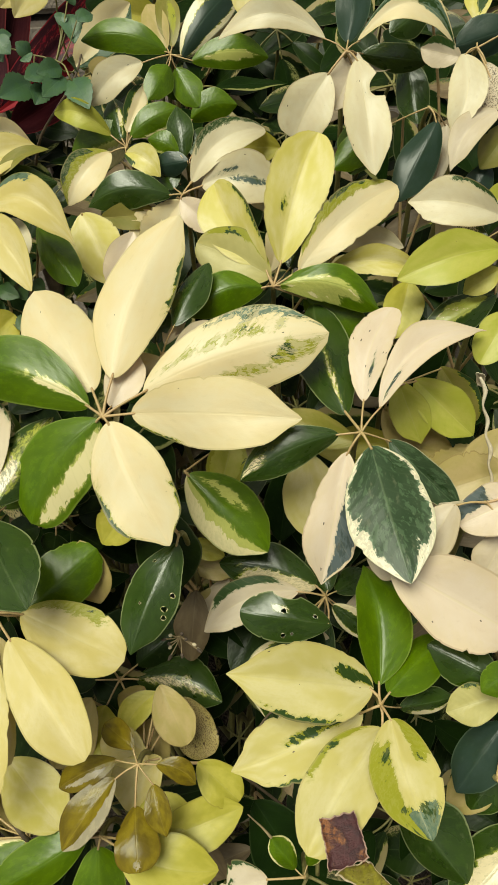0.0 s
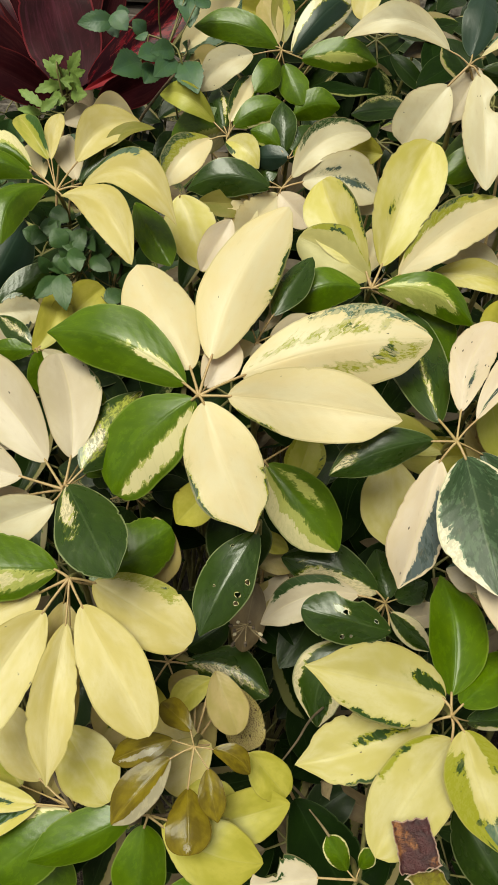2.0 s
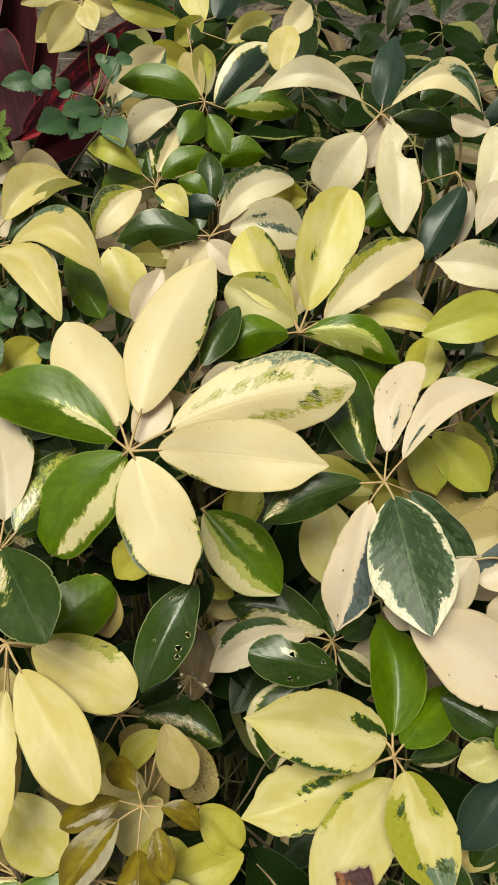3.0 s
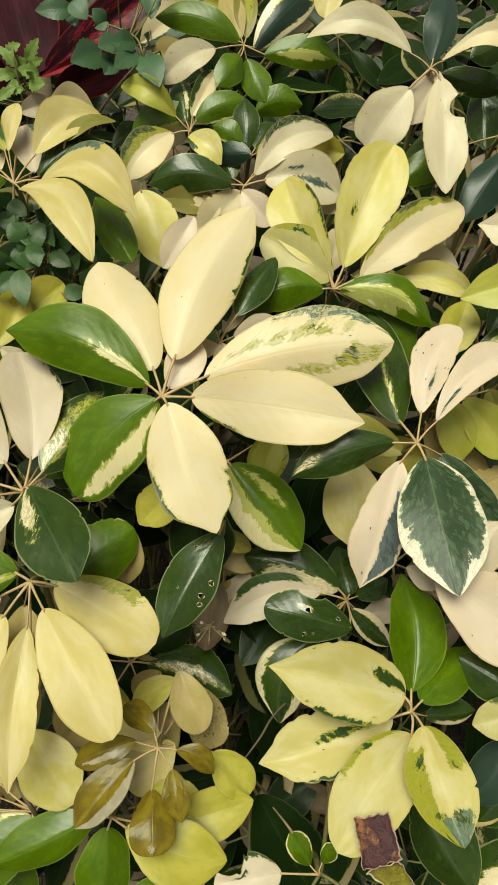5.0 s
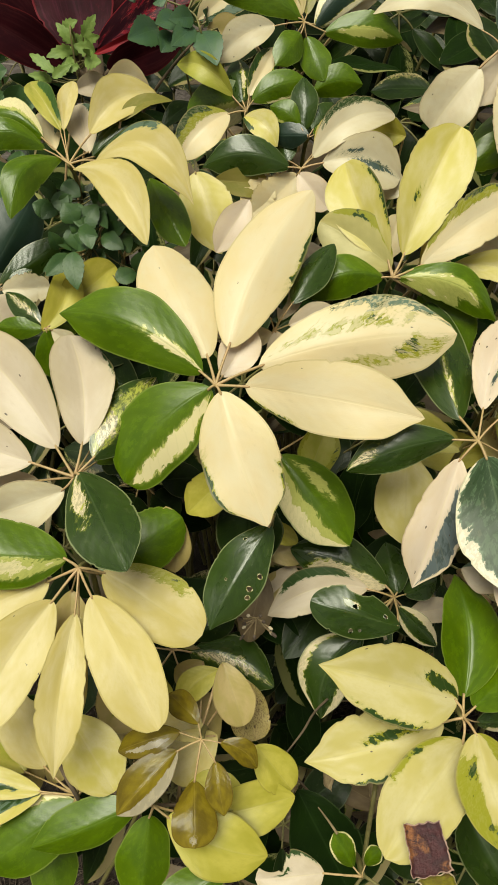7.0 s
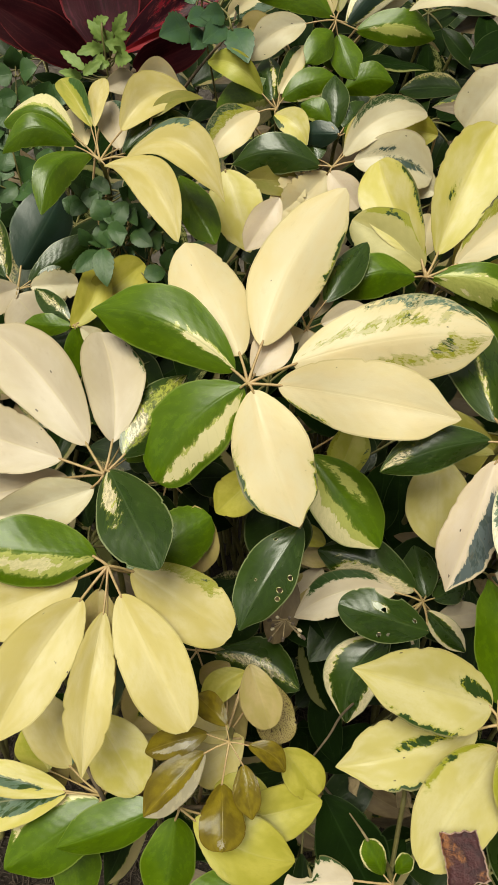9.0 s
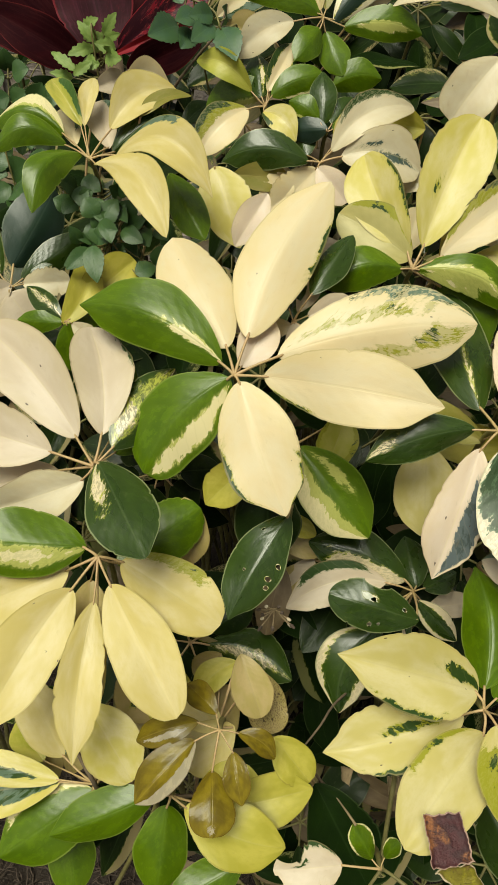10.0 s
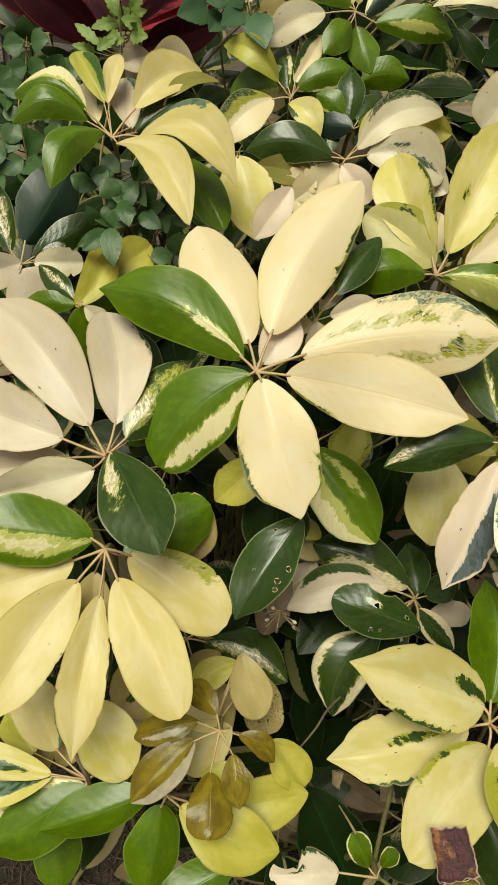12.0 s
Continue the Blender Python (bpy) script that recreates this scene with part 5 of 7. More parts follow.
leaflet(root, (0.0825, 0.5527, 1.035), (0.0662, 0.532, 1.0032), 0.0268, (0.05, -0.85, 0.53), "beige", fold=0.18, pt=0.63, um=0.53, drip=0.25)
leaflet(root, (0.0861, 0.5603, 1.0321), (0.1358, 0.5631, 1.0236), 0.0198, (0.09, -0.97, 0.21), "dark", fold=0.18, pt=0.63, um=0.53, drip=0.25, label="dark green leaflet")
leaflet(root, (0.0942, 0.5565, 0.9967), (0.0792, 0.5157, 0.9626), 0.0330, (0.06, -0.65, 0.76), "green", fold=0.18, pt=0.63, um=0.53, drip=0.25, label="mid-green leaflet")

root = sprig("cream leaves on a thin stalk", (0.132, 0.5226, 1.0055), (-0.04, 0.53, -0.85))
leaflet(root, (0.1216, 0.5730, 1.0233), (0.0890, 0.5628, 1.0214), 0.0142, (-0.34, -0.74, 0.58), "beige", fold=0.18, pt=0.63, um=0.53, drip=0.25, label="pale cream leaflet")
leaflet(root, (0.1225, 0.585, 1.0217), (0.1293, 0.5443, 0.987), 0.0255, (-0.26, -0.65, 0.71), "dark", fold=0.18, pt=0.63, um=0.53, drip=0.25)
leaflet(root, (0.1068, 0.5328, 0.9918), (0.0655, 0.5142, 0.968), 0.0251, (0.06, -0.83, 0.55), "green", fold=0.18, pt=0.63, um=0.53, drip=0.25)
leaflet(root, (0.1376, 0.515, 0.9987), (0.1092, 0.477, 0.9579), 0.0281, (-0.11, -0.69, 0.72), "slate", arch=0.06, fold=0.18, pt=0.59, um=0.53, drip=0.25)
leaflet(root, (0.1471, 0.5303, 0.9909), (0.138, 0.4972, 0.9595), 0.0147, (-0.12, -0.67, 0.74), "beige", fold=0.18, pt=0.63, um=0.53, drip=0.25, label="pale cream leaflet")

root = sprig("drooping cream leaflets on a thin arching stalk", (0.1596, 0.5255, 1.0404), (-0.04, 0.53, -0.85))
leaflet(root, (0.1511, 0.522, 1.0383), (0.1398, 0.4773, 1.0007), 0.0247, (-0.13, -0.62, 0.77), "pink", arch=0.08, bend=-0.1, fold=0.18, pt=0.67, um=0.48, drip=0.5)
leaflet(root, (0.1655, 0.5178, 1.0336), (0.161, 0.4879, 1.0001), 0.0294, (-0.22, -0.71, 0.67), "beige", arch=0.06, fold=0.18, pt=0.5, um=0.53, specks=2)
leaflet(root, (0.1743, 0.4916, 1.0114), (0.1387, 0.4595, 0.9852), 0.0207, (-0.06, -0.59, 0.8), "beige", arch=0.12, bend=0.12, fold=0.18, pt=0.67, um=0.53, drip=0.5)
leaflet(root, (0.1858, 0.5371, 1.0494), (0.1469, 0.5316, 1.0406), 0.0266, (0.07, -0.95, 0.31), "slate", arch=0.08, fold=0.18, pt=0.42, um=0.53, label="dusky blue-green leaflet")
leaflet(root, (0.1511, 0.5293, 1.0341), (0.1258, 0.5467, 1.037), 0.0195, (-0.52, -0.8, 0.29), "beige", fold=0.18, feats=[("m", 1, 0.2, 1, 0.5)], pt=0.63, um=0.53, drip=0.25)
leaflet(root, (0.1837, 0.4914, 1.0026), (0.1631, 0.4788, 0.978), 0.0229, (-0.12, -0.84, 0.53), "olive", fold=0.18, pt=0.63, um=0.53, drip=0.25)
leaflet(root, (0.1394, 0.5971, 1.0535), (0.1074, 0.5771, 1.0399), 0.0248, (0.33, -0.83, 0.45), "dark", fold=0.18, pt=0.63, um=0.53, drip=0.25, label="dark green leaflet")
leaflet(root, (0.166, 0.5633, 1.047), (0.1723, 0.6024, 1.0668), 0.0201, (-0.18, -0.42, 0.89), "creamy", fold=0.18, feats=[("b", 0.5, 0.3, 0.4, 0.4)], pt=0.63, um=0.53, drip=0.25)
leaflet(root, (0.1704, 0.486, 0.9798), (0.1569, 0.4694, 0.9586), 0.0195, (-0.1, -0.75, 0.65), "slate", fold=0.18, pt=0.63, um=0.53, drip=0.25, label="dusky blue-green leaflet")

root = sprig("pink-beige leaf and yellow-green leaves at the hedge face", (0.1728, 0.426, 0.9625), (-0.04, 0.53, -0.85))
leaflet(root, (0.1695, 0.4306, 0.9665), (0.1097, 0.4387, 0.9749), 0.0310, (-0.04, -0.84, 0.55), "pink", arch=0.08, bend=0.06, fold=0.18, feats=[("m", 1, 0.1, 0.6, 0.18)], pt=0.67, um=0.58, drip=0.5)
leaflet(root, (0.1684, 0.4139, 0.9533), (0.1011, 0.3973, 0.9426), 0.0320, (0.08, -0.74, 0.67), "limeyel", arch=0.1, bend=0.04, fold=0.18, pt=0.67, um=0.53, drip=0.25)
leaflet(root, (0.1791, 0.4466, 0.9784), (0.1575, 0.4337, 0.9701), 0.0182, (0.18, -0.73, 0.66), "limeyel", fold=0.18, pt=0.63, um=0.53, drip=0.25)
leaflet(root, (0.1684, 0.4099, 0.9411), (0.1457, 0.4027, 0.928), 0.0169, (-0.09, -0.79, 0.6), "yellowolive", fold=0.18, pt=0.63, um=0.53, drip=0.25)
leaflet(root, (0.1596, 0.4527, 0.9674), (0.1304, 0.4339, 0.9483), 0.0264, (0.06, -0.75, 0.66), "beige", fold=0.18, pt=0.63, um=0.53, drip=0.25, nick=0.2)
leaflet(root, (0.1616, 0.4258, 0.9539), (0.1376, 0.4419, 0.9541), 0.0187, (-0.49, -0.74, 0.46), "dark", fold=0.18, feats=[("b", 0.5, 0.2, 0.5, 0.4)], pt=0.63, um=0.53, drip=0.25, label="dark green leaflet with pale patches", mottle=1)
leaflet(root, (0.1138, 0.4214, 0.9274), (0.1028, 0.3896, 0.9027), 0.0274, (-0.06, -0.6, 0.8), "yellowolive", fold=0.18, pt=0.63, um=0.53, drip=0.25)
leaflet(root, (0.1693, 0.4081, 0.9239), (0.1189, 0.3861, 0.9047), 0.0262, (0.06, -0.73, 0.68), "dark", fold=0.18, feats=[("b", 0.5, 0.3, 0.4, 0.4)], pt=0.63, um=0.53, drip=0.25, label="dark green leaflet with pale patches", tone=1)
leaflet(root, (0.1715, 0.3814, 0.9274), (0.1502, 0.3555, 0.9061), 0.0248, (-0.09, -0.59, 0.8), "limeyel", fold=0.18, pt=0.5, um=0.53)

root = sprig("olive-yellow leaves beneath the pink rosette", (0.0966, 0.3547, 0.8876), (-0.04, 0.53, -0.85))
leaflet(root, (0.1023, 0.3593, 0.8908), (0.1176, 0.335, 0.8574), 0.0258, (-0.12, -0.83, 0.55), "limeyel", fold=0.18, pt=0.67, um=0.53, drip=0.5)
leaflet(root, (0.1133, 0.3606, 0.8908), (0.1508, 0.3376, 0.8615), 0.0309, (-0.08, -0.83, 0.55), "limeyel", arch=0.06, fold=0.18, pt=0.67, um=0.53, drip=0.25)
leaflet(root, (0.1323, 0.3759, 0.8888), (0.1576, 0.3562, 0.858), 0.0250, (-0.1, -0.87, 0.48), "olive", fold=0.18, feats=[("m", -1, 0.2, 0.9, 0.3)], pt=0.63, um=0.53, drip=0.25)
leaflet(root, (0.0953, 0.3617, 0.8657), (0.1264, 0.3425, 0.8371), 0.0308, (-0.01, -0.83, 0.55), "tan", fold=0.18, pt=0.63, um=0.53, drip=0.25)
leaflet(root, (0.1045, 0.355, 0.8416), (0.0496, 0.3494, 0.837), 0.0276, (0.01, -0.71, 0.71), "yellowolive", fold=0.18, pt=0.63, um=0.53, drip=0.25)
leaflet(root, (0.103, 0.3527, 0.8539), (0.1415, 0.3371, 0.8314), 0.0308, (0.02, -0.81, 0.59), "tan", fold=0.18, pt=0.63, um=0.53, drip=0.25)
leaflet(root, (0.1549, 0.3426, 0.8473), (0.1171, 0.3237, 0.8293), 0.0228, (-0.07, -0.62, 0.79), "tan", fold=0.18, pt=0.63, um=0.53, drip=0.25, nick=0.2)

root = sprig("torn pink-cream leaves around a dry stalk", (0.1413, 0.2655, 0.8784), (-0.04, 0.53, -0.85))
leaflet(root, (0.0857, 0.234, 0.864), (0.1496, 0.2088, 0.8378), 0.0459, (0.08, -0.62, 0.78), "rose", fold=0.18, pt=0.34, um=0.58, specks=1)
leaflet(root, (0.1236, 0.264, 0.879), (0.1007, 0.2318, 0.8566), 0.0252, (-0.41, -0.31, 0.86), "beige", arch=0.08, fold=0.2, pt=0.67, um=0.43, drip=0.5)
leaflet(root, (0.1644, 0.2689, 0.8825), (0.1266, 0.2593, 0.8664), 0.0285, (-0.18, -0.6, 0.78), "rose", fold=0.18, feats=[("m", 1, 0.5, 1, 0.7)], pt=0.5, um=0.53, tone=2)
leaflet(root, (0.1547, 0.2575, 0.8642), (0.1394, 0.2401, 0.8393), 0.0224, (-0.34, -0.66, 0.67), "beige", fold=0.18, pt=0.63, um=0.53, drip=0.25)
leaflet(root, (0.1628, 0.2966, 0.8725), (0.1120, 0.2870, 0.8592), 0.0373, (-0.08, -0.64, 0.77), "tan", fold=0.18, pt=0.63, um=0.53, drip=0.25, label="dark green leaflet", nick=0.2)
leaflet(root, (0.1631, 0.3238, 0.8804), (0.1434, 0.2859, 0.8499), 0.0345, (-0.21, -0.55, 0.81), "tan", fold=0.18, pt=0.63, um=0.53, drip=0.25)
leaflet(root, (0.1441, 0.1909, 0.8182), (0.1077, 0.2102, 0.8215), 0.0261, (-0.18, -0.48, 0.86), "dark", fold=0.18, pt=0.59, um=0.53, drip=0.25, label="dark green leaflet")
leaflet(root, (0.1445, 0.1849, 0.8148), (0.1151, 0.1791, 0.8051), 0.0214, (-0.21, -0.41, 0.89), "creamolive", fold=0.18, pt=0.63, um=0.53, drip=0.25, feats=[("m", 1, 0.0, 0.6, 0.3)], mottle=0.4)
leaflet(root, (0.1481, 0.1872, 0.8425), (0.1296, 0.1794, 0.8287), 0.0174, (-0.38, -0.49, 0.79), "green", fold=0.18, pt=0.63, um=0.53, drip=0.25, label="mid-green leaflet")
leaflet(root, (0.1028, 0.2447, 0.8453), (0.0766, 0.2543, 0.8414), 0.0198, (-0.31, -0.53, 0.79), "beige", fold=0.18, feats=[("m", 1, 0.2, 1, 0.5)], pt=0.63, um=0.53, drip=0.25, tone=2)

root = sprig("dusky green leaves with a pale speckled one", (0.1443, 0.1581, 0.7696), (-0.04, 0.53, -0.85))
leaflet(root, (0.1509, 0.1821, 0.7868), (0.1238, 0.1552, 0.7559), 0.0287, (-0.38, -0.5, 0.78), "slate", fold=0.18, pt=0.63, um=0.53, drip=0.25, tone=1)
leaflet(root, (0.1561, 0.1711, 0.766), (0.1327, 0.1504, 0.7381), 0.0260, (-0.44, -0.51, 0.74), "dark", fold=0.18, pt=0.63, um=0.53, drip=0.25)
leaflet(root, (0.1635, 0.1395, 0.7530), (0.1182, 0.1019, 0.7299), 0.0401, (-0.31, -0.2, 0.93), "dark", fold=0.18, feats=[("b", 0.55, -0.1, 0.42, 0.5)], pt=0.5, um=0.53, mottle=0.2)
leaflet(root, (0.1503, 0.1646, 0.7515), (0.1222, 0.1583, 0.7315), 0.0233, (-0.47, -0.39, 0.79), "tan", fold=0.18, pt=0.63, um=0.53, drip=0.25, label="tan shaded leaflet")

root = sprig("half green, half cream leaf under the large rosette", (-0.0385, 0.321, 0.8477), (-0.02, 0.52, -0.85))
leaflet(root, (-0.0372, 0.3196, 0.8466), (0.0162, 0.2842, 0.8080), 0.0442, (0.08, -0.67, 0.73), "green", fold=0.18, feats=[("s", 1, 0.22), ("b", 0.35, -0.45, 0.22, 0.14, 0.65)], pt=0.59, um=0.53, drip=0.25, label="mid-green leaflet with pale patches", mottle=0.1, tone=0.65)
leaflet(root, (-0.0177, 0.3194, 0.8252), (-0.0078, 0.3521, 0.8520), 0.0280, (0.18, -0.75, 0.63), "limeyel", fold=0.18, feats=[("m", 1, 0.0, 0.9, 0.3), ("m", -1, 0.2, 0.9, 0.2)], pt=0.63, um=0.53, drip=0.25, tone=1)
leaflet(root, (-0.0185, 0.3482, 0.8434), (0.0248, 0.3795, 0.8545), 0.0278, (0.22, -0.59, 0.78), "olive", fold=0.18, pt=0.63, um=0.53, drip=0.25)

root = sprig("dark green leaf with small insect holes", (-0.0357, 0.2656, 0.8504), (-0.02, 0.52, -0.85))
# tan leaf deep in a gap, its shade painted in through the brown kind
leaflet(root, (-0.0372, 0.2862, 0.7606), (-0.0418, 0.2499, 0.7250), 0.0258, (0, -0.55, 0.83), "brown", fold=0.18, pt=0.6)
leaflet(root, (-0.0423, 0.3093, 0.7862), (-0.0164, 0.3012, 0.7804), 0.0153, (0, -0.55, 0.83), "yellowolive", fold=0.18, pt=0.55)
leaflet(root, (-0.0433, 0.3042, 0.7689), (-0.0105, 0.2976, 0.7640), 0.0172, (0, -0.55, 0.83), "tan", fold=0.18, pt=0.63)
leaflet(root, (-0.0364, 0.2614, 0.8473), (-0.0626, 0.2074, 0.8114), 0.0326, (0.05, -0.57, 0.82), "dark", bend=0.03, fold=0.18, pt=0.67, um=0.53, drip=0.5, label="dark green leaflet with insect holes", holes=((0.21, 0.62, 0.014), (0.42, -0.72, 0.019), (0.55, -0.6, 0.022), (0.62, -0.72, 0.018), (0.58, 0.3, 0.01)))
leaflet(root, (-0.0530, 0.2967, 0.8369), (-0.0466, 0.2622, 0.7909), 0.0446, (0.08, -0.79, 0.61), "inner", fold=0.18, pt=0.63, um=0.53, drip=0.25)
leaflet(root, (-0.0648, 0.2963, 0.8518), (-0.0898, 0.2758, 0.8277), 0.0273, (-0, -0.76, 0.65), "yellowolive", fold=0.18, pt=0.63, um=0.53, drip=0.25)

root = sprig("sprig of dark green and cream leaflets, one with holes", (0.0551, 0.2814, 0.7605), (-0.02, 0.52, -0.85))
leaflet(root, (0.0577, 0.2558, 0.7657), (-0.0036, 0.2601, 0.7743), 0.0339, (0.1, -0.55, 0.83), "dark", arch=0.06, fold=0.18, feats=[("b", 0.57, 0.42, 0.08, 0.16)], pt=0.5, um=0.58, label="dark green leaflet with insect holes", holes=((0.18, 0.35, 0.024), (0.5, -0.7, 0.024), (0.41, -0.6, 0.016), (0.53, 0.36, 0.028)), tone=2, bite=(0.52, 1, 0.15, 0.22))
leaflet(root, (0.0362, 0.2844, 0.7631), (-0.0303, 0.2592, 0.7494), 0.0310, (0.02, -0.51, 0.86), "beige", arch=0.06, bend=0.12, fold=0.18, feats=[("m", 1, 0.15, 0.8, 0.45)], pt=0.67, um=0.53, drip=0.25)
leaflet(root, (0.0500, 0.2872, 0.7649), (-0.0208, 0.3012, 0.7728), 0.0363, (-0.03, -0.6, 0.8), "dark", arch=0.06, bend=0.06, fold=0.18, feats=[("m", -1, 0.0, 0.75, 0.92)], pt=0.59, um=0.53, drip=0.25, label="dark green leaflet with pale patches", mottle=0.3)
leaflet(root, (0.0598, 0.2796, 0.7527), (0.0905, 0.2640, 0.7341), 0.0185, (0.07, -0.7, 0.71), "dark", fold=0.18, pt=0.63, um=0.53, drip=0.25, feats=[("m", 1, 0.0, 1.0, 0.3), ("m", -1, 0.0, 1.0, 0.55)], label="dark green leaflet with pale patches")
leaflet(root, (0.057, 0.2831, 0.7636), (0.0473, 0.3205, 0.7708), 0.0245, (-0.27, -0.25, 0.93), "dark", fold=0.18, pt=0.63, um=0.53, drip=0.25, label="dark green leaflet")
leaflet(root, (0.0624, 0.2841, 0.7623), (0.0867, 0.305, 0.7584), 0.0203, (0.33, -0.22, 0.92), "dark", fold=0.18, pt=0.63, um=0.53, drip=0.25, label="dark green leaflet")
leaflet(root, (0.037, 0.2663, 0.7342), (0.0169, 0.2193, 0.6893), 0.0410, (-0.05, -0.68, 0.73), "dark", arch=0.06, bend=0.16, fold=0.18, feats=[("m", 1, 0, 1, 0.28), ("m", -1, 0.3, 1, 0.34)], pt=0.67, um=0.53, drip=0.25, label="dark green leaflet with pale patches", mottle=0.2)
leaflet(root, (0.056, 0.2826, 0.7318), (0.0352, 0.251, 0.6931), 0.0336, (-0.25, -0.68, 0.69), "dark", fold=0.18, pt=0.63, um=0.53, drip=0.25, label="dark green leaflet")
leaflet(root, (-0.0152, 0.2982, 0.7572), (-0.0299, 0.2788, 0.7345), 0.0207, (-0.12, -0.72, 0.69), "beige", fold=0.18, pt=0.63, um=0.53, drip=0.25)
leaflet(root, (0.0295, 0.2767, 0.7286), (0.0578, 0.2641, 0.709), 0.0251, (0.18, -0.69, 0.7), "beige", fold=0.18, pt=0.63, um=0.53, drip=0.25)
leaflet(root, (0.0686, 0.2819, 0.7414), (0.1031, 0.2954, 0.7394), 0.0191, (0.22, -0.42, 0.88), "beige", fold=0.18, pt=0.63, um=0.53, drip=0.25)
leaflet(root, (-0.0032, 0.2628, 0.7056), (-0.0535, 0.2940, 0.7209), 0.0256, (-0.04, -0.49, 0.87), "deep", fold=0.18, pt=0.63, um=0.53, drip=0.25)
leaflet(root, (-0.0176, 0.2968, 0.7541), (-0.0375, 0.2742, 0.7286), 0.0249, (-0.11, -0.7, 0.71), "tan", fold=0.18, pt=0.63, um=0.53, drip=0.25)

root = sprig("small shaded sprig with pale radiating stalks", (-0.1261, 0.2997, 0.8237), (-0.02, 0.52, -0.85))
# inner kind: blades coloured darker to stand for the gap's shade
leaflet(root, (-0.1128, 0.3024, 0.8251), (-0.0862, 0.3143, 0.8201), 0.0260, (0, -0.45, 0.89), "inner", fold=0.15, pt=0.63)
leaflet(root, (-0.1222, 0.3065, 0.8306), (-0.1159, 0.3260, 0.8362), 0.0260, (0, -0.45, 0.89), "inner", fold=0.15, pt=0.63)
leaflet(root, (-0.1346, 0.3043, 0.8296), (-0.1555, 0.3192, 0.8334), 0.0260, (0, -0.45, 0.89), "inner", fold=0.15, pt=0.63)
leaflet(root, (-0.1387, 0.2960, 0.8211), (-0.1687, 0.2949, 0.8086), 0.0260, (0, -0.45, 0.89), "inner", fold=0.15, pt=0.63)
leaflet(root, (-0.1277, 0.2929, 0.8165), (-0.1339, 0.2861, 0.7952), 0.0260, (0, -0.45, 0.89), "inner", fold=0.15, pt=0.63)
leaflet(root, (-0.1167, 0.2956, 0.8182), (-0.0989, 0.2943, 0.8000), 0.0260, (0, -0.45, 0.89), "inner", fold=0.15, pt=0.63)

root = sprig("small sprig of dark variegated leaflets deep in the hedge", (-0.0944, 0.2415, 0.7125), (-0.02, 0.52, -0.85))
leaflet(root, (-0.0822, 0.2422, 0.7127), (-0.0188, 0.2282, 0.7083), 0.0338, (-0, -0.31, 0.95), "dark", arch=0.06, bend=-0.12, fold=0.18, feats=[("b", 0.45, 0.2, 0.45, 0.2)], pt=0.63, um=0.53, drip=0.25, label="dark green leaflet with pale patches", mottle=0.7)
# these inner blades carry the shade deep in the hedge as colour
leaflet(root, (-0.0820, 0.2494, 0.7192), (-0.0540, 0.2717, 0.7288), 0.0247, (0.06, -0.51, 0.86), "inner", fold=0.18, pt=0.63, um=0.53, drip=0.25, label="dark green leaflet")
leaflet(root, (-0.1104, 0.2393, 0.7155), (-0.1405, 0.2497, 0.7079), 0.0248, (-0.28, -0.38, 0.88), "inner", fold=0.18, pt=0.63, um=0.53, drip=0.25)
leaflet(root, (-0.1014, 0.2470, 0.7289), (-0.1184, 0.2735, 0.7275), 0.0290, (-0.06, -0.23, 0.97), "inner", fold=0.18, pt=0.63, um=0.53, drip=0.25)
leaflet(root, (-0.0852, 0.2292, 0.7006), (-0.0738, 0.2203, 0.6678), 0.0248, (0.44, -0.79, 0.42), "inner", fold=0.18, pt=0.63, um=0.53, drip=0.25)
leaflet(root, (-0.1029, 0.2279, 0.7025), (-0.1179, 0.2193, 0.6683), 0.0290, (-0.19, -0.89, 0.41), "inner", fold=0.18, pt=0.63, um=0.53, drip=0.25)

root = sprig("cut-back sprig with torn cream leaf and curled young ones", (0.038, 0.1126, 0.7506), (-0.02, 0.52, -0.85))
leaflet(root, (0.0179, 0.1113, 0.7499), (-0.0181, 0.1038, 0.7453), 0.0270, (0.2, -0.31, 0.93), "beige", fold=0.18, feats=[("m", 1, 0.1, 0.6, 0.16), ("b", 0.6, 0.3, 0.12, 0.15)], pt=0.6, um=0.53, label="pale cream leaflet with a bitten edge", nick=0.4, bite=(0.72, 1, 0.2, 0.75))
leaflet(root, (0.0328, 0.1154, 0.7527), (0.0199, 0.1261, 0.7683), 0.0134, (0.26, -0.68, 0.68), "green", arch=0.1, fold=0.35, feats=[("m", 1, 0.2, 1, 0.14), ("m", -1, 0.2, 1, 0.14)], pt=0.59, um=0.53, drip=0.25)
leaflet(root, (0.0389, 0.1173, 0.7533), (0.044, 0.1229, 0.7658), 0.0091, (-0.52, -0.68, 0.52), "green", arch=0.1, fold=0.35, feats=[("m", 1, 0.2, 1, 0.14), ("m", -1, 0.2, 1, 0.14)], pt=0.5, um=0.53)
leaflet(root, (0.0049, 0.1707, 0.6869), (0.048, 0.1247, 0.6512), 0.0448, (0.12, -0.54, 0.84), "deep", fold=0.18, pt=0.63, um=0.53, drip=0.25)

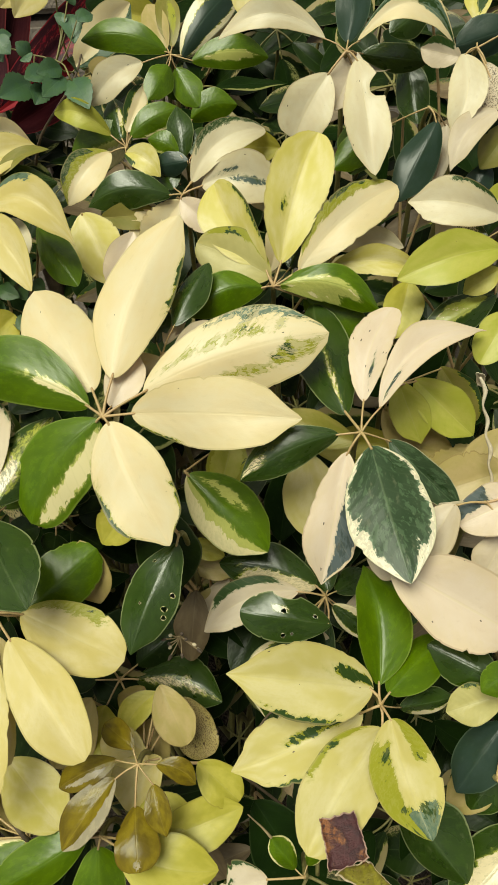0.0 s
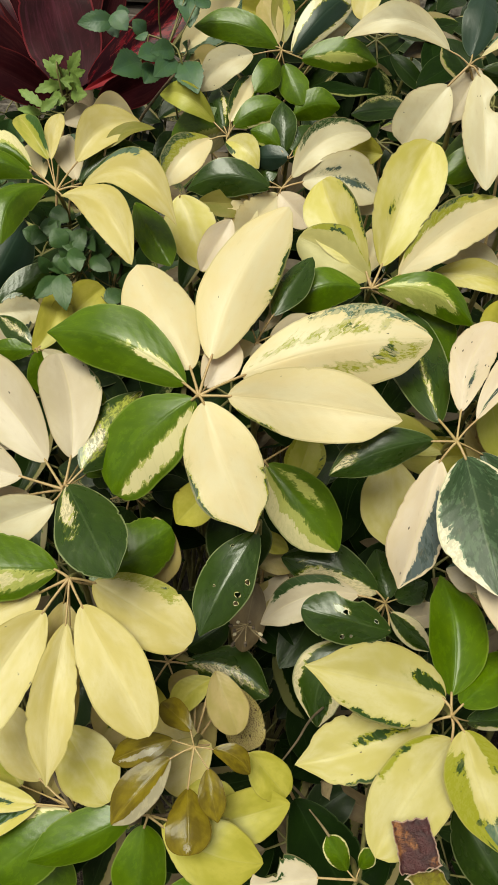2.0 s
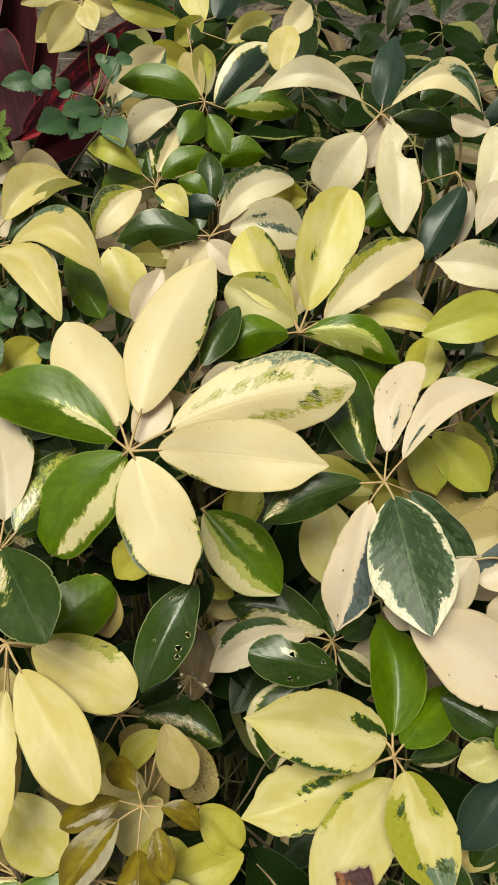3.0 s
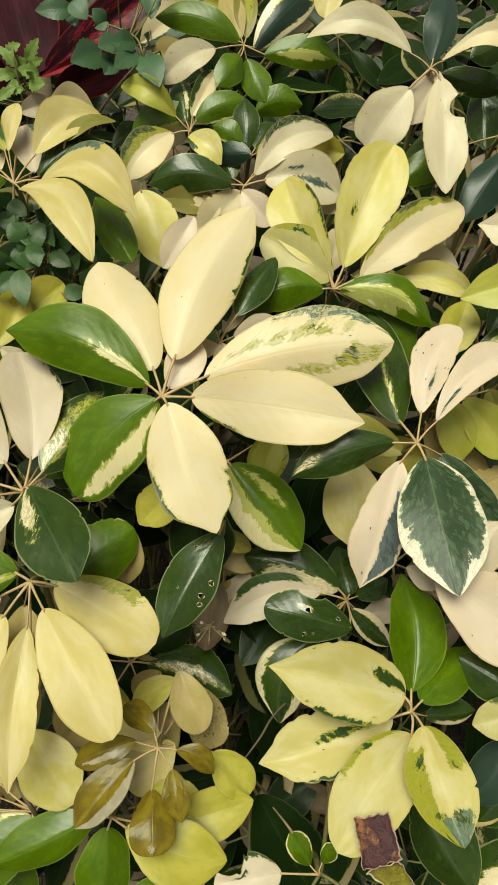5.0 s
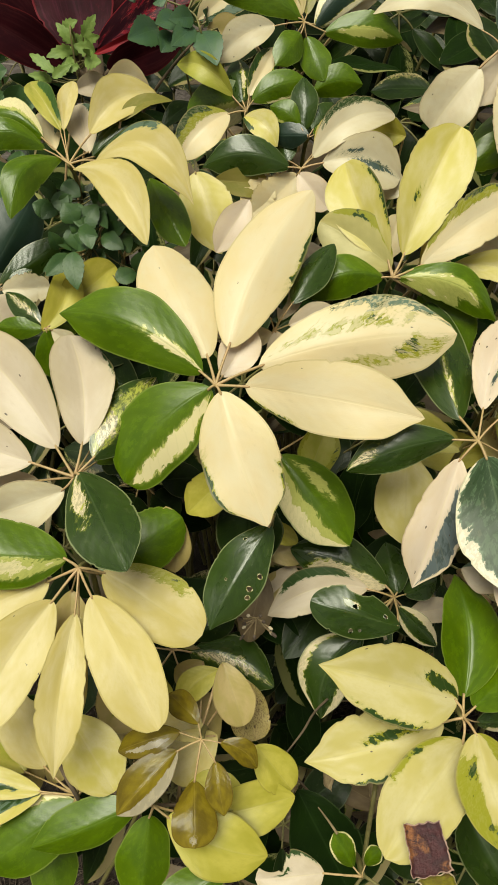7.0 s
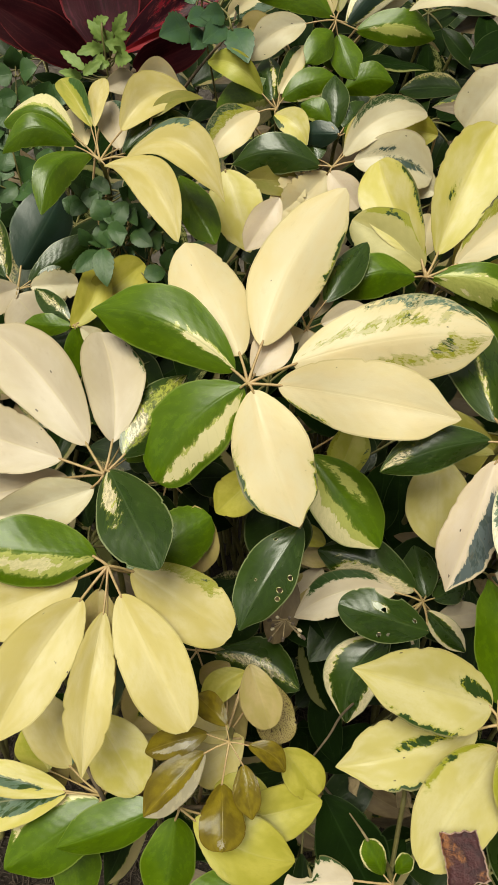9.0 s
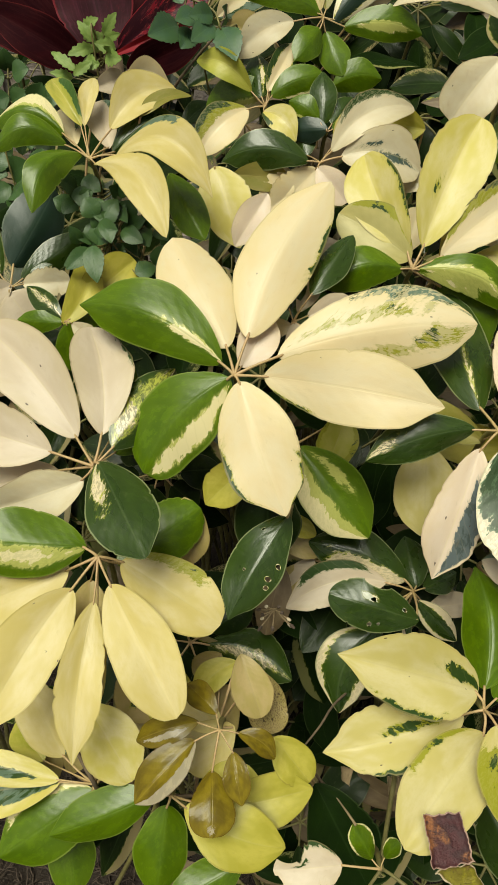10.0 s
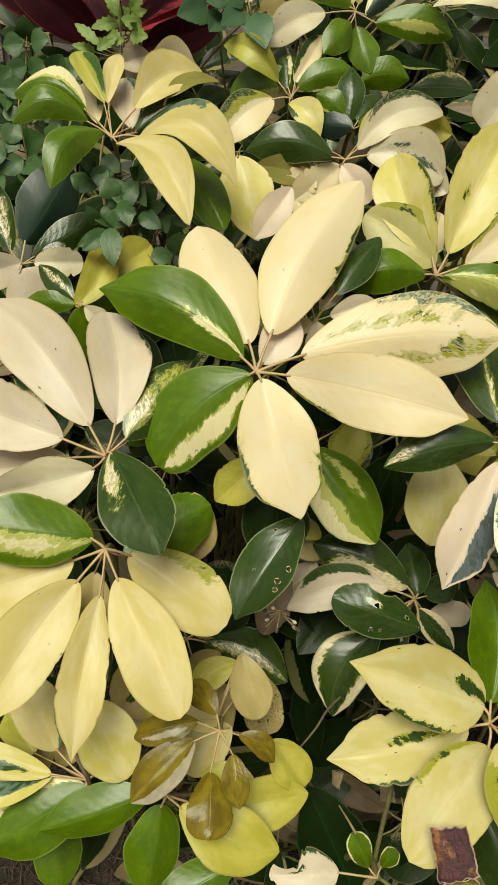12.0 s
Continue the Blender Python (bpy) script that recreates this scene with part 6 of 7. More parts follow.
root = sprig("sprig of green and cream leaflets at the back of the hedge", (-0.0676, 0.6539, 1.0159), (-0.04, 0.53, -0.85))
leaflet(root, (-0.0705, 0.6558, 1.0177), (-0.1445, 0.6604, 1.0287), 0.0269, (0.02, -0.88, 0.48), "green", arch=0.1, bend=0.1, fold=0.18, pt=0.67, um=0.53, drip=0.25)
leaflet(root, (-0.0705, 0.6581, 1.0197), (-0.0900, 0.6974, 1.0455), 0.0225, (-0.15, -0.59, 0.79), "tan", fold=0.18, pt=0.63, um=0.53, drip=0.25, label="pale cream leaflet")
leaflet(root, (-0.0657, 0.6591, 1.0201), (-0.0743, 0.7053, 1.0508), 0.0215, (0.06, -0.54, 0.84), "olive", fold=0.18, feats=[("b", 0.5, 0.3, 0.3, 0.3)], pt=0.63, um=0.53, drip=0.25, label="olive yellow leaflet", tone=1)
leaflet(root, (-0.0583, 0.6528, 1.0135), (-0.0079, 0.7067, 1.0521), 0.0305, (0.35, -0.75, 0.56), "slate", arch=0.12, bend=-0.06, fold=0.18, feats=[("m", -1, 0.0, 1.0, 0.5), ("m", 1, 0.1, 1.0, 0.25), ("b", 0.95, 0, 0.16, 1.0)], pt=0.63, um=0.53, drip=0.25, tone=0, mottle=0.1)
leaflet(root, (-0.0497, 0.6503, 1.0109), (0.0161, 0.6630, 1.0078), 0.0274, (0.2, -0.91, 0.37), "green", arch=0.1, bend=-0.08, fold=0.18, feats=[("b", 0.5, 0.2, 0.3, 0.3)], pt=0.63, um=0.53, drip=0.25, tone=1)
leaflet(root, (-0.0685, 0.6465, 1.0095), (-0.0856, 0.6174, 0.9912), 0.0249, (0.48, -0.65, 0.59), "green", arch=0.06, fold=0.18, pt=0.67, um=0.38, drip=0.5)
leaflet(root, (-0.0907, 0.6434, 1.014), (-0.1336, 0.6137, 0.9901), 0.0271, (0.32, -0.83, 0.46), "pink", arch=0.1, bend=0.1, fold=0.18, pt=0.59, um=0.53, drip=0.25, label="pale cream leaflet", specks=1)
leaflet(root, (-0.0552, 0.6644, 1.0104), (-0.0094, 0.6999, 1.0267), 0.0170, (0.34, -0.91, 0.24), "cream", bend=-0.1, fold=0.18, pt=0.63, um=0.53, drip=0.25, label="pale cream leaflet")
leaflet(root, (-0.0647, 0.6518, 1.0063), (-0.0447, 0.6295, 0.9803), 0.0254, (-0.09, -0.79, 0.61), "green", fold=0.18, pt=0.63, um=0.53, drip=0.25)
leaflet(root, (-0.0526, 0.627, 0.9711), (-0.012, 0.6372, 0.9787), 0.0266, (0.18, -0.93, 0.31), "green", bend=-0.15, fold=0.18, pt=0.63, um=0.53, drip=0.25)
leaflet(root, (-0.0798, 0.6492, 0.9971), (-0.0502, 0.6543, 0.9846), 0.0219, (0.26, -0.94, 0.22), "green", fold=0.18, pt=0.63, um=0.53, drip=0.25)
leaflet(root, (-0.1633, 0.6853, 1.0022), (-0.1149, 0.7471, 1.0388), 0.0366, (0.56, -0.7, 0.44), "cream", fold=0.18, feats=[("m", 1, 0, 1, 0.55)], pt=0.63, um=0.53, drip=0.25, label="pale cream leaflet", tone=2)
leaflet(root, (-0.1099, 0.6767, 0.9918), (-0.156, 0.6926, 0.9952), 0.0312, (-0.29, -0.9, 0.33), "tan", fold=0.18, pt=0.63, um=0.53, drip=0.25, label="tan shaded leaflet")

root = sprig("sprig of yellow leaflets beside the red plant", (-0.223, 0.8668, 1.0604), (-0.08, 0.54, -0.84), foot=(-0.05, 1.05, 0), thick=0.0012)
leaflet(root, (-0.2267, 0.8644, 1.0589), (-0.2883, 0.8559, 1.0575), 0.0191, (0.13, -0.98, 0.12), "yellow", bend=0.1, fold=0.18, pt=0.63, um=0.53, drip=0.25)
leaflet(root, (-0.2303, 0.862, 1.0573), (-0.2659, 0.8179, 1.0288), 0.0303, (0.59, -0.72, 0.38), "yellow", arch=0.08, fold=0.18, pt=0.63, um=0.53, drip=0.25)
leaflet(root, (-0.2239, 0.861, 1.0549), (-0.25, 0.8069, 1.0213), 0.0364, (0.6, -0.61, 0.52), "yellow", arch=0.08, fold=0.18, pt=0.63, um=0.53, drip=0.25)
leaflet(root, (-0.2237, 0.8687, 1.0599), (-0.2059, 0.8384, 1.0369), 0.0278, (-0.08, -0.63, 0.77), "yellow", fold=0.18, pt=0.63, um=0.53, drip=0.25)
leaflet(root, (-0.2208, 0.868, 1.0611), (-0.1882, 0.8655, 1.0515), 0.0216, (-0.01, -0.98, 0.21), "yellow", fold=0.18, pt=0.63, um=0.53, drip=0.25)
leaflet(root, (-0.2171, 0.8724, 1.0646), (-0.1676, 0.89, 1.0709), 0.0254, (0.32, -0.94, 0.13), "yellow", fold=0.18, pt=0.63, um=0.53, drip=0.25)
leaflet(root, (-0.2265, 0.8711, 1.0654), (-0.2507, 0.8975, 1.0966), 0.0255, (-0.05, -0.78, 0.62), "yellow", fold=0.18, pt=0.63, um=0.53, drip=0.25)

root = sprig("green and olive leaves at the far edge of the hedge", (-0.0979, 0.7813, 1.0516), (-0.08, 0.54, -0.84))
leaflet(root, (0.0028, 0.6891, 1.0697), (-0.0021, 0.6492, 1.0420), 0.0272, (0, -0.55, 0.83), "yellow", fold=0.18, pt=0.4)
leaflet(root, (-0.0861, 0.7507, 1.0209), (-0.138, 0.7655, 1.0318), 0.0342, (-0.21, -0.94, 0.28), "yellowolive", fold=0.18, pt=0.63, um=0.53, drip=0.25)
leaflet(root, (-0.1038, 0.7848, 1.0562), (-0.1745, 0.7955, 1.0688), 0.0264, (-0.11, -0.97, 0.19), "lime", fold=0.18, feats=[("m", 1, 0, 1, 0.4)], pt=0.63, um=0.53, drip=0.25)
leaflet(root, (-0.0815, 0.7844, 1.0591), (-0.1101, 0.7782, 1.0379), 0.0252, (0.11, -0.98, 0.14), "lime", fold=0.18, pt=0.63, um=0.53, drip=0.25)
leaflet(root, (-0.0918, 0.7673, 1.0395), (-0.06, 0.8072, 1.055), 0.0344, (0.61, -0.66, 0.44), "dark", fold=0.18, pt=0.63, um=0.53, drip=0.25, label="dark green leaflet")
leaflet(root, (-0.0813, 0.788, 1.0544), (-0.1015, 0.828, 1.0841), 0.0288, (-0.21, -0.65, 0.73), "creamy", fold=0.18, pt=0.63, um=0.53, drip=0.25)
leaflet(root, (-0.0703, 0.7939, 1.0576), (-0.0503, 0.8441, 1.0885), 0.0288, (0.44, -0.59, 0.68), "slate", fold=0.18, pt=0.63, um=0.53, drip=0.25, label="dusky blue-green leaflet")
leaflet(root, (-0.0582, 0.7782, 1.0399), (-0.0145, 0.818, 1.0555), 0.0287, (0.55, -0.75, 0.36), "creamy", fold=0.18, feats=[("m", 1, 0, 1, 0.4)], pt=0.63, um=0.53, drip=0.25)
leaflet(root, (-0.045, 0.7838, 1.0435), (-0.0022, 0.7978, 1.0332), 0.0286, (0.33, -0.94, 0.1), "dark", fold=0.18, pt=0.63, um=0.53, drip=0.25, label="dark green leaflet")
leaflet(root, (-0.0025, 0.7947, 1.0436), (0.025, 0.8369, 1.065), 0.0287, (0.5, -0.63, 0.6), "cream", fold=0.18, pt=0.63, um=0.53, drip=0.25)

root = sprig("shaded sprig of cream leaflets behind the large rosette", (-0.0512, 0.3674, 0.9099), (-0.02, 0.52, -0.85))
leaflet(root, (-0.0422, 0.3760, 0.9259), (-0.0210, 0.4194, 0.9467), 0.0208, (-0.1, -0.5, 0.86), "dark", fold=0.18, pt=0.6, label="dark green leaflet")
leaflet(root, (-0.0429, 0.3713, 0.9128), (-0.0158, 0.3882, 0.9192), 0.0162, (0.29, -0.71, 0.65), "beige", fold=0.18, pt=0.63, um=0.53, drip=0.25)
leaflet(root, (-0.055, 0.373, 0.9143), (-0.0555, 0.4023, 0.9311), 0.0185, (0.06, -0.49, 0.87), "dark", fold=0.18, pt=0.63, um=0.53, drip=0.25, label="dark green leaflet")
leaflet(root, (-0.0435, 0.3652, 0.9081), (-0.0128, 0.3697, 0.9011), 0.0184, (0.24, -0.8, 0.54), "dark", fold=0.18, pt=0.63, um=0.53, drip=0.25, label="dark green leaflet")
leaflet(root, (-0.0494, 0.3727, 0.914), (-0.0401, 0.4067, 0.922), 0.0149, (0.28, -0.29, 0.91), "beige", fold=0.18, pt=0.63, um=0.53, drip=0.25)
leaflet(root, (-0.0518, 0.3641, 0.9096), (-0.0721, 0.3663, 0.8997), 0.0147, (-0.31, -0.84, 0.44), "pink", fold=0.18, pt=0.63, um=0.53, drip=0.25)
leaflet(root, (-0.0503, 0.3652, 0.9109), (-0.044, 0.3542, 0.8897), 0.0161, (0.08, -0.87, 0.48), "beige", fold=0.18, pt=0.63, um=0.53, drip=0.25)

root = sprig("small sprig of dark green leaflets in the hedge", (-0.0511, 0.5726, 0.9542), (-0.08, 0.54, -0.84))
leaflet(root, (-0.0542, 0.5766, 0.9586), (-0.061, 0.6102, 0.9875), 0.0225, (0.02, -0.65, 0.76), "dark", arch=0.08, fold=0.18, pt=0.63, um=0.53, drip=0.25)
leaflet(root, (-0.0586, 0.5782, 0.9611), (-0.0846, 0.5866, 0.9705), 0.0185, (-0.13, -0.89, 0.44), "green", arch=0.1, bend=0.1, fold=0.18, feats=[("m", -1, 0.1, 0.9, 0.2)], pt=0.63, um=0.53, drip=0.25, tone=1)
leaflet(root, (-0.048, 0.5782, 0.9588), (-0.034, 0.6064, 0.9716), 0.0186, (0.43, -0.54, 0.73), "dark", fold=0.18, pt=0.63, um=0.53, drip=0.25)
leaflet(root, (-0.0503, 0.5717, 0.9569), (-0.0807, 0.577, 0.9514), 0.0206, (-0.22, -0.92, 0.31), "slate", fold=0.18, pt=0.63, um=0.53, drip=0.25)
leaflet(root, (-0.0469, 0.5754, 0.9559), (-0.0242, 0.5952, 0.9537), 0.0196, (0.63, -0.68, 0.38), "green", fold=0.18, pt=0.63, um=0.53, drip=0.25)

root = weed("fresh light-green serrated weed shoot", [(-0.2443, 0.5901, 0.9729), (-0.2447, 0.6032, 0.9862), (-0.2446, 0.6138, 0.9969)])
weed_leaf(root, (-0.2411, 0.6034, 1.0010), (-0.2295, 0.6055, 1.0177), 0.0121, (0.31, -0.78, 0.55), "weedlight")
weed_leaf(root, (-0.2475, 0.6045, 0.9956), (-0.2610, 0.6047, 1.0056), 0.0132, (0.04, -0.86, 0.52), "weedlight")
weed_leaf(root, (-0.2452, 0.6173, 0.9936), (-0.2300, 0.6121, 1.0010), 0.0110, (0.34, -0.85, 0.41), "weedlight")
weed_leaf(root, (-0.2525, 0.6111, 0.9890), (-0.2713, 0.5957, 0.9860), 0.0132, (0.14, -0.82, 0.56), "weedlight")
weed_leaf(root, (-0.2363, 0.5870, 0.9888), (-0.2204, 0.5817, 0.9909), 0.0154, (0.17, -0.88, 0.45), "weedlight")
weed_leaf(root, (-0.2559, 0.6120, 0.9939), (-0.2583, 0.6087, 1.0000), 0.0088, (0.21, -0.86, 0.47), "weedlight")
weed_leaf(root, (-0.2424, 0.5936, 0.9931), (-0.2464, 0.5865, 0.9976), 0.0099, (0.41, -0.76, 0.5), "weedlight")
weed_leaf(root, (-0.2589, 0.5783, 0.9799), (-0.2816, 0.5873, 0.9896), 0.0110, (0.32, -0.72, 0.62), "weedlight")
weed_leaf(root, (-0.2658, 0.5881, 0.9714), (-0.2819, 0.5787, 0.9766), 0.0110, (0.42, -0.65, 0.63), "weedlight")
weed_leaf(root, (-0.2447, 0.6130, 0.9879), (-0.2312, 0.5933, 0.9957), 0.0077, (0.18, -0.78, 0.6), "weedlight")
weed_leaf(root, (-0.2406, 0.5846, 0.9853), (-0.2514, 0.5783, 0.9821), 0.0088, (0.07, -0.87, 0.49), "weedlight")
weed_leaf(root, (-0.2474, 0.5955, 0.9977), (-0.2602, 0.5976, 1.0111), 0.0112, (0.31, -0.78, 0.55), "weedlight")
weed_leaf(root, (-0.2579, 0.6025, 1.0038), (-0.2440, 0.6028, 1.0131), 0.0123, (0.04, -0.86, 0.52), "weedlight")
weed_leaf(root, (-0.2388, 0.6117, 0.9934), (-0.2532, 0.6065, 1.0011), 0.0103, (0.34, -0.85, 0.41), "weedlight")
weed_leaf(root, (-0.2604, 0.6032, 0.9817), (-0.2412, 0.5878, 0.9833), 0.0123, (0.14, -0.82, 0.56), "weedlight")
weed_leaf(root, (-0.2284, 0.5931, 0.9944), (-0.2442, 0.5878, 0.9989), 0.0143, (0.17, -0.88, 0.45), "weedlight")
weed_leaf(root, (-0.2605, 0.6145, 0.9980), (-0.2550, 0.6112, 1.0049), 0.0082, (0.21, -0.86, 0.47), "weedlight")
weed_leaf(root, (-0.2333, 0.5853, 0.9944), (-0.2284, 0.5782, 1.0004), 0.0092, (0.41, -0.76, 0.5), "weedlight")
weed_leaf(root, (-0.2588, 0.5719, 0.9783), (-0.2447, 0.5809, 0.9875), 0.0103, (0.32, -0.72, 0.62), "weedlight")

root = weed("blue-green serrated weed sprig", [(-0.138, 0.69, 0.95), (-0.146, 0.6204, 1.0054), (-0.1564, 0.6305, 1.0195), (-0.1823, 0.6318, 1.0272), (-0.2072, 0.6332, 1.0349)])
weed_leaf(root, (-0.2042, 0.6239, 1.0361), (-0.2319, 0.6128, 1.0352), 0.0176, (0.1, -0.92, 0.39), "weedblue")
weed_leaf(root, (-0.2069, 0.6385, 1.0382), (-0.1925, 0.6306, 1.042), 0.0118, (0.36, -0.81, 0.46), "weedblue")
weed_leaf(root, (-0.2045, 0.6221, 1.0419), (-0.191, 0.6141, 1.032), 0.0188, (0.41, -0.84, 0.35), "weedblue")
weed_leaf(root, (-0.2097, 0.6345, 1.032), (-0.2012, 0.6199, 1.0252), 0.0141, (0.05, -0.85, 0.52), "weedblue")
weed_leaf(root, (-0.1803, 0.6284, 1.0275), (-0.1891, 0.6258, 1.0376), 0.0141, (0.22, -0.88, 0.42), "weedblue")
weed_leaf(root, (-0.1826, 0.6218, 1.0283), (-0.1777, 0.6163, 1.025), 0.0129, (0.23, -0.8, 0.55), "weedblue")
weed_leaf(root, (-0.1547, 0.6222, 1.0183), (-0.17, 0.6024, 1.0201), 0.0176, (0.03, -0.91, 0.4), "weedblue")
weed_leaf(root, (-0.1661, 0.6242, 1.0141), (-0.1804, 0.601, 1.0165), 0.0212, (0.08, -0.81, 0.59), "weedblue")
weed_leaf(root, (-0.1534, 0.6208, 1.0117), (-0.1653, 0.589, 1.0056), 0.0200, (0.21, -0.88, 0.42), "weedblue")
weed_leaf(root, (-0.148, 0.6226, 1.0091), (-0.1289, 0.5885, 0.9951), 0.0259, (0.22, -0.77, 0.6), "weedblue")
weed_leaf(root, (-0.1822, 0.6184, 1.009), (-0.1985, 0.584, 1.0084), 0.0259, (0.49, -0.73, 0.48), "weedblue")
weed_leaf(root, (-0.1708, 0.617, 1.007), (-0.1759, 0.5977, 0.9978), 0.0188, (0.36, -0.84, 0.4), "weedblue")
weed_leaf(root, (-0.1491, 0.6597, 1.0486), (-0.1437, 0.637, 1.0318), 0.0188, (0.3, -0.89, 0.34), "weedblue")
weed_leaf(root, (-0.1483, 0.6574, 1.0577), (-0.1419, 0.656, 1.0653), 0.0153, (0.22, -0.88, 0.43), "weedblue")
weed_leaf(root, (-0.1398, 0.6429, 1.0471), (-0.1294, 0.658, 1.0478), 0.0141, (-0.04, -0.88, 0.47), "weedblue")
weed_leaf(root, (-0.153, 0.6553, 1.0505), (-0.1565, 0.6476, 1.0435), 0.0118, (0.04, -0.93, 0.37), "weedblue")
weed_leaf(root, (-0.1458, 0.6327, 1.0138), (-0.1444, 0.6099, 1.0264), 0.0118, (0.39, -0.76, 0.52), "weedblue")

root = weed("dark green serrated weed leaflets in the hedge's shade", [(-0.192, 0.505, 0.865), (-0.2006, 0.459, 0.8999), (-0.2137, 0.4688, 0.9115), (-0.224, 0.4853, 0.9292)])
weed_leaf(root, (-0.2010, 0.4218, 0.9154), (-0.1922, 0.3998, 0.8994), 0.0164, (0.1, -0.8, 0.6), "weeddark")
weed_leaf(root, (-0.2025, 0.4200, 0.9136), (-0.2150, 0.4028, 0.9053), 0.0139, (0.2, -0.75, 0.6), "weeddark")
weed_leaf(root, (-0.2139, 0.4715, 0.9261), (-0.2050, 0.4545, 0.9157), 0.0148, (0.2, -0.7, 0.7), "weeddark")
weed_leaf(root, (-0.1913, 0.4586, 0.9096), (-0.1723, 0.4494, 0.9064), 0.0148, (0.1, -0.75, 0.65), "weeddark")
weed_leaf(root, (-0.2024, 0.4745, 0.9207), (-0.1874, 0.4646, 0.9172), 0.0141, (0.1, -0.75, 0.65), "weeddark")
weed_leaf(root, (-0.2029, 0.4569, 0.9165), (-0.1943, 0.4413, 0.9075), 0.0138, (0.3, -0.7, 0.65), "weeddark")
weed_leaf(root, (-0.2297, 0.4726, 0.9218), (-0.2367, 0.4591, 0.9169), 0.0132, (0.2, -0.7, 0.7), "weeddark")
weed_leaf(root, (-0.1755, 0.4332, 0.8898), (-0.1623, 0.4442, 0.8907), 0.0158, (0.01, -0.67, 0.74), "weeddark")
weed_leaf(root, (-0.2124, 0.4579, 0.9199), (-0.2070, 0.4578, 0.9065), 0.0109, (0.22, -0.78, 0.58), "weeddark")
weed_leaf(root, (-0.2260, 0.4742, 0.9328), (-0.2200, 0.4604, 0.9226), 0.0144, (0.04, -0.73, 0.68), "weeddark")
weed_leaf(root, (-0.2050, 0.4515, 0.8883), (-0.2060, 0.4311, 0.8841), 0.0144, (0.43, -0.56, 0.71), "weeddark")
weed_leaf(root, (-0.2161, 0.4578, 0.9129), (-0.2096, 0.4502, 0.9007), 0.0126, (0.15, -0.81, 0.57), "weeddark")
weed_leaf(root, (-0.2117, 0.4597, 0.9017), (-0.2212, 0.4460, 0.9048), 0.0136, (0.28, -0.73, 0.62), "weeddark")
weed_leaf(root, (-0.2080, 0.4486, 0.8838), (-0.1895, 0.4298, 0.8930), 0.0105, (0.39, -0.72, 0.57), "weeddark")
weed_leaf(root, (-0.1965, 0.4643, 0.9119), (-0.2062, 0.4584, 0.9226), 0.0109, (0.08, -0.74, 0.66), "weeddark")
weed_leaf(root, (-0.2068, 0.4421, 0.8785), (-0.2217, 0.4395, 0.8867), 0.0161, (0.41, -0.64, 0.65), "weeddark")
weed_leaf(root, (-0.2051, 0.4890, 0.9269), (-0.1886, 0.4921, 0.9347), 0.0148, (0.38, -0.72, 0.58), "weeddark")
weed_leaf(root, (-0.2212, 0.4472, 0.9008), (-0.2265, 0.4454, 0.9153), 0.0114, (0.44, -0.72, 0.54), "weeddark")
weed_leaf(root, (-0.2056, 0.4475, 0.9011), (-0.2108, 0.4595, 0.9132), 0.0161, (0.3, -0.75, 0.59), "weeddark")
weed_leaf(root, (-0.1654, 0.4529, 0.8863), (-0.1592, 0.4545, 0.9037), 0.0131, (-0.02, -0.81, 0.58), "weeddark")
weed_leaf(root, (-0.1969, 0.4745, 0.9186), (-0.1853, 0.4553, 0.9177), 0.0096, (0.09, -0.84, 0.54), "weeddark")
weed_leaf(root, (-0.1986, 0.4390, 0.8811), (-0.1946, 0.4484, 0.8947), 0.0131, (0.11, -0.61, 0.79), "weeddark")
weed_leaf(root, (-0.2157, 0.4714, 0.9319), (-0.2258, 0.4666, 0.9247), 0.0096, (0.39, -0.74, 0.54), "weeddark")
weed_leaf(root, (-0.2011, 0.4820, 0.9291), (-0.1847, 0.4763, 0.9382), 0.0158, (0.39, -0.78, 0.49), "weeddark")
weed_leaf(root, (-0.1693, 0.4736, 0.9060), (-0.1570, 0.4626, 0.9033), 0.0126, (0.36, -0.77, 0.53), "weeddark")
weed_leaf(root, (-0.1989, 0.4874, 0.9204), (-0.2027, 0.4723, 0.9360), 0.0158, (0.01, -0.71, 0.71), "weeddark")
weed_leaf(root, (-0.2351, 0.4743, 0.9150), (-0.2478, 0.4716, 0.9220), 0.0158, (0.34, -0.74, 0.58), "weeddark")
weed_leaf(root, (-0.2272, 0.4832, 0.9340), (-0.2116, 0.4782, 0.9286), 0.0158, (0.43, -0.76, 0.5), "weeddark")
weed_leaf(root, (-0.2311, 0.4794, 0.9265), (-0.2395, 0.4675, 0.9398), 0.0158, (0.09, -0.66, 0.74), "weeddark")
weed_leaf(root, (-0.2016, 0.4608, 0.8942), (-0.1872, 0.4475, 0.8905), 0.0147, (0.27, -0.76, 0.59), "weeddark")
weed_leaf(root, (-0.2042, 0.4424, 0.8897), (-0.2017, 0.4313, 0.8765), 0.0210, (0.11, -0.63, 0.77), "weeddark")
weed_leaf(root, (-0.2102, 0.4450, 0.8898), (-0.2192, 0.4267, 0.8832), 0.0179, (0.23, -0.75, 0.62), "weeddark")
weed_leaf(root, (-0.2084, 0.4537, 0.8923), (-0.2327, 0.4373, 0.8863), 0.0158, (0.24, -0.58, 0.78), "weeddark")
weed_leaf(root, (-0.1769, 0.4698, 0.9092), (-0.1618, 0.4681, 0.9288), 0.0158, (0.23, -0.66, 0.71), "weeddark")
weed_leaf(root, (-0.1900, 0.4690, 0.9055), (-0.1741, 0.4652, 0.9170), 0.0147, (0.47, -0.52, 0.71), "weeddark")
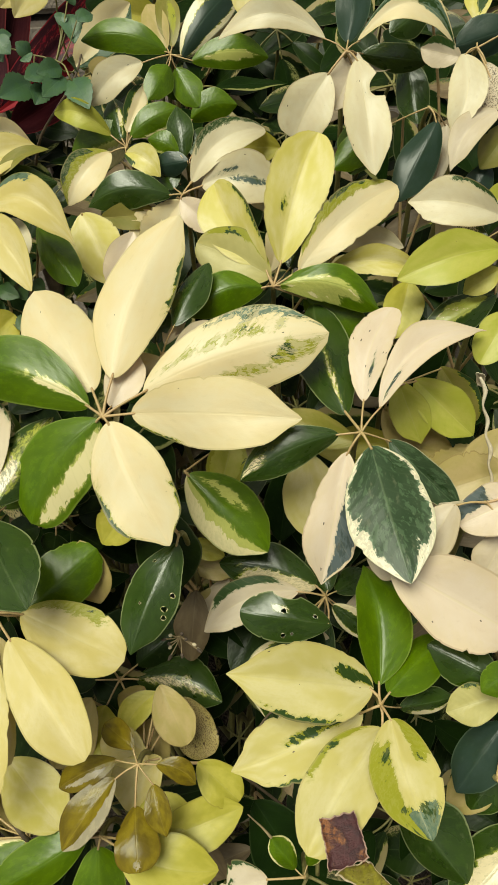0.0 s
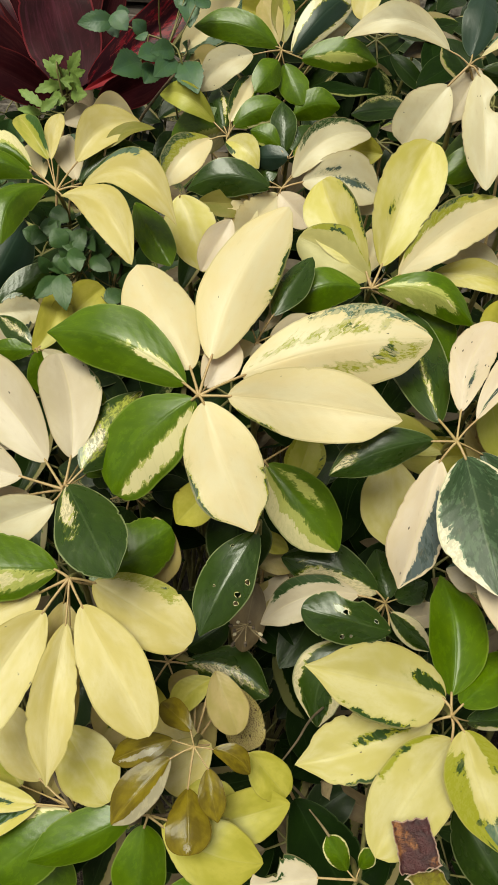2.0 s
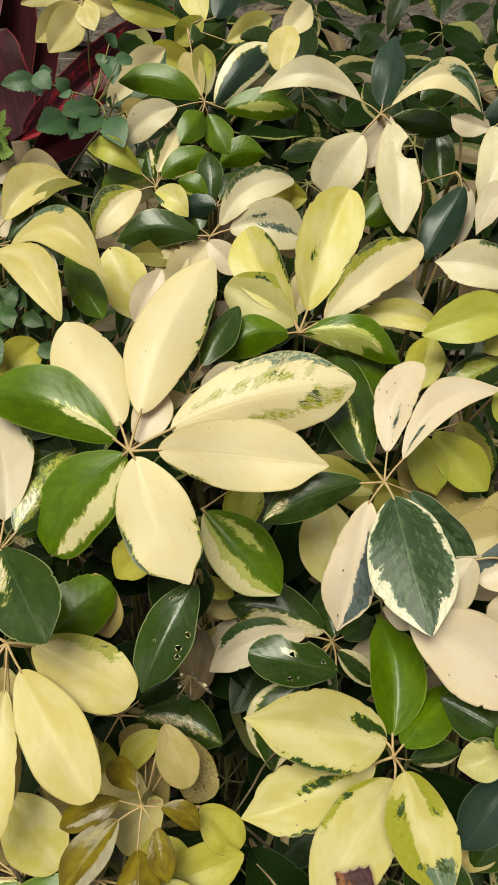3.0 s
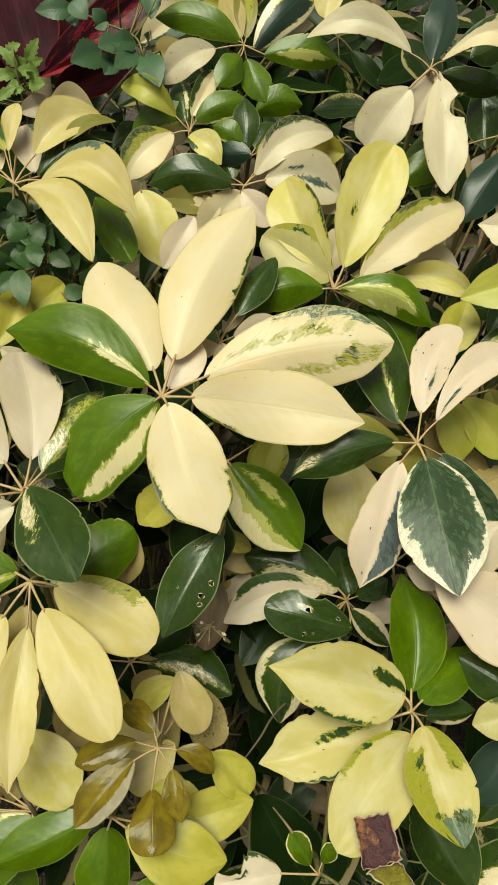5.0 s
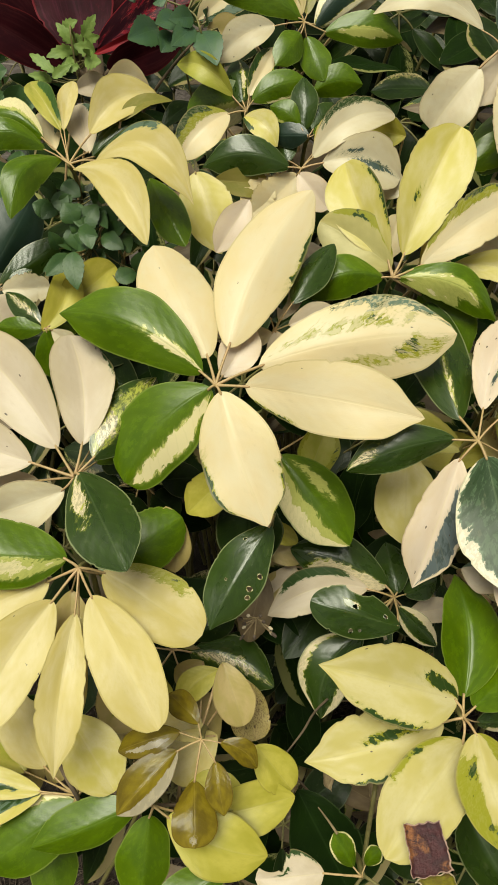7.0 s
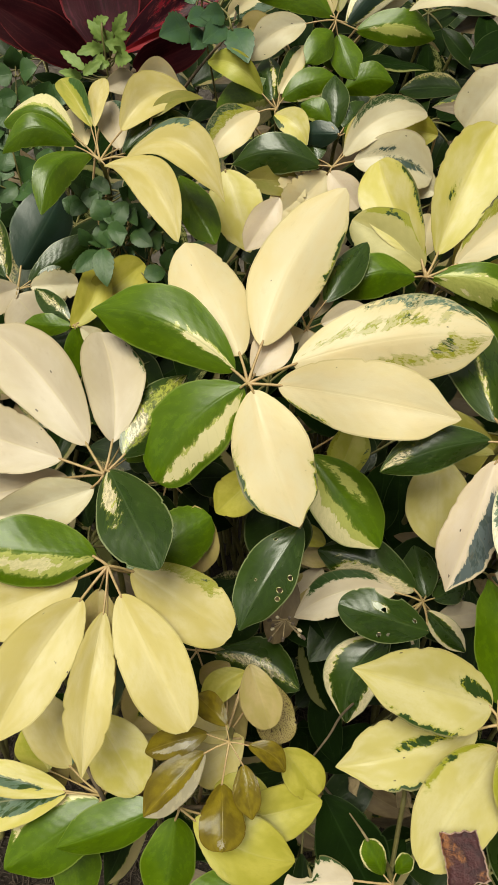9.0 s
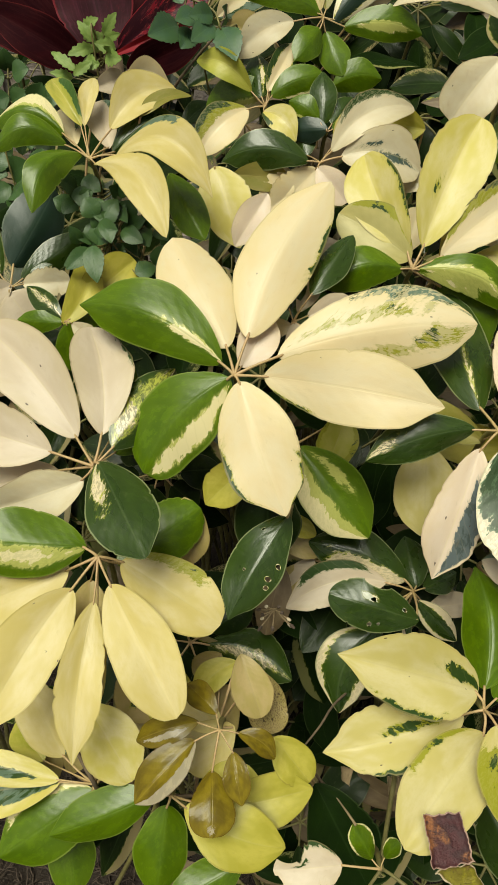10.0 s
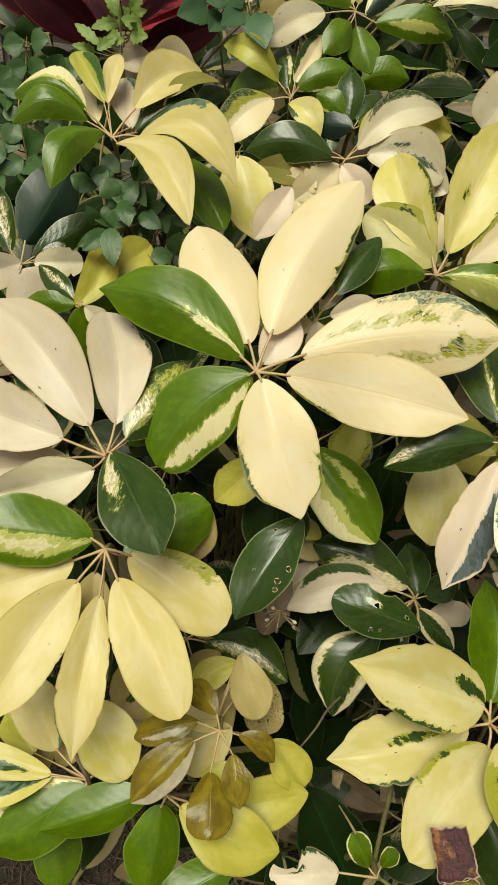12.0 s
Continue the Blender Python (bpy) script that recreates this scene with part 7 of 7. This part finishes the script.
weed_leaf(root, (-0.1840, 0.4726, 0.9045), (-0.1686, 0.4506, 0.9029), 0.0179, (0.4, -0.72, 0.57), "weeddark")
weed_leaf(root, (-0.1938, 0.4715, 0.9128), (-0.1829, 0.4729, 0.9272), 0.0179, (0.33, -0.7, 0.64), "weeddark")
weed_leaf(root, (-0.1974, 0.4514, 0.9110), (-0.2135, 0.4503, 0.8994), 0.0158, (0.03, -0.78, 0.63), "weeddark")
weed_leaf(root, (-0.2076, 0.4518, 0.9134), (-0.1908, 0.4491, 0.9142), 0.0158, (0.06, -0.82, 0.57), "weeddark")
weed_leaf(root, (-0.2059, 0.4546, 0.9140), (-0.1963, 0.4701, 0.9282), 0.0179, (0.11, -0.79, 0.6), "weeddark")
weed_leaf(root, (-0.2092, 0.4568, 0.9186), (-0.2185, 0.4615, 0.9309), 0.0179, (0.09, -0.82, 0.57), "weeddark")

root = weed("small round-leaved weed at the hedge's edge", [(-0.3114, 0.5388, 0.8909), (-0.3261, 0.5816, 0.9353), (-0.334, 0.6117, 0.9661)])
weed_leaf(root, (-0.3351, 0.6152, 0.9629), (-0.3338, 0.6102, 0.9827), 0.0186, (0.23, -0.8, 0.56), "weeddark")
weed_leaf(root, (-0.3286, 0.6074, 0.9634), (-0.3119, 0.606, 0.9694), 0.0200, (0.19, -0.77, 0.61), "weeddark")
weed_leaf(root, (-0.3317, 0.5985, 0.9646), (-0.3482, 0.5948, 0.9611), 0.0200, (0.52, -0.69, 0.5), "weeddark")
weed_leaf(root, (-0.3267, 0.5899, 0.9508), (-0.3434, 0.5855, 0.9453), 0.0172, (0.48, -0.76, 0.44), "weeddark")
weed_leaf(root, (-0.3255, 0.59, 0.9464), (-0.3086, 0.5897, 0.9559), 0.0186, (0.54, -0.59, 0.6), "weeddark")
weed_leaf(root, (-0.3198, 0.5688, 0.9401), (-0.338, 0.5588, 0.9415), 0.0186, (0.17, -0.82, 0.55), "weeddark")
weed_leaf(root, (-0.3344, 0.5718, 0.9237), (-0.3494, 0.5682, 0.9287), 0.0214, (0.3, -0.76, 0.57), "weeddark")
weed_leaf(root, (-0.3306, 0.549, 0.9183), (-0.3184, 0.5619, 0.9203), 0.0214, (0.45, -0.75, 0.49), "weeddark")
weed_leaf(root, (-0.3349, 0.5417, 0.9064), (-0.3161, 0.5377, 0.9047), 0.0243, (0.18, -0.66, 0.73), "weeddark")
weed_leaf(root, (-0.3179, 0.5469, 0.9015), (-0.294, 0.5383, 0.9186), 0.0243, (0.48, -0.69, 0.54), "weeddark")
weed_leaf(root, (-0.3243, 0.526, 0.8996), (-0.3419, 0.528, 0.9022), 0.0243, (0.31, -0.71, 0.63), "weeddark")
weed_leaf(root, (-0.3493, 0.5896, 0.9395), (-0.3567, 0.5842, 0.9483), 0.0186, (0.49, -0.71, 0.5), "weeddark")
weed_leaf(root, (-0.3162, 0.538, 0.8906), (-0.2894, 0.5178, 0.8971), 0.0214, (0.43, -0.7, 0.57), "weeddark")
weed_leaf(root, (-0.3414, 0.5339, 0.8842), (-0.3559, 0.5322, 0.8946), 0.0214, (0.58, -0.59, 0.56), "weeddark")
weed_leaf(root, (-0.3404, 0.5849, 0.9327), (-0.3416, 0.5579, 0.9284), 0.0157, (0.3, -0.77, 0.56), "weeddark")
weed_leaf(root, (-0.35, 0.5517, 0.916), (-0.3448, 0.5344, 0.9014), 0.0185, (0.52, -0.57, 0.63), "weeddark")
weed_leaf(root, (-0.3139, 0.5346, 0.8973), (-0.33, 0.522, 0.8883), 0.0208, (0.29, -0.78, 0.55), "weeddark")
weed_leaf(root, (-0.3349, 0.5522, 0.9259), (-0.3191, 0.5552, 0.9224), 0.0155, (0.64, -0.5, 0.58), "weeddark")
weed_leaf(root, (-0.2951, 0.5435, 0.8894), (-0.3072, 0.5351, 0.8915), 0.0131, (0.36, -0.73, 0.58), "weeddark")
weed_leaf(root, (-0.3474, 0.585, 0.9338), (-0.3285, 0.5457, 0.9291), 0.0179, (0.47, -0.72, 0.52), "weeddark")
weed_leaf(root, (-0.3453, 0.5259, 0.8802), (-0.3593, 0.516, 0.892), 0.0202, (0.28, -0.78, 0.56), "weeddark")
weed_leaf(root, (-0.2941, 0.5491, 0.9063), (-0.2935, 0.5661, 0.9191), 0.0191, (0.44, -0.73, 0.53), "weeddark")
weed_leaf(root, (-0.3478, 0.5663, 0.9398), (-0.3326, 0.5734, 0.9529), 0.0226, (0.42, -0.77, 0.47), "weeddark")
weed_leaf(root, (-0.3255, 0.5367, 0.9071), (-0.3233, 0.5511, 0.9203), 0.0197, (0.27, -0.77, 0.58), "weeddark")
weed_leaf(root, (-0.3186, 0.5484, 0.9037), (-0.323, 0.5488, 0.9179), 0.0173, (0.31, -0.76, 0.57), "weeddark")
weed_leaf(root, (-0.3007, 0.5928, 0.9499), (-0.278, 0.5943, 0.9553), 0.0214, (0.24, -0.76, 0.61), "weeddark")
weed_leaf(root, (-0.3461, 0.5275, 0.8824), (-0.3198, 0.5035, 0.8808), 0.0214, (0.55, -0.57, 0.61), "weeddark")
weed_leaf(root, (-0.3583, 0.5833, 0.9374), (-0.3669, 0.5799, 0.951), 0.0191, (0.24, -0.79, 0.57), "weeddark")
weed_leaf(root, (-0.3002, 0.5829, 0.9385), (-0.2775, 0.5818, 0.9408), 0.0173, (0.11, -0.88, 0.47), "weeddark")
weed_leaf(root, (-0.3053, 0.5902, 0.9461), (-0.2937, 0.5872, 0.9654), 0.0214, (0.27, -0.85, 0.45), "weeddark")
weed_leaf(root, (-0.3152, 0.5357, 0.8852), (-0.2972, 0.5051, 0.8821), 0.0173, (0.62, -0.48, 0.62), "weeddark")
weed_leaf(root, (-0.2921, 0.5392, 0.898), (-0.3077, 0.5301, 0.8966), 0.0149, (0.47, -0.63, 0.62), "weeddark")
weed_leaf(root, (-0.3509, 0.5476, 0.9065), (-0.3651, 0.5324, 0.9091), 0.0202, (0.47, -0.74, 0.48), "weeddark")
weed_leaf(root, (-0.3499, 0.5693, 0.9229), (-0.3403, 0.5632, 0.9434), 0.0149, (0.14, -0.86, 0.5), "weeddark")
weed_leaf(root, (-0.2927, 0.531, 0.8956), (-0.2728, 0.5213, 0.8928), 0.0167, (0.54, -0.61, 0.58), "weeddark")
weed_leaf(root, (-0.3079, 0.575, 0.9311), (-0.3011, 0.5592, 0.9198), 0.0197, (0.48, -0.75, 0.45), "weeddark")
weed_leaf(root, (-0.3536, 0.5809, 0.9441), (-0.3703, 0.5867, 0.954), 0.0202, (0.25, -0.79, 0.56), "weeddark")

root = cordyline("dark maroon cordyline with red-striped strap leaves", (-0.3262, 0.8728, 0.9103))
strap_leaf(root, (-0.322, 0.8768, 0.9138), (-0.1432, 0.9969, 1.0378), 0.0544, (0.34, -0.9, 0.27), "maroonstripe", 0.05)
strap_leaf(root, (-0.3262, 0.8728, 0.9103), (-0.1395, 0.9414, 0.989), 0.0147, (0.34, -0.9, 0.27), "redrib", 0.06)
strap_leaf(root, (-0.3349, 0.8716, 0.911), (-0.3703, 0.9183, 1.0189), 0.0911, (0.35, -0.9, 0.27), "maroon", -0.02, pt=0.12)
strap_leaf(root, (-0.3766, 0.9394, 0.9984), (-0.4102, 1.1173, 1.1478), 0.0617, (0.37, -0.91, 0.17), "maroon", 0.0)
strap_leaf(root, (-0.3704, 0.8821, 0.9316), (-0.4879, 1.0534, 1.1092), 0.0705, (0.38, -0.89, 0.24), "maroondark", 0.03)
strap_leaf(root, (-0.4075, 0.8963, 0.9568), (-0.5011, 0.9465, 1.0675), 0.0367, (0.41, -0.89, 0.21), "maroon", 0.05)
strap_leaf(root, (-0.401, 0.9467, 1.0126), (-0.4383, 1.0111, 1.0413), 0.0088, (0.39, -0.91, 0.15), "redrib", 0.0)
strap_leaf(root, (-0.3769, 0.8657, 0.9145), (-0.5364, 0.915, 0.9787), 0.0882, (0.39, -0.88, 0.26), "maroondark", 0.08)
strap_leaf(root, (-0.3624, 0.8677, 0.9133), (-0.47, 1.0207, 1.0215), 0.0661, (0.38, -0.89, 0.27), "maroondark", 0.02)
strap_leaf(root, (-0.3262, 0.8728, 0.9103), (-0.3223, 1.0754, 1.0173), 0.0441, (0.34, -0.9, 0.27), "maroondark", 0.03)
strap_leaf(root, (-0.3407, 0.8708, 0.9115), (-0.3852, 1.1533, 1.1059), 0.0661, (0.36, -0.9, 0.27), "maroondark", 0.0)
strap_leaf(root, (-0.3547, 0.8576, 0.8999), (-0.4572, 0.8339, 0.9592), 0.0514, (0.37, -0.88, 0.28), "maroondark", 0.05)
strap_leaf(root, (-0.3075, 0.8643, 0.896), (-0.215, 0.868, 0.9391), 0.0412, (0.33, -0.9, 0.29), "maroondark", 0.04)


# ---------- the deeper leaves of the hedge ----------
def filler():
    """Inner sprigs that close the hedge behind the outer leaves; shade is put into their dark colours."""
    rng = random.Random(11)
    # all three kinds have the shade of the gaps painted into their colour
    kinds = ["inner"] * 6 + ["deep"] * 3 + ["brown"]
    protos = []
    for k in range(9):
        root = tagged(new("inner_sprig"), "inner schefflera sprig with green leaflets, coloured darker to stand for shade", "plant", "inner sprigs of the hedge")
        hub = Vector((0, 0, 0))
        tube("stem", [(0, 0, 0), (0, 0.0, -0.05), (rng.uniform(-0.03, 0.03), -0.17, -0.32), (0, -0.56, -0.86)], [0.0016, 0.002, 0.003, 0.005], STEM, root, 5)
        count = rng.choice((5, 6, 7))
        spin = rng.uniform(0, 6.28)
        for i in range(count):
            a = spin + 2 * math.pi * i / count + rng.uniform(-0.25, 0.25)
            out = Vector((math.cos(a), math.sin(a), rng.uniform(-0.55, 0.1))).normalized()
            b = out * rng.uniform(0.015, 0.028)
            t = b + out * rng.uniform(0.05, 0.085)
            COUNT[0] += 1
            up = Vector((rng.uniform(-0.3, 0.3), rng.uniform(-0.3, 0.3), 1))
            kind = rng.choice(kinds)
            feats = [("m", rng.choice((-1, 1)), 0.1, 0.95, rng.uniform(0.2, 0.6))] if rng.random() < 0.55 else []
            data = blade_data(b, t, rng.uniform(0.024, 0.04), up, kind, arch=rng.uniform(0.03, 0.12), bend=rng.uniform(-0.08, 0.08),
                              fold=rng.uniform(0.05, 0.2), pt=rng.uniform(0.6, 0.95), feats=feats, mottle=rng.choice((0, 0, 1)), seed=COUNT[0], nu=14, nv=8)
            ob = new("leaflet", data)
            ob.parent = root
            tube("leaf_stalk", [(0, 0, 0), b * 0.6 + Vector((0, 0, 0.002)), b * 1.05], [0.0013, 0.001, 0.0009], STEM, ob, 5)
        protos.append(root)
    spots = [Vector((x, 0.70 + 0.05 * (i % 2), 0.93 + 0.02 * (i % 3))) for i, x in enumerate((0.03, 0.08, 0.13, 0.18, 0.23, 0.28))]
    spots += [Vector((x, 0.84 + 0.04 * (i % 2), 0.99 + 0.015 * (i % 2))) for i, x in enumerate((0.02, 0.075, 0.13, 0.185, 0.24, 0.295))]  # the crest
    tries = 0
    while len(spots) < 270 and tries < 9000:
        tries += 1
        x, y = rng.uniform(-0.52, 0.46), rng.uniform(0.16, 1.15)
        depth = rng.choice((0.11, 0.12, 0.17, 0.24))
        if x > -0.05 and y > 0.48:
            depth += 0.07
        if y < 0.30 and x > -0.06:
            depth += 0.19
        z = 0.70 + 0.47 * y - depth + rng.uniform(-0.015, 0.015)
        if y > 0.95 and x < 0.02:
            z -= (y - 0.95) * 0.6
        if x < -0.14 and y > 0.62:
            z -= 0.18
        if any((Vector((x, y, z)) - s).length < 0.052 for s in spots):
            continue
        spots.append(Vector((x, y, z)))
    for i, p in enumerate(spots):
        m = Matrix.Translation(p) @ Euler((radians(rng.uniform(20, 48)), radians(rng.uniform(-14, 14)), 0)).to_matrix().to_4x4() @ Euler((0, 0, 0)).to_matrix().to_4x4()
        if i < len(protos):
            protos[i].matrix_basis = m
        else:
            copy_thing(protos[i % len(protos)], m)


filler()


# ---------- dead leaves, dry stalks, twigs ----------
def curled_leaf(name, label, corners, material, thick=0.0006, rough=0.0022, seed=1):
    """A dry piece of leaf: a crumpled, torn sheet with upturned rims."""
    a, b, c, d = (Vector(p) for p in corners)
    n = (b - a).cross(d - a).normalized()
    if n.y > 0:
        n = -n
    verts, faces, m = [], [], 30
    for side in (0, 1):
        for i in range(m + 1):
            for j in range(m + 1):
                u, v = i / m, j / m
                eu, ev = abs(2 * u - 1), abs(2 * v - 1)
                tear = 0.06 * noise.noise(Vector((v * 5, seed, 1))) + 0.02 * noise.noise(Vector((v * 17, seed, 3)))
                rend = 0.06 * noise.noise(Vector((u * 5, seed + 9, 1))) + 0.02 * noise.noise(Vector((u * 17, seed + 9, 3)))
                p = a.lerp(b, u + tear * eu).lerp(d.lerp(c, u + tear * eu), v + rend * ev)
                curl = max(0.0, eu - 0.7) ** 2 * 0.022 + max(0.0, ev - 0.75) ** 2 * 0.02
                p = p + n * (rough * (0.6 + 0.5 * noise.noise(p * 70 + Vector((seed, 0, 0))) + 0.25 * noise.noise(p * 240)) + curl - side * thick)
                verts.append(p)
    k = m + 1
    half = k * k
    for i in range(m):
        for j in range(m):
            p = i * k + j
            faces.append((p, p + 1, p + 1 + k, p + k))
            faces.append((p + half, p + k + half, p + 1 + k + half, p + 1 + half))
    ring = list(range(k)) + [i * k + m for i in range(1, k)] + [m * k + j for j in range(m - 1, -1, -1)] + [i * k for i in range(m - 1, 0, -1)]
    for p, q in zip(ring, ring[1:] + ring[:1]):
        faces.append((q, p, p + half, q + half))
    data = mesh_from(name, verts, faces, material)
    rim = [max(abs(2 * i / m - 1), abs(2 * j / m - 1)) for _ in (0, 1) for i in range(k) for j in range(k)]
    data.attributes.new("rim", "FLOAT", "POINT").data.foreach_set("value", rim)
    return tagged(new(name, data), label, "leaf")


curled_leaf("fallen_leaf", "dry reddish-brown leaf scrap lying on a cream leaflet", [(0.0448, 0.1202, 0.8170), (0.0614, 0.1236, 0.8188), (0.0670, 0.1046, 0.8175), (0.0486, 0.0986, 0.8164)], DRY, seed=3)
curled_leaf("fallen_leaf", "yellow and straw dry leaf tip hanging from the hedge", [(0.0506, 0.1026, 0.8107), (0.0659, 0.1068, 0.8156), (0.0819, 0.0973, 0.7953), (0.0691, 0.0967, 0.7995)], DRYYELLOW, seed=7)
curled_leaf("dry_leaf", "shrivelled papery leaf remnant on a dry stalk", [(0.1375, 0.3213, 0.9284), (0.1432, 0.3204, 0.9269), (0.1441, 0.3214, 0.9163), (0.1397, 0.321, 0.9192)], PAPER, seed=5)
curled_leaf("dry_leaf", "curled straw-coloured leaf scrap caught in the hedge", [(0.0219, 0.1905, 0.6732), (0.0305, 0.1918, 0.6684), (0.0282, 0.1822, 0.6645), (0.0231, 0.1839, 0.6664)], STRAW, seed=11)
curled_leaf("dry_leaf", "pale torn leaf scrap beside a green stem", [(0.0475, 0.1783, 0.7024), (0.0563, 0.1813, 0.6993), (0.0619, 0.1735, 0.6883), (0.0505, 0.1697, 0.6935)], STRAW, seed=13)
curled_leaf("dry_leaf", "torn straw-coloured leaf edge in the shade", [(0.0785, 0.2841, 0.7914), (0.0897, 0.2883, 0.7888), (0.0982, 0.2791, 0.7755), (0.0841, 0.2777, 0.7842)], STRAW, seed=19)
curled_leaf("dry_leaf", "small withered leaf hanging in the shade", [(0.0944, 0.2436, 0.791), (0.1013, 0.2485, 0.791), (0.1049, 0.2407, 0.7811), (0.0964, 0.2368, 0.7837)], STRAW, seed=23)
tagged(tube("dry_stalk", [(0.14, 0.3185, 0.9253), (0.1432, 0.3140, 0.9190), (0.1422, 0.3092, 0.9118), (0.1455, 0.3052, 0.9040), (0.1441, 0.2990, 0.8985), (0.1468, 0.2930, 0.8925), (0.1455, 0.2875, 0.8860), (0.1472, 0.2813, 0.8799), (0.1446, 0.2731, 0.8688)], [0.0008, 0.0014, 0.0006, 0.0013, 0.0007, 0.0015, 0.0006, 0.0010, 0.0009], PAPER), "withered straw-coloured leaf stalk hanging in the hedge", "twig")
tagged(tube("dry_stalk", [(0.1446, 0.2736, 0.8692), (0.1333, 0.2713, 0.8738), (0.1236, 0.2696, 0.873), (0.0966, 0.3059, 0.8268)], [0.0012, 0.001, 0.001, 0.001], PAPER), "pale leaf stalk with torn end", "twig")
tagged(tube("twig", [(-0.2069, 0.644, 0.9324), (-0.1834, 0.6113, 0.9676), (-0.1705, 0.629, 0.9834), (-0.1537, 0.6508, 1.0027), (-0.1588, 0.7186, 1.014)], [0.0014, 0.0013, 0.0012, 0.001, 0.0008], BARK), "thin bare twig in the hedge", "twig")
tagged(tube("twig", [(0.0551, 0.1925, 0.7022), (0.0461, 0.1614, 0.7422), (0.0457, 0.1458, 0.7265), (0.0452, 0.1246, 0.7051)], [0.0015, 0.0015, 0.0015, 0.0013], STEM), "upright green shoot stem", "twig")
tagged(tube("twig", [(-0.152, 0.1585, 0.7201), (-0.1349, 0.1393, 0.7427), (-0.1255, 0.131, 0.7338), (-0.1309, 0.1396, 0.6715)], [0.001, 0.0013, 0.0014, 0.001], BARK), "thin brown twig among yellow leaves", "twig")
tagged(tube("twig", [(-0.0833, 0.1399, 0.7124), (-0.0667, 0.1441, 0.7101), (-0.0509, 0.1553, 0.6979), (-0.022, 0.1751, 0.6596)], [0.0014, 0.0012, 0.0012, 0.001], BARK), "brown twig at a leaf joint", "twig")
tagged(tube("twig", [(-0.0068, 0.1833, 0.7099), (0.0032, 0.199, 0.7112), (0.0142, 0.2212, 0.7046), (0.046, 0.2654, 0.6767)], [0.00055, 0.00077, 0.00088, 0.0011], BARK), "dark branching twig in the hedge shade", "twig")
tagged(tube("twig", [(0.0389, 0.1145, 0.745), (0.0455, 0.1126, 0.7428), (0.0531, 0.109, 0.7416)], [0.0010, 0.0009, 0.0012], STEM), "short cut stalk end on the pruned sprig", "twig")
tagged(tube("twig", [(0.039, 0.1141, 0.7446), (0.036, 0.1098, 0.7404), (0.0318, 0.1038, 0.7316)], [0.0010, 0.0009, 0.0009], STEM), "short cut stalk stub beside the torn leaf", "twig")
tagged(tube("dry_stalk", [(0.0204, 0.1242, 0.7742), (0.0156, 0.1279, 0.7781), (0.0083, 0.1312, 0.7875)], [0.0008, 0.0006, 0.0003], STRAW), "thin withered leaf tip above a young leaf", "twig")
tagged(tube("twig", [(-0.0215, 0.1909, 0.6899), (-0.004, 0.1935, 0.6632), (0.0313, 0.1858, 0.611)], [0.0012, 0.0011, 0.001], BARK), "thin twig crossing the dark gap", "twig")
tagged(tube("twig", [(-0.0482, 0.1433, 0.7212), (-0.0529, 0.1464, 0.7246), (-0.0671, 0.1631, 0.6994)], [0.0016, 0.0018, 0.002], BARK), "brown twig under the bronze rosette", "twig")


def dry_flower(hub, turn):
    """Withered flower head: thin stalks that fan out from one point, each with a dark cup."""
    hub = Vector(hub)
    root = tagged(new("dry_flower"), "withered flower head of thin straw stalks caught in the hedge", "flower")
    root.location = hub
    rng = random.Random(31)
    for i in range(11):
        a = turn + 2 * math.pi * i / 11 + rng.uniform(-0.2, 0.2)
        out = Vector((math.cos(a), -0.45 + rng.uniform(-0.25, 0.25), math.sin(a) * 0.85)).normalized() * rng.uniform(0.007, 0.014)
        stalk = tube("stalk", [(0, 0, 0), out * 0.5 + Vector((0, 0, -0.0008)), out], [0.0005, 0.0004, 0.0005], STRAW, root, 5)
        tube("cup", [out, out * 1.12, out * 1.3], [0.0005, 0.0012, 0.0007], MULCH if i % 3 else PAPER, stalk, 6)


dry_flower((-0.0373, 0.2283, 0.7968), 0.3)


def litter():
    """Twigs and shreds of bark on the soil."""
    rng = random.Random(21)
    verts, faces = [], []
    for _ in range(15000):
        x, y = rng.uniform(-0.5, 0.45), rng.uniform(-0.1, 0.7)
        z = 0.02 * noise.noise(Vector((x * 5, y * 5, 1))) + 0.012 * noise.noise(Vector((x * 17, y * 17, 3))) - 0.006 + rng.uniform(0, 0.006)
        long, wide = rng.choice((0.003, 0.006, 0.010, 0.022)) * rng.uniform(0.6, 1.4), rng.uniform(0.0004, 0.0016)
        turn = Euler((0, rng.uniform(-0.45, 0.45), rng.uniform(0, 6.3))).to_matrix()
        bow = rng.uniform(-0.25, 0.25) * long
        k = len(verts)
        for u, w in ((-1, 0.4), (0, 1.0), (1, 0.3)):
            for a in range(3):
                c = Vector((u * long, bow * (1 - u * u) + wide * w * math.cos(2.09 * a), wide * w * math.sin(2.09 * a)))
                verts.append(Vector((x, y, z)) + turn @ c)
        for u in (0, 3):
            for a in range(3):
                faces.append((k + u + a, k + u + (a + 1) % 3, k + u + 3 + (a + 1) % 3, k + u + 3 + a))
        faces += [(k + 2, k + 1, k), (k + 6, k + 7, k + 8)]
    data = mesh_from("bark_mulch", verts, faces, MULCH)
    tagged(new("bark_mulch", data), "scattered twigs and bark shreds on the soil", "mulch", kind="stuff")


litter()
